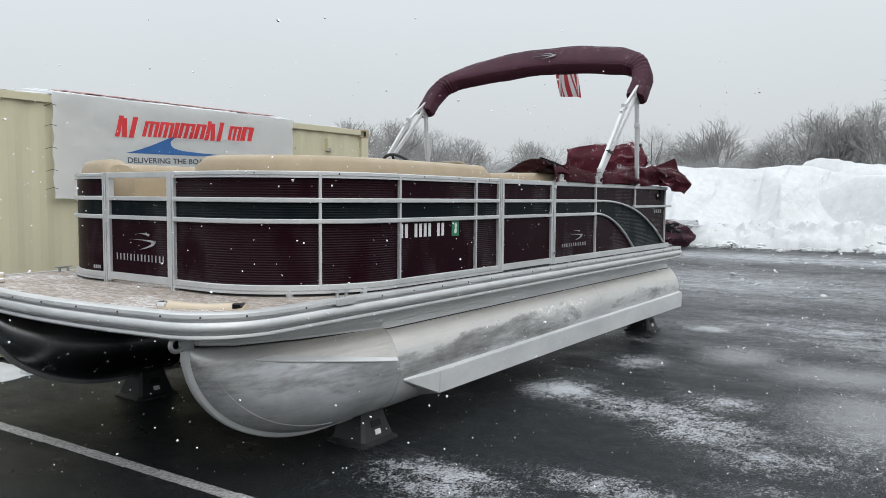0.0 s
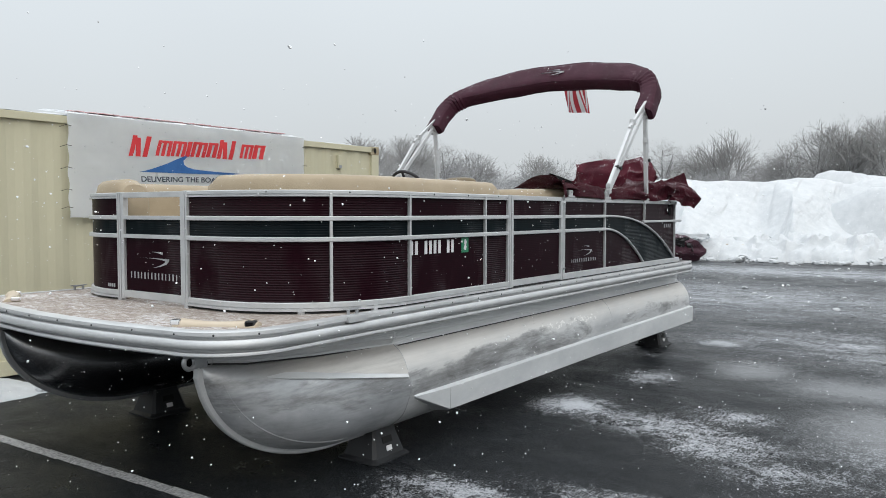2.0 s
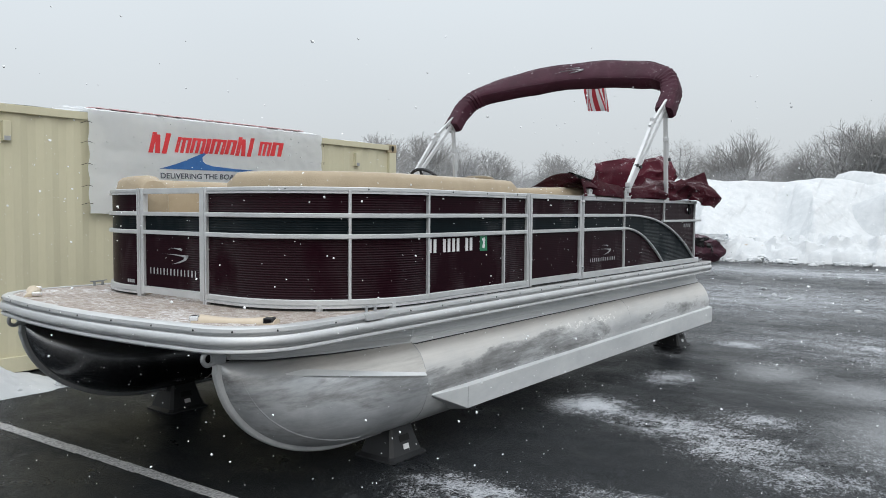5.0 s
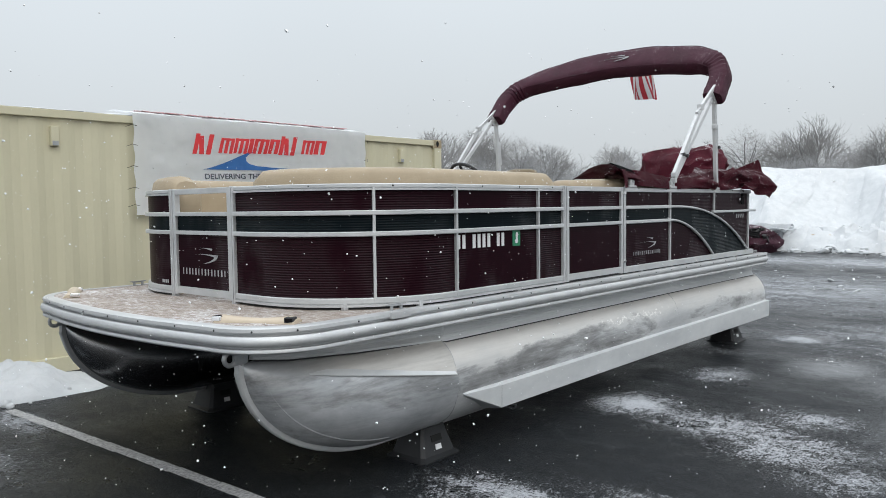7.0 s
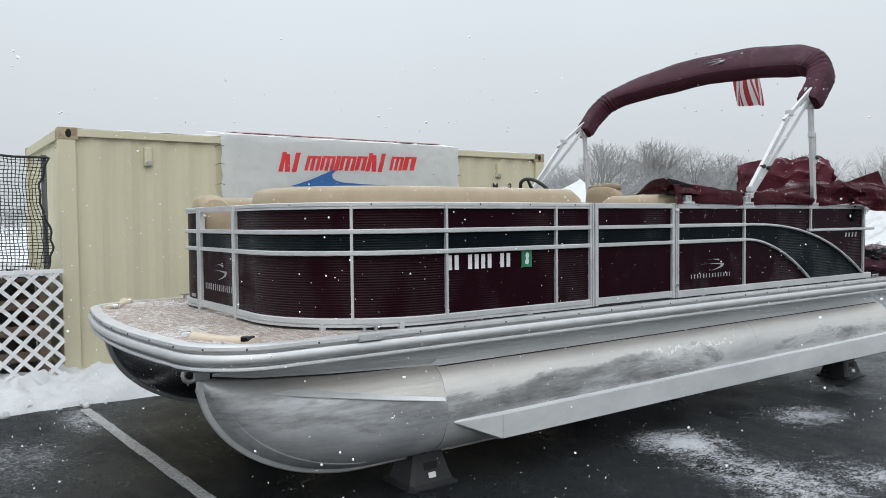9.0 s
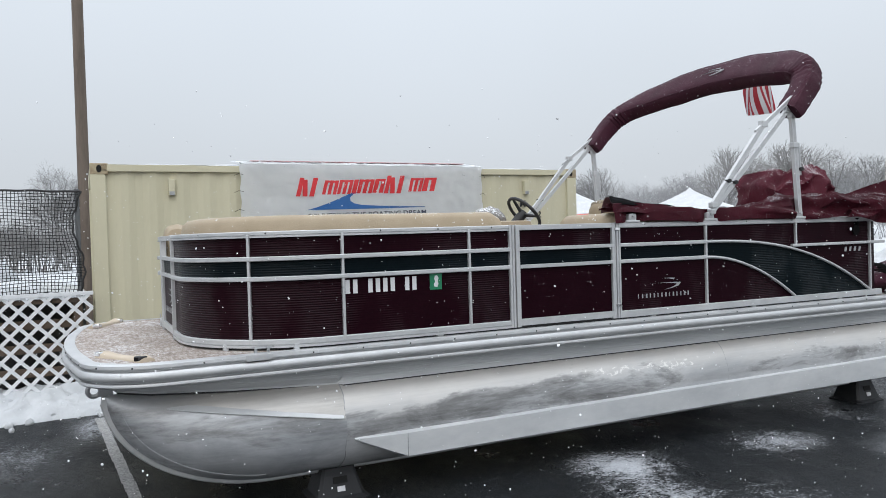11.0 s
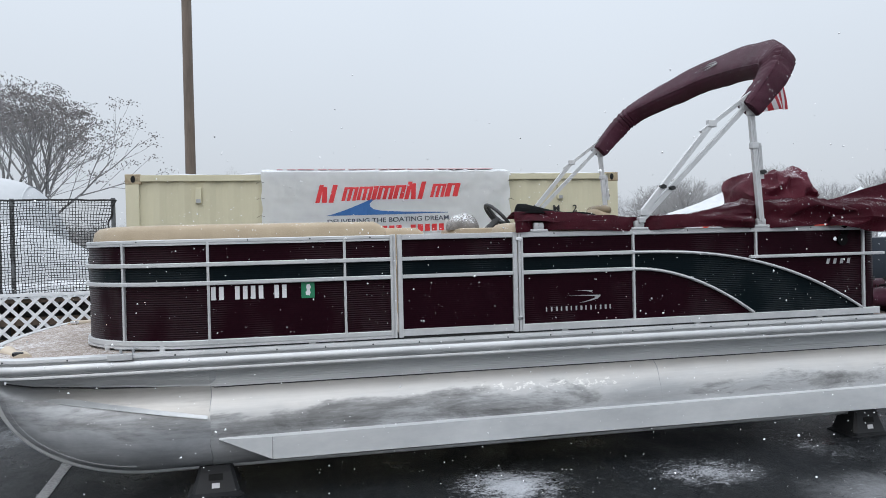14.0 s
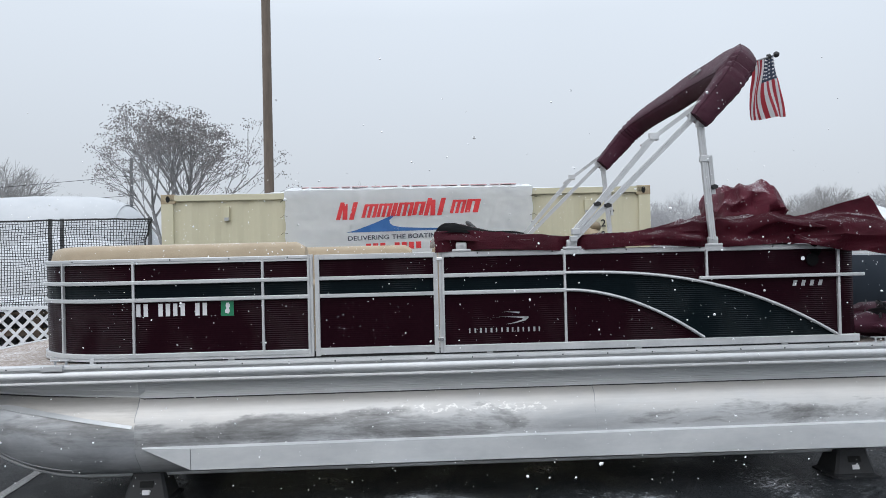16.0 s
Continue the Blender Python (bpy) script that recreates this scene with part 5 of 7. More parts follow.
def cover_point(u, v):
    """u from the front to the stern, v from the near hem inwards."""
    b = 3.57 + 2.66 * u
    aft_ = max(0.0, min(1.0, (b - 4.9) / 0.5))
    crest = crest_of(b) + 0.008 * rough(b * 3, 0.3)
    tuck = 0.055 * sum(bell(b, f, 0.075) for f in FEET)
    crease = 0.045 * ridged(b * 1.0 + 1.5 * v, v * 3.6 - 0.7 * b, 1.3) * (0.25 + 0.9 * aft_) + 0.016 * ridged(b * 2.4, v * 5.0 + b, 4.4) * (0.5 + aft_) + 0.005 * rough(b * 7, v * 10, 5.1)
    if v < 0.22:
        q = v / 0.22
        hem = 1.634 - 0.010 * math.sin(6 * b)
        # long folds that slant down towards the stern
        phase = 3.2 * (crest - hem) * q * 10 + 4.4 * (b - 5.0)
        pleat = 0.034 * aft_ * math.sin(phase + 0.8 * rough(b * 1.7, q)) * math.sin(math.pi * min(1, q * 1.1)) ** 0.6
        z = hem + (crest - hem) * q + 0.25 * pleat
        a = 0.030 - 0.028 * q * q + 0.012 * math.sin(5 * b + 2 * q) * aft_ + 0.016 * ridged(b * 2.2, q * 1.6, 7.0) * (0.3 + aft_) + pleat + 0.025 * aft_ * math.sin(math.pi * q)
        hold = min(1.0, tuck / 0.05)
        return Vector((a * (1 - hold) - 0.034 * hold, b, z + crease * q))
    q = (v - 0.22) / 0.78
    width = 0.16 + 0.30 * min(1, (b - 3.57) / 0.6) + 0.75 * max(0, min(1, (b - 5.2) / 0.5))
    a = 0.002 - width * q - 0.7 * tuck * (1 - q) ** 4
    z = crest - 0.05 * q + crease * math.sin(min(1, 4 * q) * math.pi / 2) - 0.10 * aft_ * max(0, q - 0.2)
    return Vector((a, b, max(z, 1.645)))


bm = heightfield(260, 80, cover_point)
bmesh.ops.solidify(bm, geom=bm.faces[:], thickness=0.006)
part("cover_sheet", bm, M_COVER, cover, smooth=True)
# the slack gathered into a sack-like lump across the boat


def lump_point(u, v):
    az, el = 2 * math.pi * u, math.pi * (v - 0.5)

    def soft(x, p):
        return math.copysign(abs(x) ** p, x)
    d = Vector((soft(math.cos(el), 0.55) * soft(math.cos(az), 0.62), soft(math.cos(el), 0.55) * soft(math.sin(az), 0.62), soft(math.sin(el), 0.6)))
    k = 1 + 0.15 * ridged(d.x * 0.9 + 0.3, d.y * 1.1, d.z * 0.9 + 2) + 0.05 * ridged(d.x * 2.0, d.y * 2.0, d.z * 1.8 + 5) - 0.05
    k += 0.10 * rough(d.x * 0.8 + 7, d.y * 0.8, d.z * 0.8, 2)
    p = Vector((-0.55 + 0.45 * d.x * k, 5.88 + 0.235 * d.y * k - 0.05 * d.x, 1.80 + 0.265 * d.z * k))
    p.z += 0.035 * bell(p.x, -0.20, 0.12) * bell(p.y, 5.98, 0.12) * (d.z > 0) - 0.03 * bell(p.x, -0.36, 0.05) * (d.z > 0)
    return p


bm = heightfield(110, 60, lump_point)
bmesh.ops.remove_doubles(bm, verts=bm.verts, dist=0.0004)
part("gathered_canvas", bm, M_COVER, cover, "canvas gathered into a rounded lump", smooth=True)
# the limp end over the stern corner: a fold that rises to a ridge, then droops to a torn point


def lerp3(p, q, t):
    return Vector(p).lerp(Vector(q), t)


def tail_point(u, v):
    low = lerp3((0.045, 5.95, 1.632), (0.125, 6.60, 1.56), u) + Vector((0.03 * math.sin(9 * u), 0, -0.02 * math.sin(math.pi * u)))
    tip = lerp3((0.05, 5.98, 1.70), (0.172, 6.64, 1.66), u) + Vector((0.035 * math.sin(math.pi * u), 0, 0.02 * math.sin(math.pi * u)))
    ridge_ = lerp3((-0.06, 6.02, 1.83), (0.015, 6.52, 1.945), u ** 1.3)
    back_ = lerp3((-0.75, 6.15, 1.74), (-0.55, 6.72, 1.70), u)
    if v < 0.2:
        p = low.lerp(tip, v / 0.2)
    elif v < 0.6:
        p = tip.lerp(ridge_, (v - 0.2) / 0.4)
    else:
        p = ridge_.lerp(back_, (v - 0.6) / 0.4)
    fold = 0.030 * math.sin(17 * v + 4.0 * u + 1.2 * rough(u * 2, v * 3)) * (1 - 0.4 * u) + 0.026 * ridged(u * 1.1 + 0.6, v * 2.6, 3.0) - 0.013
    edge_ = 0.012 * math.sin(17 * v) * max(0, u - 0.8) * 5
    return p + Vector((0.8, 0.1, 0.45)) * fold + Vector((0, edge_, 0))


bm = heightfield(70, 80, tail_point)
bmesh.ops.solidify(bm, geom=bm.faces[:], thickness=0.006)
part("hanging_end", bm, M_COVER, cover, "limp maroon canvas end drooping over the stern", smooth=True)
bm = heightfield(16, 10, lambda u, v: Vector((-0.01 + 0.02 * math.sin(5 * u) - 0.03 * v, 6.06 + 0.24 * u + 0.02 * v, 1.628 - (0.10 + 0.05 * math.sin(3.0 * u)) * v * math.sin(math.pi * (0.12 + 0.76 * u)))))
bmesh.ops.solidify(bm, geom=bm.faces[:], thickness=0.004)
part("lining_scrap", bm, M_LINING, cover, "scrap of black lining hanging below the hem", smooth=True)
# the front end folded back: canvas rises from inside the boat to a peak, then curls outwards and shows its black lining


def fold_point(u, v):
    f = (1 - u) ** 1.15
    start = Vector((-0.10 - 0.62 * f, 4.02 + 0.25 * u, 1.700 + 0.02 * math.sin(9 * u)))
    peak = Vector((-0.075, 3.58 + 0.64 * u, 1.752 + 0.185 * f))
    tip = Vector((0.026, 3.565 + 0.64 * u, 1.700 + 0.012 * math.sin(8 * u) * f))
    p = start * (1 - v) ** 2 + peak * (2 * v * (1 - v)) + tip * v * v
    return p + Vector((0, 0.3, 1)) * (0.020 * ridged(u * 1.8 + 0.4, v * 2.4, 2.2) + 0.008 * rough(u * 5, v * 6)) * (1 - v)


bm = heightfield(44, 36, fold_point)
bmesh.ops.solidify(bm, geom=bm.faces[:], thickness=0.004)
part("canvas_fold", bm, M_COVER, cover, "maroon canvas fold peaking at the front end", smooth=True)
bm = heightfield(44, 24, lambda u, v: fold_point(0.92 * u, 0.50 + 0.42 * v * (1 - 0.55 * u)) + Vector((0.006, -0.003, 0.008)))
bmesh.ops.solidify(bm, geom=bm.faces[:], thickness=0.003)
part("fold_lining", bm, M_LINING, cover, "black lining turned outwards on the fold", smooth=True)
bundle = thing("canvas_bundle", BOAT, (-0.25, 6.68, 0.953), "small bundle of maroon canvas with black straps on the stern deck", "canvas bundle")
bm = bmesh.new()
bmesh.ops.create_icosphere(bm, subdivisions=4, radius=1.0)
for v in bm.verts:
    k = 1 + 0.28 * rough(v.co.x * 1.6, v.co.y * 1.6, v.co.z * 1.6 + 3)
    v.co = Vector((-0.24 + 0.26 * v.co.x * k, 7.08 + 0.66 * v.co.y * k, 1.08 + (0.155 - 0.05 * max(0, v.co.y)) * v.co.z * k - 0.10 * max(0, v.co.y)))
    v.co.z = max(v.co.z, 0.955 if v.co.y < 6.82 else 0.84)
part("canvas", bm, M_BOOT, bundle, smooth=True)
bm = bmesh.new()
for k in range(9):
    random.seed(50 + k)
    pts = [(-0.22 + random.uniform(-0.2, 0.25), 6.62 + 0.06 * j + random.uniform(-0.05, 0.05), 1.13 + random.uniform(0, 0.10) * math.sin(j)) for j in range(7)]
    tube(bm, pts, 0.010, 6, squash=(1.5, 0.4, (0, 0, 1)))
part("strap", bm, M_BLACK, bundle, "tangled black strap")

# ---- shipping container with its banner: x out of the long face, y along it ----
BOX = pose(-7.102, 2.487, 0, 0, 0, -2.23)
LONG, HIGH, DEEP = 6.06, 2.44, 2.44
container = thing("shipping_container", BOX, (-DEEP / 2, LONG / 2, 0), "beige corrugated steel shipping container with rust at the corners", "shipping container")


def corrugated(length):
    """Trapezoid ribs: (along, inset) points."""
    pts, y = [], 0.16
    while y + 0.278 < length - 0.15:
        pts += [(y, 0.016), (y + 0.072, 0.016), (y + 0.140, 0.0), (y + 0.210, 0.0)]
        y += 0.278
    return [(0.10, 0.0)] + pts + [(y, 0.016), (length - 0.10, 0.016)]


def wall_sheet(point, length, name):
    bm = bmesh.new()
    rows = []
    for y, inset in corrugated(length):
        rows.append([bm.verts.new(point(y, 0.03 + inset + o, z)) for o, z in ((0, 0.12), (0, HIGH - 0.06), (0.004, HIGH - 0.06), (0.004, 0.12))])
    for q, w in zip(rows, rows[1:]):
        for j in range(4):
            bm.faces.new((q[j], q[(j + 1) % 4], w[(j + 1) % 4], w[j]))
    part(name, bm, M_BEIGE, container, "corrugated beige steel wall")


wall_sheet(lambda y, i, z: (-i, y, z), LONG, "side_wall")
wall_sheet(lambda y, i, z: (-DEEP + i, y, z), LONG, "side_wall")
wall_sheet(lambda y, i, z: (-y, i, z), DEEP, "end_wall")
wall_sheet(lambda y, i, z: (-y, LONG - i, z), DEEP, "end_wall")
for x0, x1, y0, y1, z0, z1, nm in ((-0.06, 0, 0.10, LONG - 0.10, HIGH - 0.085, HIGH - 0.012, "top_rail"), (-DEEP, -DEEP + 0.06, 0.10, LONG - 0.10, HIGH - 0.085, HIGH - 0.012, "top_rail"),
                                 (-0.05, -0.002, 0.10, LONG - 0.10, 0.02, 0.16, "bottom_rail"), (-DEEP, -DEEP + 0.05, 0.10, LONG - 0.10, 0.02, 0.16, "bottom_rail"),
                                 (-DEEP + 0.1, -0.1, 0.0, 0.06, HIGH - 0.11, HIGH - 0.012, "end_header"), (-DEEP + 0.1, -0.1, LONG - 0.06, LONG, HIGH - 0.11, HIGH - 0.012, "end_header"),
                                 (-DEEP + 0.1, -0.1, 0.0, 0.06, 0.02, 0.16, "end_sill"), (-DEEP + 0.1, -0.1, LONG - 0.06, LONG, 0.02, 0.16, "end_sill")):
    part(nm, box(x0, x1, y0, y1, z0, z1, 0.006), M_BEIGE, container)
part("roof", box(-DEEP + 0.02, -0.02, 0.05, LONG - 0.05, HIGH - 0.05, HIGH - 0.02), M_BEIGE, container)
for x in (0, -DEEP):
    for y in (0, LONG):
        sx, sy = (-1 if x == 0 else 1), (1 if y == 0 else -1)
        part("corner_post", box(min(x + sx * 0.004, x + sx * 0.12), max(x + sx * 0.004, x + sx * 0.12), min(y + sy * 0.004, y + sy * 0.15), max(y + sy * 0.004, y + sy * 0.15), 0.11, HIGH - 0.11, 0.008), M_BEIGE, container)
        for z in (0.0, HIGH - 0.118):
            x0, x1, y0, y1 = min(x, x + sx * 0.162), max(x, x + sx * 0.162), min(y, y + sy * 0.178), max(y, y + sy * 0.178)
            cast = part("corner_casting", box(x0, x1, y0, y1, z, z + 0.118, 0.010), M_BEIGE if z == 0 else M_RUST, container, "cast corner block with an oval hole")
            m = Matrix.Translation((x, (y0 + y1) / 2, z + 0.06))
            part("casting_hole", tube_bm([m @ Vector((0.004 * -sx, 0, 0)), m @ Vector((sx * 0.010, 0, 0))], 0.032, 16, squash=(1.25, 0.8, (0, 0, 1))), M_VOID, cast)
for y in (0.80, 5.26):
    vent = part("vent_cover", box(-0.062, 0.006, y - 0.035, y + 0.035, 2.10, 2.28, 0.008), M_BEIGE, container, "small vent cover")
    part("vent_slot", box(0.004, 0.009, y - 0.026, y + 0.026, 2.105, 2.145), M_STEEL, vent)
for words, y, z in (("M", 5.16, 1.935), ("R", 5.17, 1.79), ("2", 5.43, 1.935), ("2", 5.43, 1.79)):
    fm = Matrix.Translation((-0.024, y, z)) @ Matrix(((0, 0, 1, 0), (1, 0, 0, 0), (0, 1, 0, 0), (0, 0, 0, 1)))
    part("stencil_letter", text_bm(words, 0.125, fm), M_BLACK, container, "black stencilled character")
bm = heightfield(120, 40, lambda u, v: Vector((-0.01 - (DEEP - 0.02) * v, 0.02 + (LONG - 0.04) * u, HIGH - 0.016 + (0.030 + 0.018 * rough(u * 22, v * 9)) * min(1, 12 * min(v + 0.02, 1 - v, u + 0.02, 1.02 - u)))))
snow_cap = thing("roof_snow", BOX, (-DEEP / 2, LONG / 2, HIGH - 0.02), "thin white snow lying on the container roof", "snow", kind="stuff")
part("snow_layer", bm, M_SNOW, snow_cap, smooth=True)

# banner sheet hung over the roof edge
banner = thing("banner", BOX, (0.03, 3.0, 1.45), "white vinyl banner with red and blue print tied over the container", "banner")
Y0, Y1 = 1.52, 4.57


def ripple(y, z):
    return 0.010 * math.sin(3.1 * y + 1.2 * z) + 0.012 * rough(y * 1.5, z * 2.2, 0.5) + 0.006 * rough(y * 5, z * 5, 9)


def sheet(u, v):
    """v from the lower hem up, over the edge and back across the roof."""
    y = Y0 + (Y1 - Y0) * u
    edge_ = 0.007 * math.sin(31 * v + 2 * u) * (bell(u, 0, 0.02) + bell(u, 1, 0.02))
    if v < 0.8:
        q = v / 0.8
        z = 1.452 + (HIGH + 0.012 - 1.452) * q
        return Vector((0.034 + ripple(y, z), y + edge_, z + 0.006 * math.sin(9 * y) * (1 - q)))
    q = (v - 0.8) / 0.2
    return Vector((0.034 * (1 - q) + ripple(y, HIGH) * (1 - q) - 0.55 * q, y + edge_, HIGH + 0.014 + 0.075 * math.sin(q * 1.57) + 0.008 * rough(y * 4, q * 3)))


bm = heightfield(110, 60, sheet)
bmesh.ops.solidify(bm, geom=bm.faces[:], thickness=0.003)
part("banner_sheet", bm, M_BANNER, banner, "wrinkled white vinyl sheet", smooth=True)


def print_on(pts_list, material, name, label="", lift=0.0035):
    """Flat print that follows the sheet: each shape is cut into narrow bands."""
    bm = bmesh.new()
    for pts in pts_list:
        vs = [bm.verts.new((0, y, z)) for y, z in pts]
        bm.faces.new(vs)
    for axis in ((0, 1, 0), (0, 0, 1)):
        lo_ = min((v.co.y if axis[1] else v.co.z) for v in bm.verts)
        hi_ = max((v.co.y if axis[1] else v.co.z) for v in bm.verts)
        k = lo_ + 0.05
        while k < hi_:
            bmesh.ops.bisect_plane(bm, geom=bm.verts[:] + bm.edges[:] + bm.faces[:], plane_co=(0, k * axis[1], k * axis[2]), plane_no=axis)
            k += 0.05
    for v in bm.verts:
        v.co.x = 0.034 + ripple(v.co.y, v.co.z) + lift
    return part(name, bm, material, banner, label)


def slanted(y, z, w, h, lean_=0.28):
    return [(y, z), (y + w, z), (y + w + lean_ * h, z + h), (y + lean_ * h, z + h)]


# the name in red: plain slanted strokes of its letters' sizes, rising to the right
random.seed(2)
y = 2.14
for k, (w, h, strokes) in enumerate(((0.30, 0.215, 4), (0.17, 0.165, 3), (0.165, 0.165, 3), (0.055, 0.165, 1), (0.185, 0.165, 3), (0.13, 0.165, 2), (0.31, 0.215, 4), (0.17, 0.165, 3), (0.165, 0.165, 2))):
    z = 2.083 + 0.030 * (y - 2.14) + (0.012 if h < 0.2 else 0)
    sw = w / (strokes * 1.55 - 0.55)
    shapes = []
    for j in range(strokes):
        yy = y + j * sw * 1.55
        shapes.append(slanted(yy, z, sw, h))
    if strokes in (2, 3):
        shapes.append(slanted(y + 0.3 * sw + 0.28 * h * 0.8, z + h * 0.84, w - 0.6 * sw, h * 0.15))
    if strokes == 4:
        shapes = [slanted(y, z, sw * 0.95, h), slanted(y + sw * 1.5, z, sw * 1.1, h * 0.9, 0.05), slanted(y + sw * 3.0, z, sw * 1.05, h)]
    print_on(shapes, M_RED, "red_logo_shape", "red slanted logo strokes")
    y += w + 0.012
crest_ = [(2.26, 1.925)] + [(2.26 + 0.56 * t, 1.925 + 0.20 * t ** 1.25) for t in (k / 10 for k in range(1, 11))] + [(2.90, 2.135), (2.84, 2.11), (2.795, 2.07), (2.80, 2.03), (2.84, 2.0), (2.93, 1.98), (3.2, 1.965), (3.76, 1.952), (3.76, 1.945), (3.2, 1.935)]
print_on([crest_], M_BLUE, "blue_wave_shape", "blue wave shape")
fm = Matrix.Translation((0.05, 2.275, 1.825)) @ Matrix(((0, 0, 1, 0), (1, 0, 0, 0), (0, 1, 0, 0), (0, 0, 0, 1)))
bm = text_bm("DELIVERING THE BOATING DREAM", 0.078, fm, width=1.49, depth=0.0)
for v in bm.verts:
    v.co.z += 0.022 * (v.co.y - 2.275)
    v.co.x = 0.034 + ripple(v.co.y, v.co.z) + 0.0045
part("slogan", bm, M_NAVY, banner, "dark blue slogan lettering", kind="stuff")
for k in range(14):
    if k not in (3, 8):
        print_on([slanted(2.50 + 0.088 * k, 1.70 + 0.002 * k, 0.062, 0.085, 0.0)], M_RED, "red_print_bar", "red lettering bar")
bm = bmesh.new()
for k in range(22):
    yy = 1.70 + 0.125 * k
    for j in range(2):
        add_box(bm, -0.20 - 0.16 * j, -0.12 - 0.16 * j, yy, yy + 0.07 + 0.03 * ((k * 7) % 3), HIGH + 0.058 + 0.016 * j, HIGH + 0.066 + 0.016 * j)
part("faded_print", bm, M_FADED, banner, "snow-flecked red print on the folded top", kind="stuff")
for yy, zs in ((Y0 + 0.03, (2.33, 2.14, 1.93, 1.72, 1.55)), (Y1 - 0.03, (2.33, 2.1, 1.85, 1.62))):
    for z in zs:
        part("tie_cord", tube_bm([(0.045 + ripple(yy, z), yy, z), (0.05, yy + (0.05 if yy > 3 else -0.05), z + 0.01), (0.0, yy + (0.09 if yy > 3 else -0.09), z - 0.01)], 0.0024, 6), M_NET, banner)

# ---- raised timber deck with lattice skirt and netting, left of the container ----
platform = thing("raised_deck", Matrix(), (-8.3, 0.6, 0.0), "snowy raised timber deck behind a white lattice skirt", "deck")
for k in range(11):
    part("deck_board", box(-9.6, -7.02, -1.6 + 0.37 * k, -1.6 + 0.37 * k + 0.36, 1.02, 1.06, 0.003), M_WOOD, platform)
for x in (-7.12, -8.3, -9.5):
    for y in (-1.5, -0.2, 1.0, 2.33):
        part("deck_post", box(x - 0.045, x + 0.045, y - 0.045, y + 0.045, 0.0, 1.02, 0.004), M_WOOD, platform)
# unseen dark sheet, added so the space behind the lattice reads as shade
part("under_deck_shade", box(-8.36, -8.32, -1.6, 2.45, 0.0, 1.02, 0.004), M_SHADE, platform, "added dark sheet standing in for the shade under the deck")
for z in (0.28, 0.52, 0.76):
    part("cross_board", box(-7.16, -7.125, -1.5, 2.32, z, z + 0.09, 0.003), M_WOOD, platform)
bm = heightfield(70, 44, lambda u, v: Vector((-9.6 + 2.6 * v, -1.6 + 4.04 * u, 1.062 + (0.085 + 0.05 * rough(u * 7, v * 5)) * min(1, 9 * min(u + 0.01, 1.01 - u, v + 0.01, 1.01 - v)))))
tagged(part("deck_snow", bm, M_SNOW, smooth=True), "soft snow lying on the raised deck", "snow", kind="stuff")
lattice = thing("lattice_panel", Matrix(), (-6.95, 0.6, 0.0), "white diamond lattice panel skirting the raised deck", "lattice")
LX, LY0, LY1, LZ = -6.955, -1.5, 2.462, 1.10
for s, xo in ((1, 0.0), (-1, -0.009)):
    c = LY0 - (LZ if s > 0 else 0)
    while c < LY1 + (LZ if s < 0 else 0):
        z0, z1 = 0.02, LZ - 0.004
        ya, yb = c + (z0 if s > 0 else -z0), c + (z1 if s > 0 else -z1)
        if s > 0:
            if ya < LY0:
                z0, ya = z0 + (LY0 - ya), LY0
            if yb > LY1:
                z1, yb = z1 - (yb - LY1), LY1
        else:
            if ya > LY1:
                z0, ya = z0 + (ya - LY1), LY1
            if yb < LY0:
                z1, yb = z1 - (LY0 - yb), LY0
        if z1 - z0 > 0.03:
            p, q = Vector((LX + xo, ya, z0)), Vector((LX + xo, yb, z1))
            bm = bmesh.new()
            d = (q - p).normalized()
            nn = Vector((0, -d.z, d.y)) * 0.0170
            vs = [bm.verts.new(w + e + Vector((o, 0, 0))) for w in (p, q) for e in (nn, -nn) for o in (0, 0.007)]
            for f in ((0, 1, 3, 2), (4, 6, 7, 5), (0, 4, 5, 1), (2, 3, 7, 6), (1, 5, 7, 3), (0, 2, 6, 4)):
                bm.faces.new([vs[i] for i in f])
            part("lattice_slat", bm, M_WHITE, lattice)
        c += 0.164
part("lattice_cap", box(LX - 0.02, LX + 0.012, LY0, LY1 + 0.012, LZ - 0.01, LZ + 0.028, 0.003), M_WHITE, lattice)
netting = thing("net_screen", Matrix(), (-7.05, 0.5, 1.06), "black sports netting sagging between dark posts over the deck", "net")
NY0, NY1, NZ0, NZ1 = -1.4, 2.36, 1.10, 2.16


def net_point(u, v):
    y, z = NY0 + (NY1 - NY0) * u, NZ0 + (NZ1 - NZ0) * v
    sag = 0.05 * math.sin(u * 9) * (1 - v) + 0.035 * rough(u * 6, v * 4) - 0.035 * abs(math.sin(u * 8.3)) * v
    return Vector((-7.05 + 0.05 * rough(u * 5, v * 3, 4), y + 0.012 * rough(u * 9, v * 6, 7) + 0.05 * bell(u, 1, 0.04) * math.sin(7 * v), z + sag * 0.55))


net_v, net_f = [], []


def strand(pts, across, r=0.0032):
    base = len(net_v)
    for p in pts:
        for o in (Vector((r, 0, 0)) + across * r, Vector((-r, 0, 0)) + across * r, -across * r):
            net_v.append(p + o)
    for k in range(len(pts) - 1):
        for j in range(3):
            a, b = base + 3 * k + j, base + 3 * k + (j + 1) % 3
            net_f.append((a, b, b + 3, a + 3))


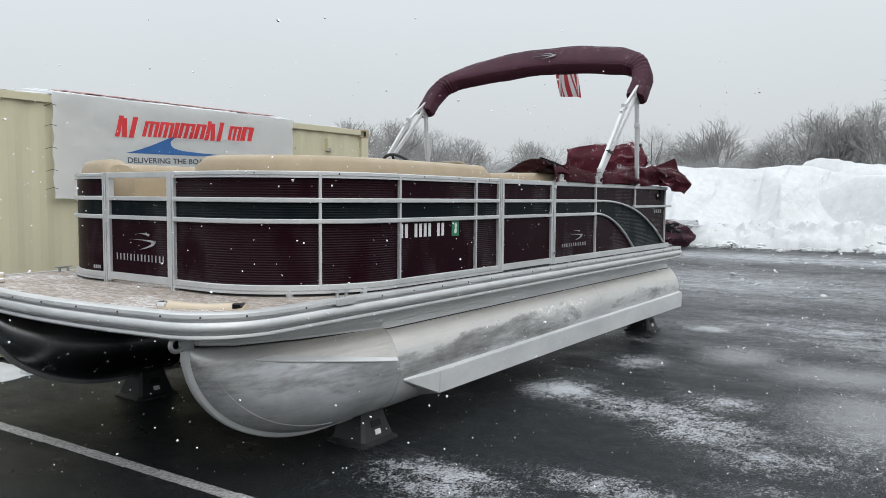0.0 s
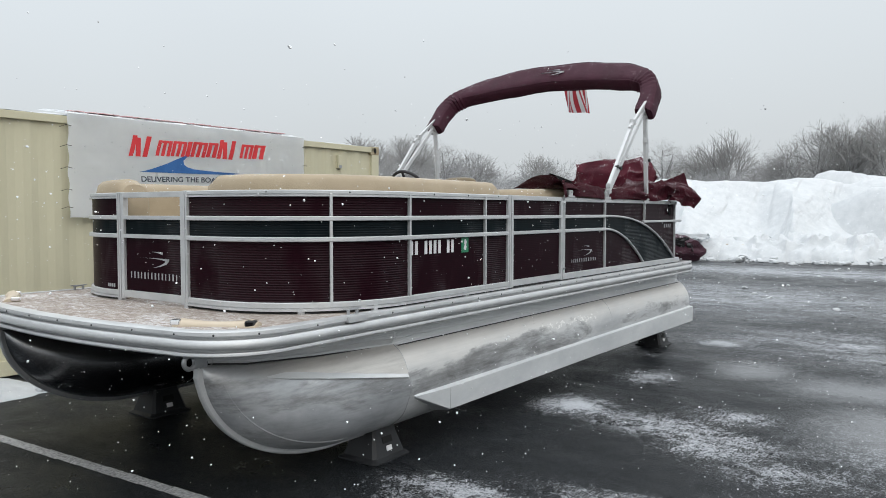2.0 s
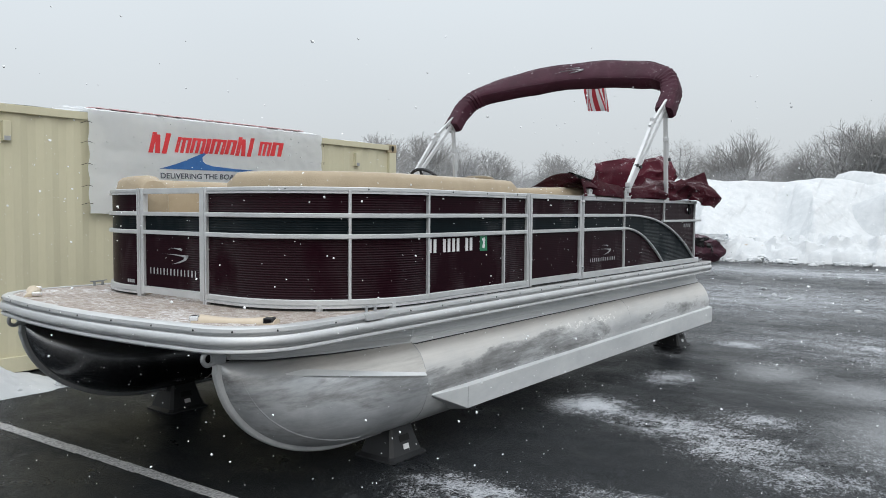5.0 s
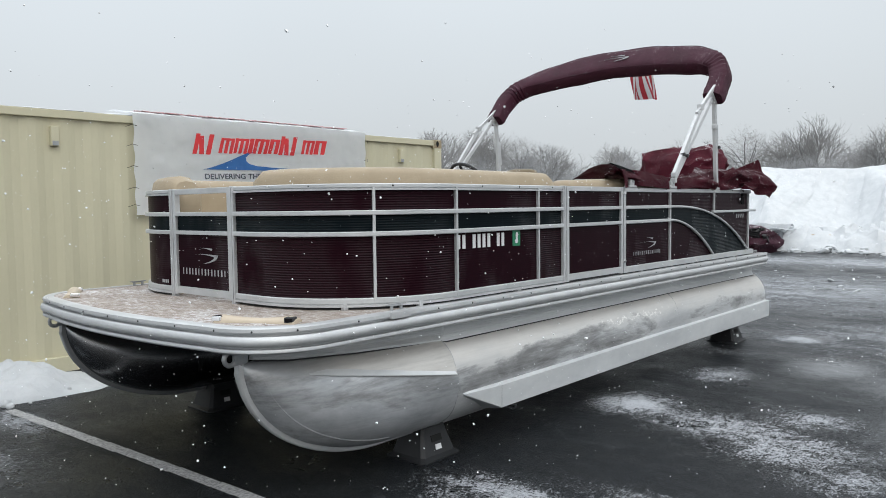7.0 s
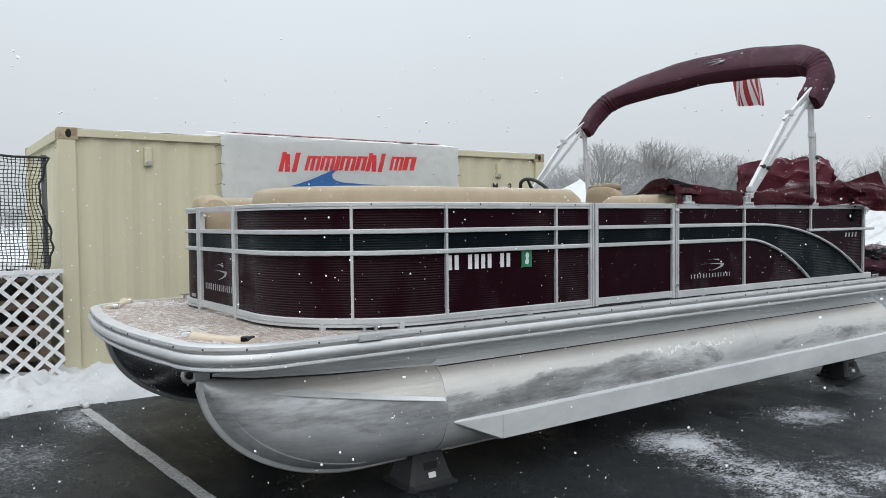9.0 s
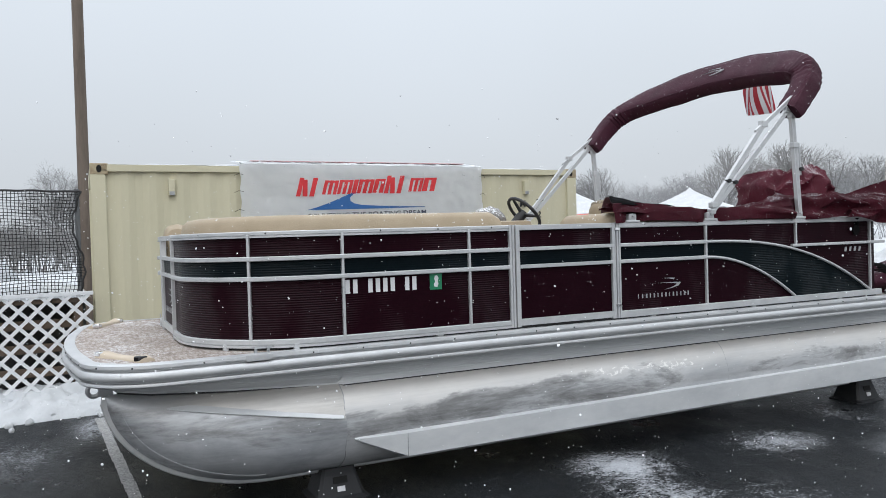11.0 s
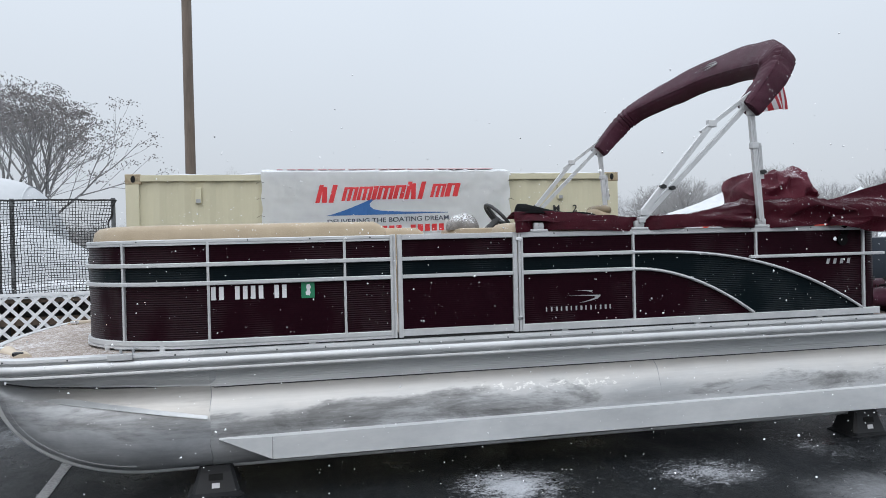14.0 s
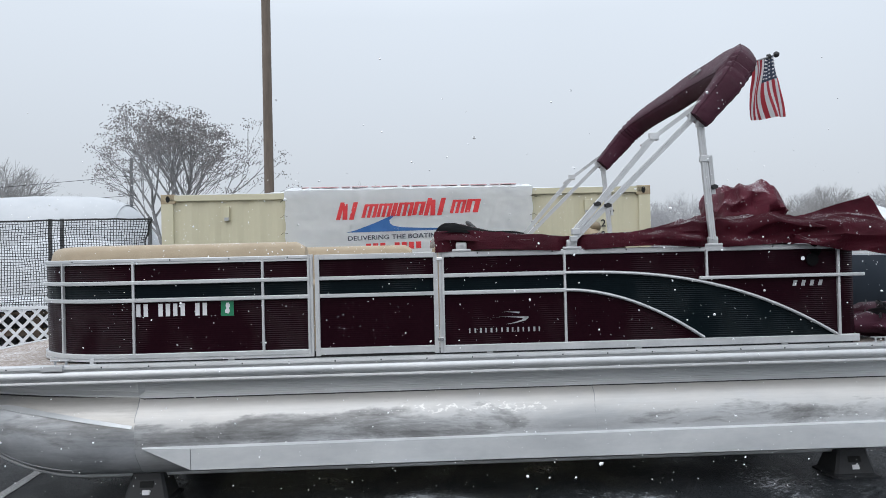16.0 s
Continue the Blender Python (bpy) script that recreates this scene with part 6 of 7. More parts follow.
for i in range(116):
    strand([net_point(i / 115 + 0.0008 * math.sin(j * 1.9 + i), j / 20) for j in range(21)], Vector((0, 1, 0)))
for j in range(34):
    strand([net_point(i / 80, j / 33 + 0.002 * math.sin(i * 1.3 + 2 * j)) for i in range(81)], Vector((0, 0, 1)))
me = bpy.data.meshes.new("netting")
me.from_pydata([tuple(v - Vector((-7.05, 0.5, 1.06))) for v in net_v], [], net_f)
me.materials.append(M_NET)
net_ob = new("netting", me)
net_ob.parent = netting
tagged(net_ob, "fine black net mesh", kind="stuff")
part("edge_rope", tube_bm([net_point(k / 60, 1.0) for k in range(61)], 0.011, 6), M_NET, netting, smooth=True)
part("edge_rope", tube_bm([net_point(1.0, k / 30) + Vector((0.01, 0.008 * math.sin(k * 1.3), 0)) for k in range(31)], 0.010, 6), M_NET, netting, smooth=True)
part("edge_rope", tube_bm([net_point(k / 60, 0.0) + Vector((0.04, 0, -0.03 * abs(math.sin(k * 0.8)))) for k in range(61)], 0.007, 6), M_NET, netting, smooth=True)
for y in (-0.9, 1.18, 1.32, 2.36):
    part("net_post", tube_bm([(-7.09, y, 1.06), (-7.09, y, 2.17)], 0.024, 10), M_SHADE, netting, "dark slim post", smooth=True)

# ---- snow bank along the container ----


def bank(u, v):
    y = -6.0 + 9.5 * u
    x = -6.20 + 0.06 * math.sin(2.1 * y) + 0.05 * rough(y * 3, 1) - (0.86 + 0.02 * y) * v
    end = min(1, 5 * (1 - u) * 1.9)
    rise = math.sin(min(1, v * 1.5) * math.pi / 2) ** 0.6
    lumps = 0.17 + 0.12 * rough(y * 2.2, v * 2.5, 2) + 0.08 * rough(y * 5, v * 6, 5, 2) + 0.02 * rough(y * 14, v * 14, 8, 2) + 0.17 * bell(y, 2.85, 0.30) * bell(v, 0.5, 0.4) + 0.10 * bell(y, 0.9, 0.5)
    return Vector((x, y, -0.01 + max(0.012, lumps) * rise * end))


bm = heightfield(300, 46, bank)
tagged(part("snow_bank", bm, M_SNOW, smooth=True), "lumpy bank of shovelled snow against the container", "snow", kind="stuff")
random.seed(12)
bm = bmesh.new()
for k in range(26):
    x, y, r = random.uniform(-6.35, -5.95), random.uniform(-1.5, 3.4), random.uniform(0.012, 0.05)
    made = bmesh.ops.create_icosphere(bm, subdivisions=2, radius=r)["verts"]
    for v in made:
        v.co = v.co * (1 + 0.3 * rough(v.co.x * 30 + k, v.co.y * 30, v.co.z * 30)) + Vector((x, y, r * 0.6))
tagged(part("snow_lumps", bm, M_SNOW, smooth=True), "loose snow lumps on the asphalt", "snow", kind="stuff")

# ---- utility pole ----
pole = thing("utility_pole", Matrix(), (-14.17, 2.72, -0.05), "weathered brown wooden utility pole", "pole")
part("pole_shaft", tube_bm([(-14.17, 2.72, -0.3), (-14.19, 2.72, 5.0), (-14.22, 2.73, 12.5)], [0.112, 0.100, 0.088], 16), M_POLE, pole, smooth=True)


# ---- snow-covered, shrink-wrapped boats across the lot ----
def wrapped_boat(x, y, turn, length, width, height, seed, label, snow=True, blunt=3.2):
    """A boat under taut wrap: a sagging ridge line, sloping sides and a skirt."""
    m = pose(x, y, 0, 0, 0, turn)
    s = thing("covered_boat", m, (0, 0, -0.06), label, "covered boat", "covered boats")

    def point(u, v):
        t = 2 * u - 1
        k = 2 * v - 1
        taper = (1 - abs(t) ** blunt) ** 0.5 if abs(t) < 1 else 0.0
        top_ = height * (0.62 + 0.38 * (1 - abs(t) ** (blunt - 1))) + (0.12 if snow else 0.03) * math.sin(7 * t + seed) * (1 - abs(t))
        side_ = abs(k)
        if side_ > 0.72:
            q = (side_ - 0.72) / 0.28
            z = 0.50 * top_ * (1 - q) ** 0.8
            yy = (0.96 + 0.04 * q) * width / 2
        else:
            q = side_ / 0.72
            z = top_ * (1 - 0.5 * q ** (1.25 if snow else 2.4))
            yy = q * 0.96 * width / 2
        panel = (0.06 * math.sin(14 * t + seed) * (1 - side_) + 0.05 * rough(t * 4 + seed, k * 3)) * (1.0 if snow else 0.3)
        return Vector((t * length / 2, math.copysign(yy * (0.35 + 0.65 * taper), k), z * (0.3 + 0.7 * taper ** 0.5) + panel * taper - 0.06))
    bm = heightfield(70, 36, point)
    for u in (0.10, 0.93) if length > 6 else ():
        part("tape_seam", tube_bm([point(u, 0.04 + 0.92 * k / 40) + Vector((0, 0, 0.01)) for k in range(41)], 0.010, 6, squash=(1.6, 0.5, (1, 0, 0))), M_WRAP, s, smooth=True)
    part("wrap", bm, M_SNOW if snow else M_WRAP, s, "taut white cover under smooth snow" if snow else "pale shrink wrap with seams", smooth=True)
    return s


def snow_tent(x, y, turn, length, width, height, seed):
    """A covered boat drowned in snow: a level, notched ridge and sides that hang in a hollow sweep."""
    s = thing("covered_boat", pose(x, y, 0, 0, 0, turn), (0, 0, -0.06), "boat under a peaked cover buried in smooth white snow", "covered boat", "covered boats")

    def point(u, v):
        t, k = 2 * u - 1, 2 * v - 1
        along = min(1.0, (1 - abs(t)) / 0.30)
        along = along * along * (3 - 2 * along) * 0.6 + along * 0.4
        ridge = height * along ** 0.75 * (1 + 0.05 * math.sin(4.2 * t + seed) + 0.035 * (((t * 3.1 + seed) % 1.0) - 0.5))
        hang = (1 - max(0.0, abs(k) - 0.2) / 0.8) ** (0.95 + 0.25 * math.sin(2.5 * t + seed)) - 0.10 * min(abs(k), 0.2)
        rib = 0.09 * math.sin(9 * t + seed) * math.sin(math.pi * abs(k)) * along
        drift = 0.10 * rough(t * 3 + seed, k * 2.5) * min(1, 3 * (1 - abs(k))) * along
        bend = 0.25 * math.sin(2 * t + seed)
        return Vector((t * length / 2, k * width / 2 * (0.75 + 0.25 * along) + bend, max(0.26, 0.32 + (ridge - 0.32) * hang + rib + drift)))
    part("snow_laden_cover", heightfield(90, 50, point), M_SNOW, s, smooth=True)
    skirt = bmesh.new()
    for side_ in (-1, 1):
        tube(skirt, [(length * (0.08 * k - 0.36), side_ * width * 0.494, 0.28 + 0.03 * math.sin(k * 1.7 + seed)) for k in range(10)], 0.07, 7, squash=(1.6, 0.7, (0, 0, 1)))
    part("dark_hull", box(-0.40 * length, 0.40 * length, -0.42 * width, 0.42 * width, -0.06, 0.6, 0.2), M_SHADE, s, "dark hull under the cover", smooth=True)
    part("cover_hem", skirt, M_WRAP, s, "rolled grey hem of the cover", smooth=True)


for k, (x, y, turn, ln, wd, ht) in enumerate(((-0.9, 35.4, 74, 10.0, 9.8, 2.45), (1.8, 37.6, 68, 10.0, 9.8, 2.35), (6.0, 39.0, 62, 10, 9, 2.5),
                                             (-3.8, 39.0, 80, 10, 6.5, 3.1))):
    snow_tent(x, y, turn, ln, wd, ht, k * 1.7)


def between(u, v):
    """A long mound over a row of covered boats: a level top, sharp spurs and hollow scoops between them down to the lot."""
    x = -12.4 + 11.6 * u
    q = min(1.0, v / 0.62)
    part_ = (0.29 * x - 0.42 * (1 - q) + 0.10 * rough(x * 0.35, 1.0, 3)) % 1.0
    spur = max(0.0, 1 - abs(part_ - 0.30) / (0.30 if part_ < 0.30 else 0.70))
    top_ = 2.74 + 0.12 * spur + 0.05 * math.sin(2.3 * x) + 0.06 * rough(x * 0.6, 3.3) - 6.0 * max(0.0, u - 0.93)
    front = 25.0 + 0.50 * (x + 12)
    z = 0.30 + (top_ - 0.30) * q ** (0.62 + 1.5 * (1 - spur) ** 1.3) if v < 0.62 else top_ + 0.05 * rough(x * 0.7, v * 3)
    z += 0.05 * rough(x * 0.5, v * 1.6, 6) * q + 0.008 * rough(x * 3.0, v * 9, 2)
    return Vector((x + 0.25 * rough(x, v * 2, 8), front + 8.0 * v, z * min(1.0, 0.15 + 9 * u)))


tagged(part("snow_drift", heightfield(260, 70, between), M_SNOW, smooth=True), "deep smooth mound of snow over a row of covered boats", "snow", kind="stuff")


def plough(u, v):
    x = -16 + 30 * u
    y0 = 24.4 + 0.28 * (x + 6) + 0.5 * math.sin(0.7 * x)
    h = (0.62 + 0.22 * rough(x * 0.5, v) + 0.22 * rough(x * 1.7, v * 4, 3) + 0.13 * rough(x * 4.2, v * 6, 6) + 0.09 * rough(x * 9, v * 12, 9)) * math.sin(math.pi * min(1, v * 1.05)) ** 0.7
    return Vector((x, y0 + 2.4 * v + 0.3 * rough(x, v), max(-0.02, h + 0.1 * v)))


bm = heightfield(320, 30, plough)
tagged(part("ploughed_snow", bm, M_SNOW, smooth=True), "rough ridge of ploughed snow along the edge of the lot", "snow", kind="stuff")
random.seed(21)
bm = bmesh.new()
for k in range(936):
    if k < 900:
        x = random.uniform(-12, 4)
        y, r = 24.0 + 0.28 * (x + 6) + 0.5 * math.sin(0.7 * x) + random.gauss(0.8, 0.6), 0.02 + 0.09 * random.random() ** 2
    else:
        x, y, r = random.uniform(-6, 2), random.uniform(13, 23), random.uniform(0.01, 0.04)
    made = bmesh.ops.create_icosphere(bm, subdivisions=2, radius=r)["verts"]
    for v in made:
        v.co = Vector((v.co.x * 1.3, v.co.y, v.co.z * 0.8)) * (1 + 0.6 * rough(v.co.x / r * 0.9 + k, v.co.y / r * 0.9, v.co.z / r * 0.9)) + Vector((x, y, r * 0.35 + max(0.0, 0.34 * (y - 24.3 - 0.28 * (x + 6) - 0.5 * math.sin(0.7 * x)))))
tagged(part("snow_chunks", bm, M_SNOW, smooth=True), "broken snow chunks scattered on the wet lot", "snow", kind="stuff")
hull = thing("buried_trailer", pose(-6.0, 25.7, 0, 0, 0, 20), (0, 0, 0), "tan boat hull and trailer half buried in snow", "trailer")
part("trailer_hull", box(-0.30, 0.35, -0.3, 0.5, 0.12, 0.52, 0.12), M_HOUSING, hull, smooth=True)
part("trailer_frame", box(-0.5, 0.6, -0.45, -0.38, 0.05, 0.16, 0.02), M_BLACK, hull)

den = thing("snowed_in_boat", pose(-7.1, 24.7, 0, 0, 0, 8), (0, 0, 0), "dark boat hull under a ledge of snow with a white fender", "boat")
part("hull_side", box(-0.95, 0.30, -0.35, 0.6, 0.06, 0.60, 0.10), M_HULL, den, smooth=True)
bm = heightfield(36, 18, lambda u, v: Vector((-1.15 + 1.7 * u, -0.55 + 1.5 * v, 0.60 + (0.20 + 0.10 * rough(u * 4, v * 3)) * math.sin(math.pi * min(1, 0.06 + v * 0.8)) ** 0.5)))
bmesh.ops.solidify(bm, geom=bm.faces[:], thickness=0.05)
part("snow_ledge", bm, M_SNOW, den, smooth=True)
bm = bmesh.new()
bmesh.ops.create_uvsphere(bm, u_segments=20, v_segments=14, radius=0.25)
for v in bm.verts:
    v.co = Vector((v.co.x * 1.1 - 0.55, v.co.y - 0.42, v.co.z + 0.34))
part("fender", bm, M_CLOTH, den, "round white fender", smooth=True)

# beyond the net: wrapped boats; beyond the stern: a dark hull
wrapped_boat(-14.2, -4.4, 88, 9.8, 3.2, 3.12, 0.6, "boat in pale shrink wrap behind the netting", False, 14.0)
wrapped_boat(-11.4, -0.4, 92, 4.6, 2.4, 2.15, 2.2, "low boat under white wrap behind the netting", False)
wrapped_boat(-20.0, -8.5, 70, 8.0, 3.4, 3.4, 4.2, "boat in pale shrink wrap at the back of the lot", False)
shell = thing("parked_boat", pose(-7.6, 11.9, 0, 0, 0, 55), (0, 0, 0), "dark blue-grey boat hull parked beyond the stern", "boat")
bm = heightfield(40, 16, lambda u, v: Vector(((u - 0.5) * 5.0, 0.95 * math.sin((v - 0.5) * math.pi) * (1 - abs(2 * u - 1) ** 3) ** 0.5, 1.5 - 1.0 * math.cos((v - 0.5) * math.pi) * (1 - 0.5 * abs(2 * u - 1) ** 3))))
part("hull", bm, M_HULL, shell, smooth=True)
part("deck_lid", box(-2.2, 2.2, -0.75, 0.75, 1.42, 1.50, 0.03), M_HULL, shell)
for x in (-1.2, 1.2):
    part("block", box(x - 0.15, x + 0.15, -0.3, 0.3, 0.0, 0.62, 0.01), M_WOOD, shell)

# white canopies and a red one far behind


def canopy(x, y, turn, w, d, eave, peak, material, label):
    s = thing("canopy_tent", pose(x, y, 0, 0, 0, turn), (0, 0, -0.06), label, "tent", "canopy tents")
    bm = heightfield(32, 24, lambda u, v: Vector(((u - 0.5) * w, (v - 0.5) * d, eave + (peak - eave) * (1 - max(abs(2 * u - 1), abs(2 * v - 1)) ** 0.75) + 0.03 * rough(u * 5, v * 5))))
    part("tent_roof", bm, material, s, smooth=True)
    part("valance", sweep_bm([(-w / 2, -d / 2), (w / 2, -d / 2), (w / 2, d / 2), (-w / 2, d / 2), (-w / 2, -d / 2)], [(0, eave - 0.8), (0.01, eave - 0.8), (0.01, eave), (0, eave)]), material, s)
    for sx in (-1, 1):
        for sy in (-1, 1):
            part("tent_leg", tube_bm([(sx * w * 0.48, sy * d * 0.48, -0.06), (sx * w * 0.48, sy * d * 0.48, eave)], 0.04, 8), M_STEEL, s)


canopy(-33.5, 28.6, 40, 6.4, 5.0, 2.55, 4.05, M_SNOW, "white canopy tent loaded with snow")
canopy(-27.0, 31.2, 40, 5.5, 4.5, 2.4, 3.7, M_SNOW, "white canopy tent loaded with snow")
canopy(-28.2, 27.6, 38, 5.8, 3.0, 2.35, 2.75, M_REDTARP, "low red canopy beside the white tents")
canopy(-22.4, 22.0, 35, 2.4, 2.2, 1.9, 2.75, M_SNOW, "small white canopy tent beyond the stern")

# ---- trees ----


class Sticks:
    """Collects tapered three-sided sticks."""

    def __init__(self):
        self.v, self.f = [], []

    def add(self, p, q, r0, r1, flat=False):
        d = (q - p)
        if d.length < 1e-5:
            return
        d.normalize()
        if flat:
            w = d.cross(Vector((-0.5 + 0.3 * math.sin(37 * p.x), 0.8, 0.2 * math.sin(53 * p.y)))).normalized()
            k = len(self.v)
            self.v += [tuple(p - w * r0), tuple(p + w * r0), tuple(q + w * r1), tuple(q - w * r1)]
            self.f.append((k, k + 1, k + 2, k + 3))
            return
        u = d.cross(Vector((0.31, 0.17, 0.93)))
        u.normalize()
        w = d.cross(u)
        k = len(self.v)
        for c, r in ((p, r0), (q, r1)):
            for t in (0.0, 2.094, 4.189):
                self.v.append(tuple(c + r * (math.cos(t) * u + math.sin(t) * w)))
        self.f += [(k, k + 1, k + 4, k + 3), (k + 1, k + 2, k + 5, k + 4), (k + 2, k, k + 3, k + 5)]

    def mesh(self, name, material):
        me = bpy.data.meshes.new(name)
        me.from_pydata(self.v, [], self.f)
        me.materials.append(material)
        return me


def grow(rng, sticks, twigs, p, d, length, r, level, kids, wide, lift, tips):
    """A limb that bends, thins and forks; the lower forks lean out further and reach longer."""
    levels = len(kids)
    steps = 4 if level < 2 else 3
    out = twigs if level >= 2 else sticks
    pts, ways = [p], []
    for k in range(steps):
        d = (d + Vector((rng.gauss(0, 0.075), rng.gauss(0, 0.075), rng.gauss(0, 0.05) + lift * 0.14 * (level > 0)))).normalized()
        q = pts[-1] + d * length / steps
        out.add(pts[-1], q, r * (1 - 0.15 * k), r * (1 - 0.15 * (k + 1)), level >= 2)
        pts.append(q)
        ways.append(d)
    if level >= levels:
        tips.append(pts[-1])
        return
    n = kids[level]
    for k in range(n):
        at = min(0.98, (0.36 if level == 0 else 0.24) + (0.64 if level == 0 else 0.70) * (k + rng.random()) / n)
        i = min(int(at * steps), steps - 1)
        base = pts[i].lerp(pts[i + 1], at * steps - i)
        side_ = ways[i].orthogonal().normalized()
        side_.rotate(Matrix.Rotation(2.4 * k + rng.uniform(-0.5, 0.5), 3, ways[i]))
        lean_ = ((1.05 - 0.55 * at) if level == 0 else 0.80 * (1.15 - 0.6 * at)) * wide + rng.uniform(-0.12, 0.12)
        nd = (ways[i] * math.cos(lean_) + side_ * math.sin(lean_) + Vector((0, 0, lift * 0.12))).normalized()
        grow(rng, sticks, twigs, base, nd, length * (1.25 - 0.62 * at) * rng.uniform(0.72, 1.0) * (0.86 if level == 0 else 0.80), r * 0.46, level + 1, kids, wide, lift, tips)


def tree_meshes(seed, height, kids=(7, 5, 5, 4), wide=1.0, lift=0.6, stems=1, girth=0.018):
    rng = random.Random(seed)
    sticks, twigs, tips = Sticks(), Sticks(), []
    for k in range(stems):
        t = 2 * math.pi * k / stems
        tilt = 0.0 if k == 0 else rng.uniform(0.12, 0.34)
        d = Vector((tilt * math.cos(t), tilt * math.sin(t), 1)).normalized() if stems > 1 else Vector((rng.gauss(0, 0.04), rng.gauss(0, 0.04), 1))
        grow(rng, sticks, twigs, Vector((0.3 * math.cos(t) * (stems > 1), 0.3 * math.sin(t) * (stems > 1), 0)), d, height * 0.50, height * girth, 0, kids, wide, lift, tips)
    return sticks, twigs, tips


def tree_thing(x, y, sticks_me, twigs_me, scale, turn, label, leaves_me=None):
    t = new("bare_tree")
    t.empty_display_size = 0.2
    t.matrix_world = pose(x, y, -0.1, 0, 0, turn) @ Matrix.Scale(scale, 4)
    tagged(t, label, "tree", "bare trees")
    for nm, me in (("trunk", sticks_me), ("crown", twigs_me), ("leaves", leaves_me)):
        if me:
            o = new(nm, me)
            o.parent = t
    return t


variants = []
for seed, wd, li in ((3, 0.95, 0.38), (8, 1.08, 0.28), (15, 0.88, 0.45), (27, 1.02, 0.32)):
    a_, b_, _ = tree_meshes(seed, 10, (10, 7, 6, 4), wd, li)
    variants.append((a_.mesh("trunk", M_BARK), b_.mesh("crown", M_TWIG_NEAR), a_, b_))
GREY = "bare deciduous tree with haze-paled grey twigs, lightly dusted with snow"
for k, (x, y, hgt) in enumerate(((-66.5, 87.6, 14), (-33.2, 104.9, 13), (-26.0, 106.9, 13.5), (-29.5, 107, 11.5), (-59, 93, 11.5), (-50, 98, 11), (-42, 101, 11), (-13.0, 76, 8.5), (-11.4, 74, 10), (-9.6, 75, 10.6), (-8.0, 73, 10.6),
                               (-6.3, 76, 10.4), (-4.4, 74, 11), (-2.6, 72, 10.2), (-0.5, 75, 11), (-65.8, 88.7, 13), (-67.8, 59.9, 10), (-71.0, 58.0, 7.5), (-74.8, 51.5, 9), (-79, 50, 8), (-74.3, -32.6, 13.5), (-79, -34, 12), (-72, -36, 12), (-77.5, -25.8, 9.5), (-66.1, 46.6, 8.5), (-83.1, 3.1, 11), (-70, -24, 7),
                               (-84, 4.5, 9), (-60, 70, 12), (-56, 84, 12))):
    me = variants[k % 4]
    tree_thing(x, y, me[0], me[1], hgt / 9.3, k * 77, GREY)
# a tall tree whose limbs reach in from beyond the lot
tree_thing(3.4, 46, variants[1][0], variants[1][1], 1.65, 40, "large bare tree reaching over the lot")

# the multi-stemmed tree that keeps its withered leaves
a_, b_, tips = tree_meshes(41, 15, (8, 5, 4), 0.80, 0.34, 3, 0.014)
rng = random.Random(5)
lv, lf = [], []
for tip in tips:
    if tip.z < 3:
        continue
    for k in range(28):
        c = tip + Vector((rng.gauss(0, 0.30), rng.gauss(0, 0.30), rng.gauss(0, 0.13)))
        e1 = Vector((rng.gauss(0, 1), rng.gauss(0, 1), rng.gauss(0, 1))).normalized() * rng.uniform(0.035, 0.085)
        e2 = e1.orthogonal().normalized() * rng.uniform(0.03, 0.06)
        i = len(lv)
        lv += [tuple(c - e1), tuple(c + e2), tuple(c + e1), tuple(c - e2)]
        lf.append((i, i + 1, i + 2, i + 3))
M_LEAF = plain("withered_leaves_with_snow", (0.085, 0.073, 0.066), (0.29, 0.28, 0.28), 3.0, (0.8, 0.95), 0, 0.0)
leaf_me = bpy.data.meshes.new("leaves")
leaf_me.from_pydata(lv, [], lf)
leaf_me.materials.append(M_LEAF)
tree_thing(-57.7, -11.0, a_.mesh("trunk", M_BARK), b_.mesh("crown", M_BARK), 1.12, 20, "multi-stemmed tree with withered leaves and snow", leaf_me)
post = thing("far_post", Matrix(), (-64.1, -16.7, -0.06), "dark leaning post beside the tree", "post")
part("post_shaft", tube_bm([(-64.1, -16.7, -0.1), (-63.8, -16.4, 10.6)], 0.15, 8), M_SHADE, post)
wires = thing("power_lines", Matrix(), (-70, -30, -0.06), "thin dark power lines on a far pole", "power line")
part("line_pole", tube_bm([(-70, -30, -0.06), (-70, -30, 8)], 0.14, 8), M_WOOD, wires)
for dz in (0.0, -1.2, -1.8):
    part("wire", tube_bm([(-70 + 5 * k, -60 + 10 * k, 6.9 + dz + 0.02 * (k - 3) ** 2) for k in range(6)], 0.016, 5), M_NET, wires)

# far woods as one mass of bare trees over thick brush
allv, allf, off = [], [], 0
rng = random.Random(9)
flat_trees = []
for seed, wd, li in ((60, 1.0, 0.2), (61, 1.15, 0.15), (62, 0.95, 0.25), (63, 1.2, 0.1), (64, 1.05, 0.2)):
    s_, t_, _ = tree_meshes(seed, 10, (8, 6, 5, 3), wd, li)
    flat_trees.append([(np.array(w.v), [list(f) for f in w.f]) for w in (s_, t_)])
flat_bush = []
for seed in (70, 71, 72):
    s_, t_, _ = tree_meshes(seed, 10, (5, 5, 4), 1.05, 0.3, 3, 0.011)
    flat_bush.append([(np.array(w.v), [list(f) for f in w.f]) for w in (s_, t_)])


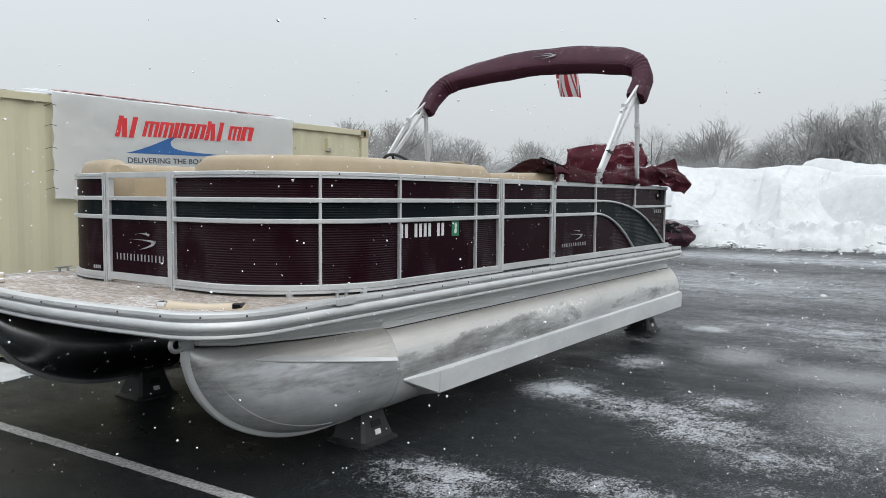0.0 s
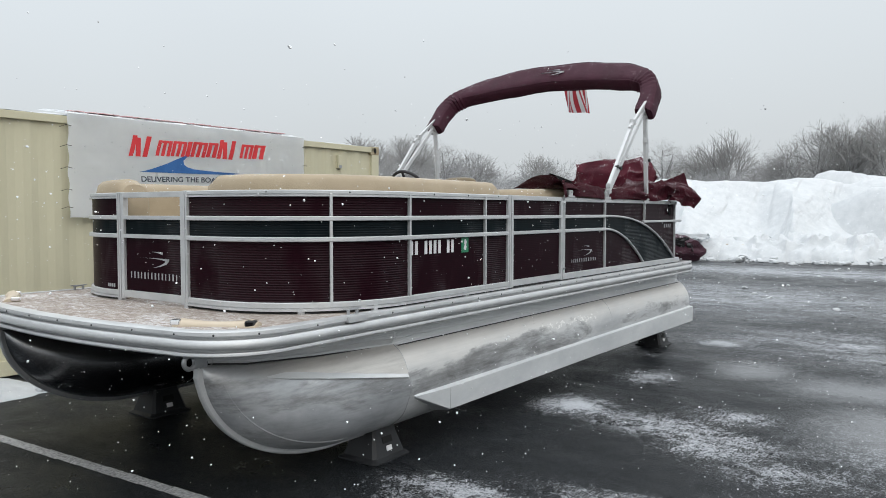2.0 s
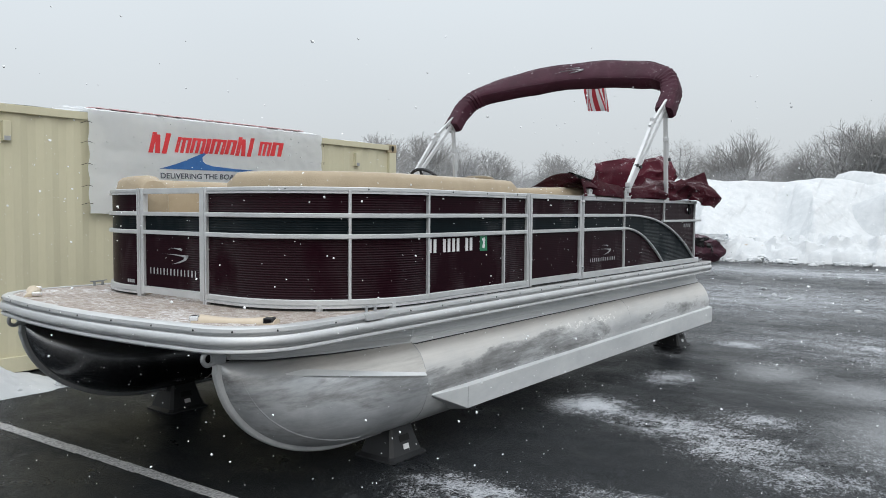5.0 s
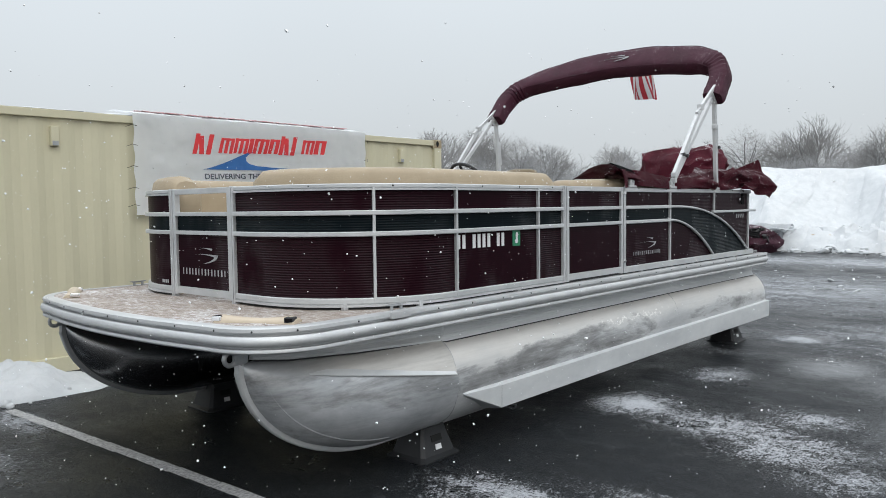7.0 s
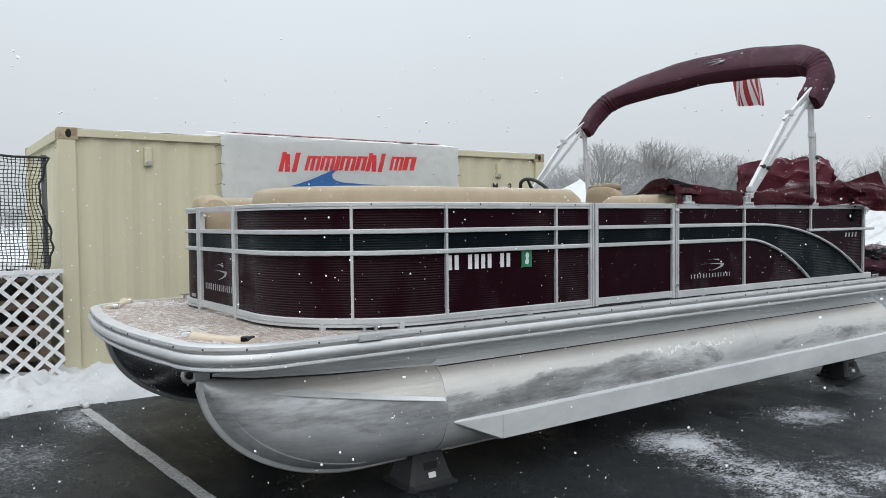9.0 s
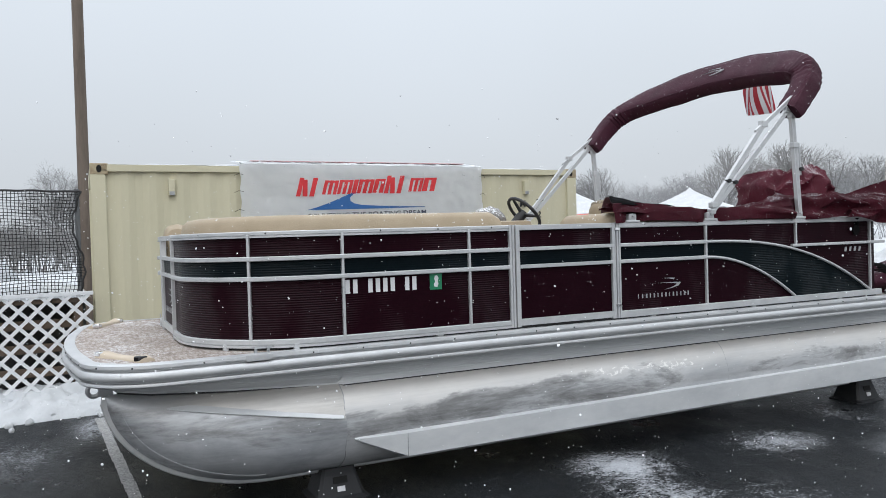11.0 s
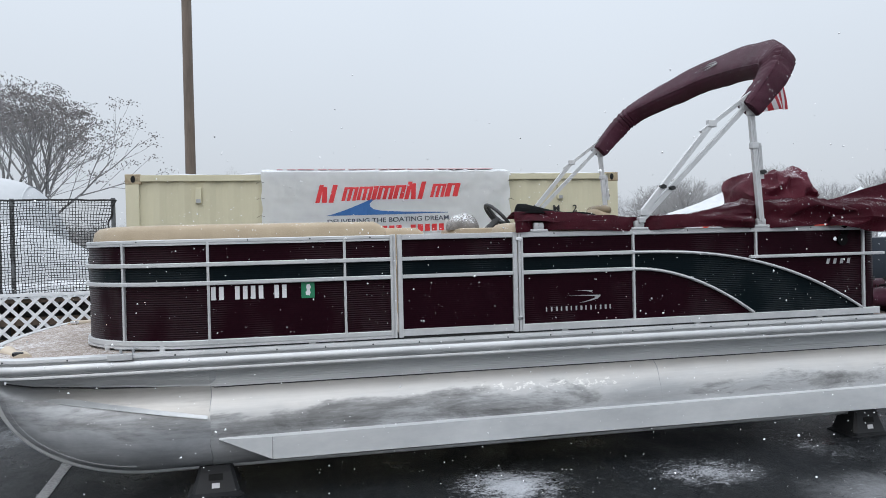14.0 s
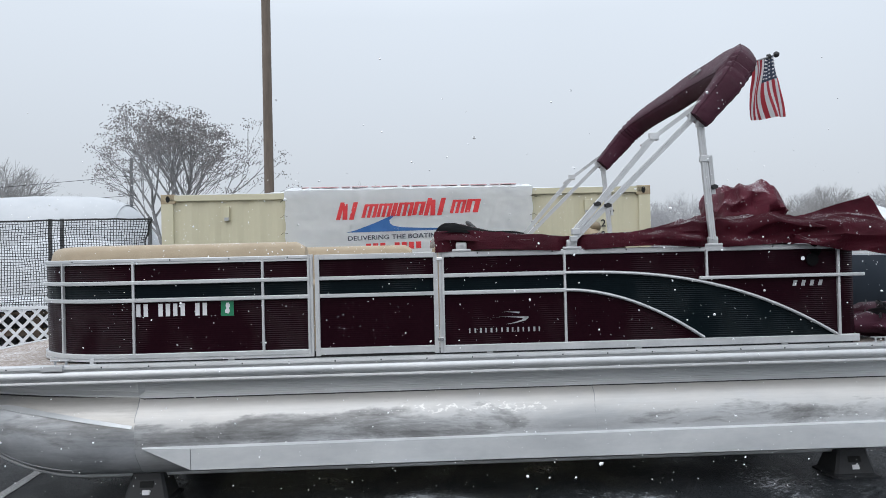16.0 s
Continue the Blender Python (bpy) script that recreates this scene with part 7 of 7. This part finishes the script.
def plant(model, x, y, sc, turn):
    global off
    c, s = math.cos(turn) * sc, math.sin(turn) * sc
    for vs, fs in model:
        if len(vs):
            allv.append(np.column_stack((vs[:, 0] * c - vs[:, 1] * s + x, vs[:, 0] * s + vs[:, 1] * c + y, vs[:, 2] * sc - 0.1)))
            allf.append(np.array(fs) + off)
            off += len(vs)


for k in range(135):
    ang, dist = radians(rng.uniform(-4, 76)), rng.uniform(98, 150)
    plant(flat_trees[k % 5], -dist * math.sin(ang), dist * math.cos(ang), rng.uniform(0.80, 1.15) * dist / 110, rng.uniform(0, 6.28))
for k in range(330):
    far_left = k >= 285
    ang, dist = radians(rng.uniform(76, 122) if far_left else rng.uniform(-6, 76)), rng.uniform(90, 140)
    plant(flat_bush[k % 3], -dist * math.sin(ang), dist * math.cos(ang), rng.uniform(0.36, 0.62) * dist / 110, rng.uniform(0, 6.28))
me = bpy.data.meshes.new("far_woods")
me.from_pydata(np.concatenate(allv).tolist(), [], np.concatenate(allf).tolist())
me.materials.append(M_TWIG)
tagged(new("far_woods", me), "bare woods on the horizon with mist painted into their grey", "woods", kind="stuff")

# a dark hedge behind the netting
allv, allf, off = [], [], 0
for k in range(60):
    plant(flat_bush[k % 3], rng.uniform(-62, -55), rng.uniform(-12, 4), rng.uniform(0.30, 0.52), rng.uniform(0, 6.28))
me = bpy.data.meshes.new("hedge")
me.from_pydata(np.concatenate(allv).tolist(), [], np.concatenate(allf).tolist())
me.materials.append(M_TWIG_NEAR)
tagged(new("hedge", me), "thick brown-grey leafless hedge beyond the covered boats", "hedge", kind="stuff")

# ---- falling flakes ----
rng = random.Random(77)
fv, ff = [], []
ball = bmesh.new()
bmesh.ops.create_icosphere(ball, subdivisions=1, radius=1.0)
ball_v, ball_f = [v.co.copy() for v in ball.verts], [[v.index for v in f.verts] for f in ball.faces]
ball.free()
for k in range(7200):
    p = Vector((rng.uniform(-6.0, 3.0), rng.uniform(-0.5, 9.5), rng.uniform(0.05, 2.1)))
    eye_gap = min((p - Vector((q * 2.4, q * 5.3, 1.5))).length for q in (0, 0.2, 0.4, 0.6, 0.8, 1.0))
    if eye_gap < 1.7:
        continue
    r = rng.uniform(0.0013, 0.0030) if k % 7 else rng.uniform(0.0030, 0.0056)
    i = len(fv)
    for d in ball_v:
        fv.append(tuple(p + d * r * rng.uniform(0.55, 1.35)))
    ff += [tuple(i + q for q in f) for f in ball_f]
me = bpy.data.meshes.new("snowflakes")
me.from_pydata(fv, [], ff)
me.materials.append(plain("fresh_flake", (0.86, 0.88, 0.90), (0.90, 0.91, 0.92), 5, (0.7, 0.9), 0, 0.0))
tagged(new("snowflakes", me), "white snowflakes falling through the air", "snowflakes", kind="stuff")
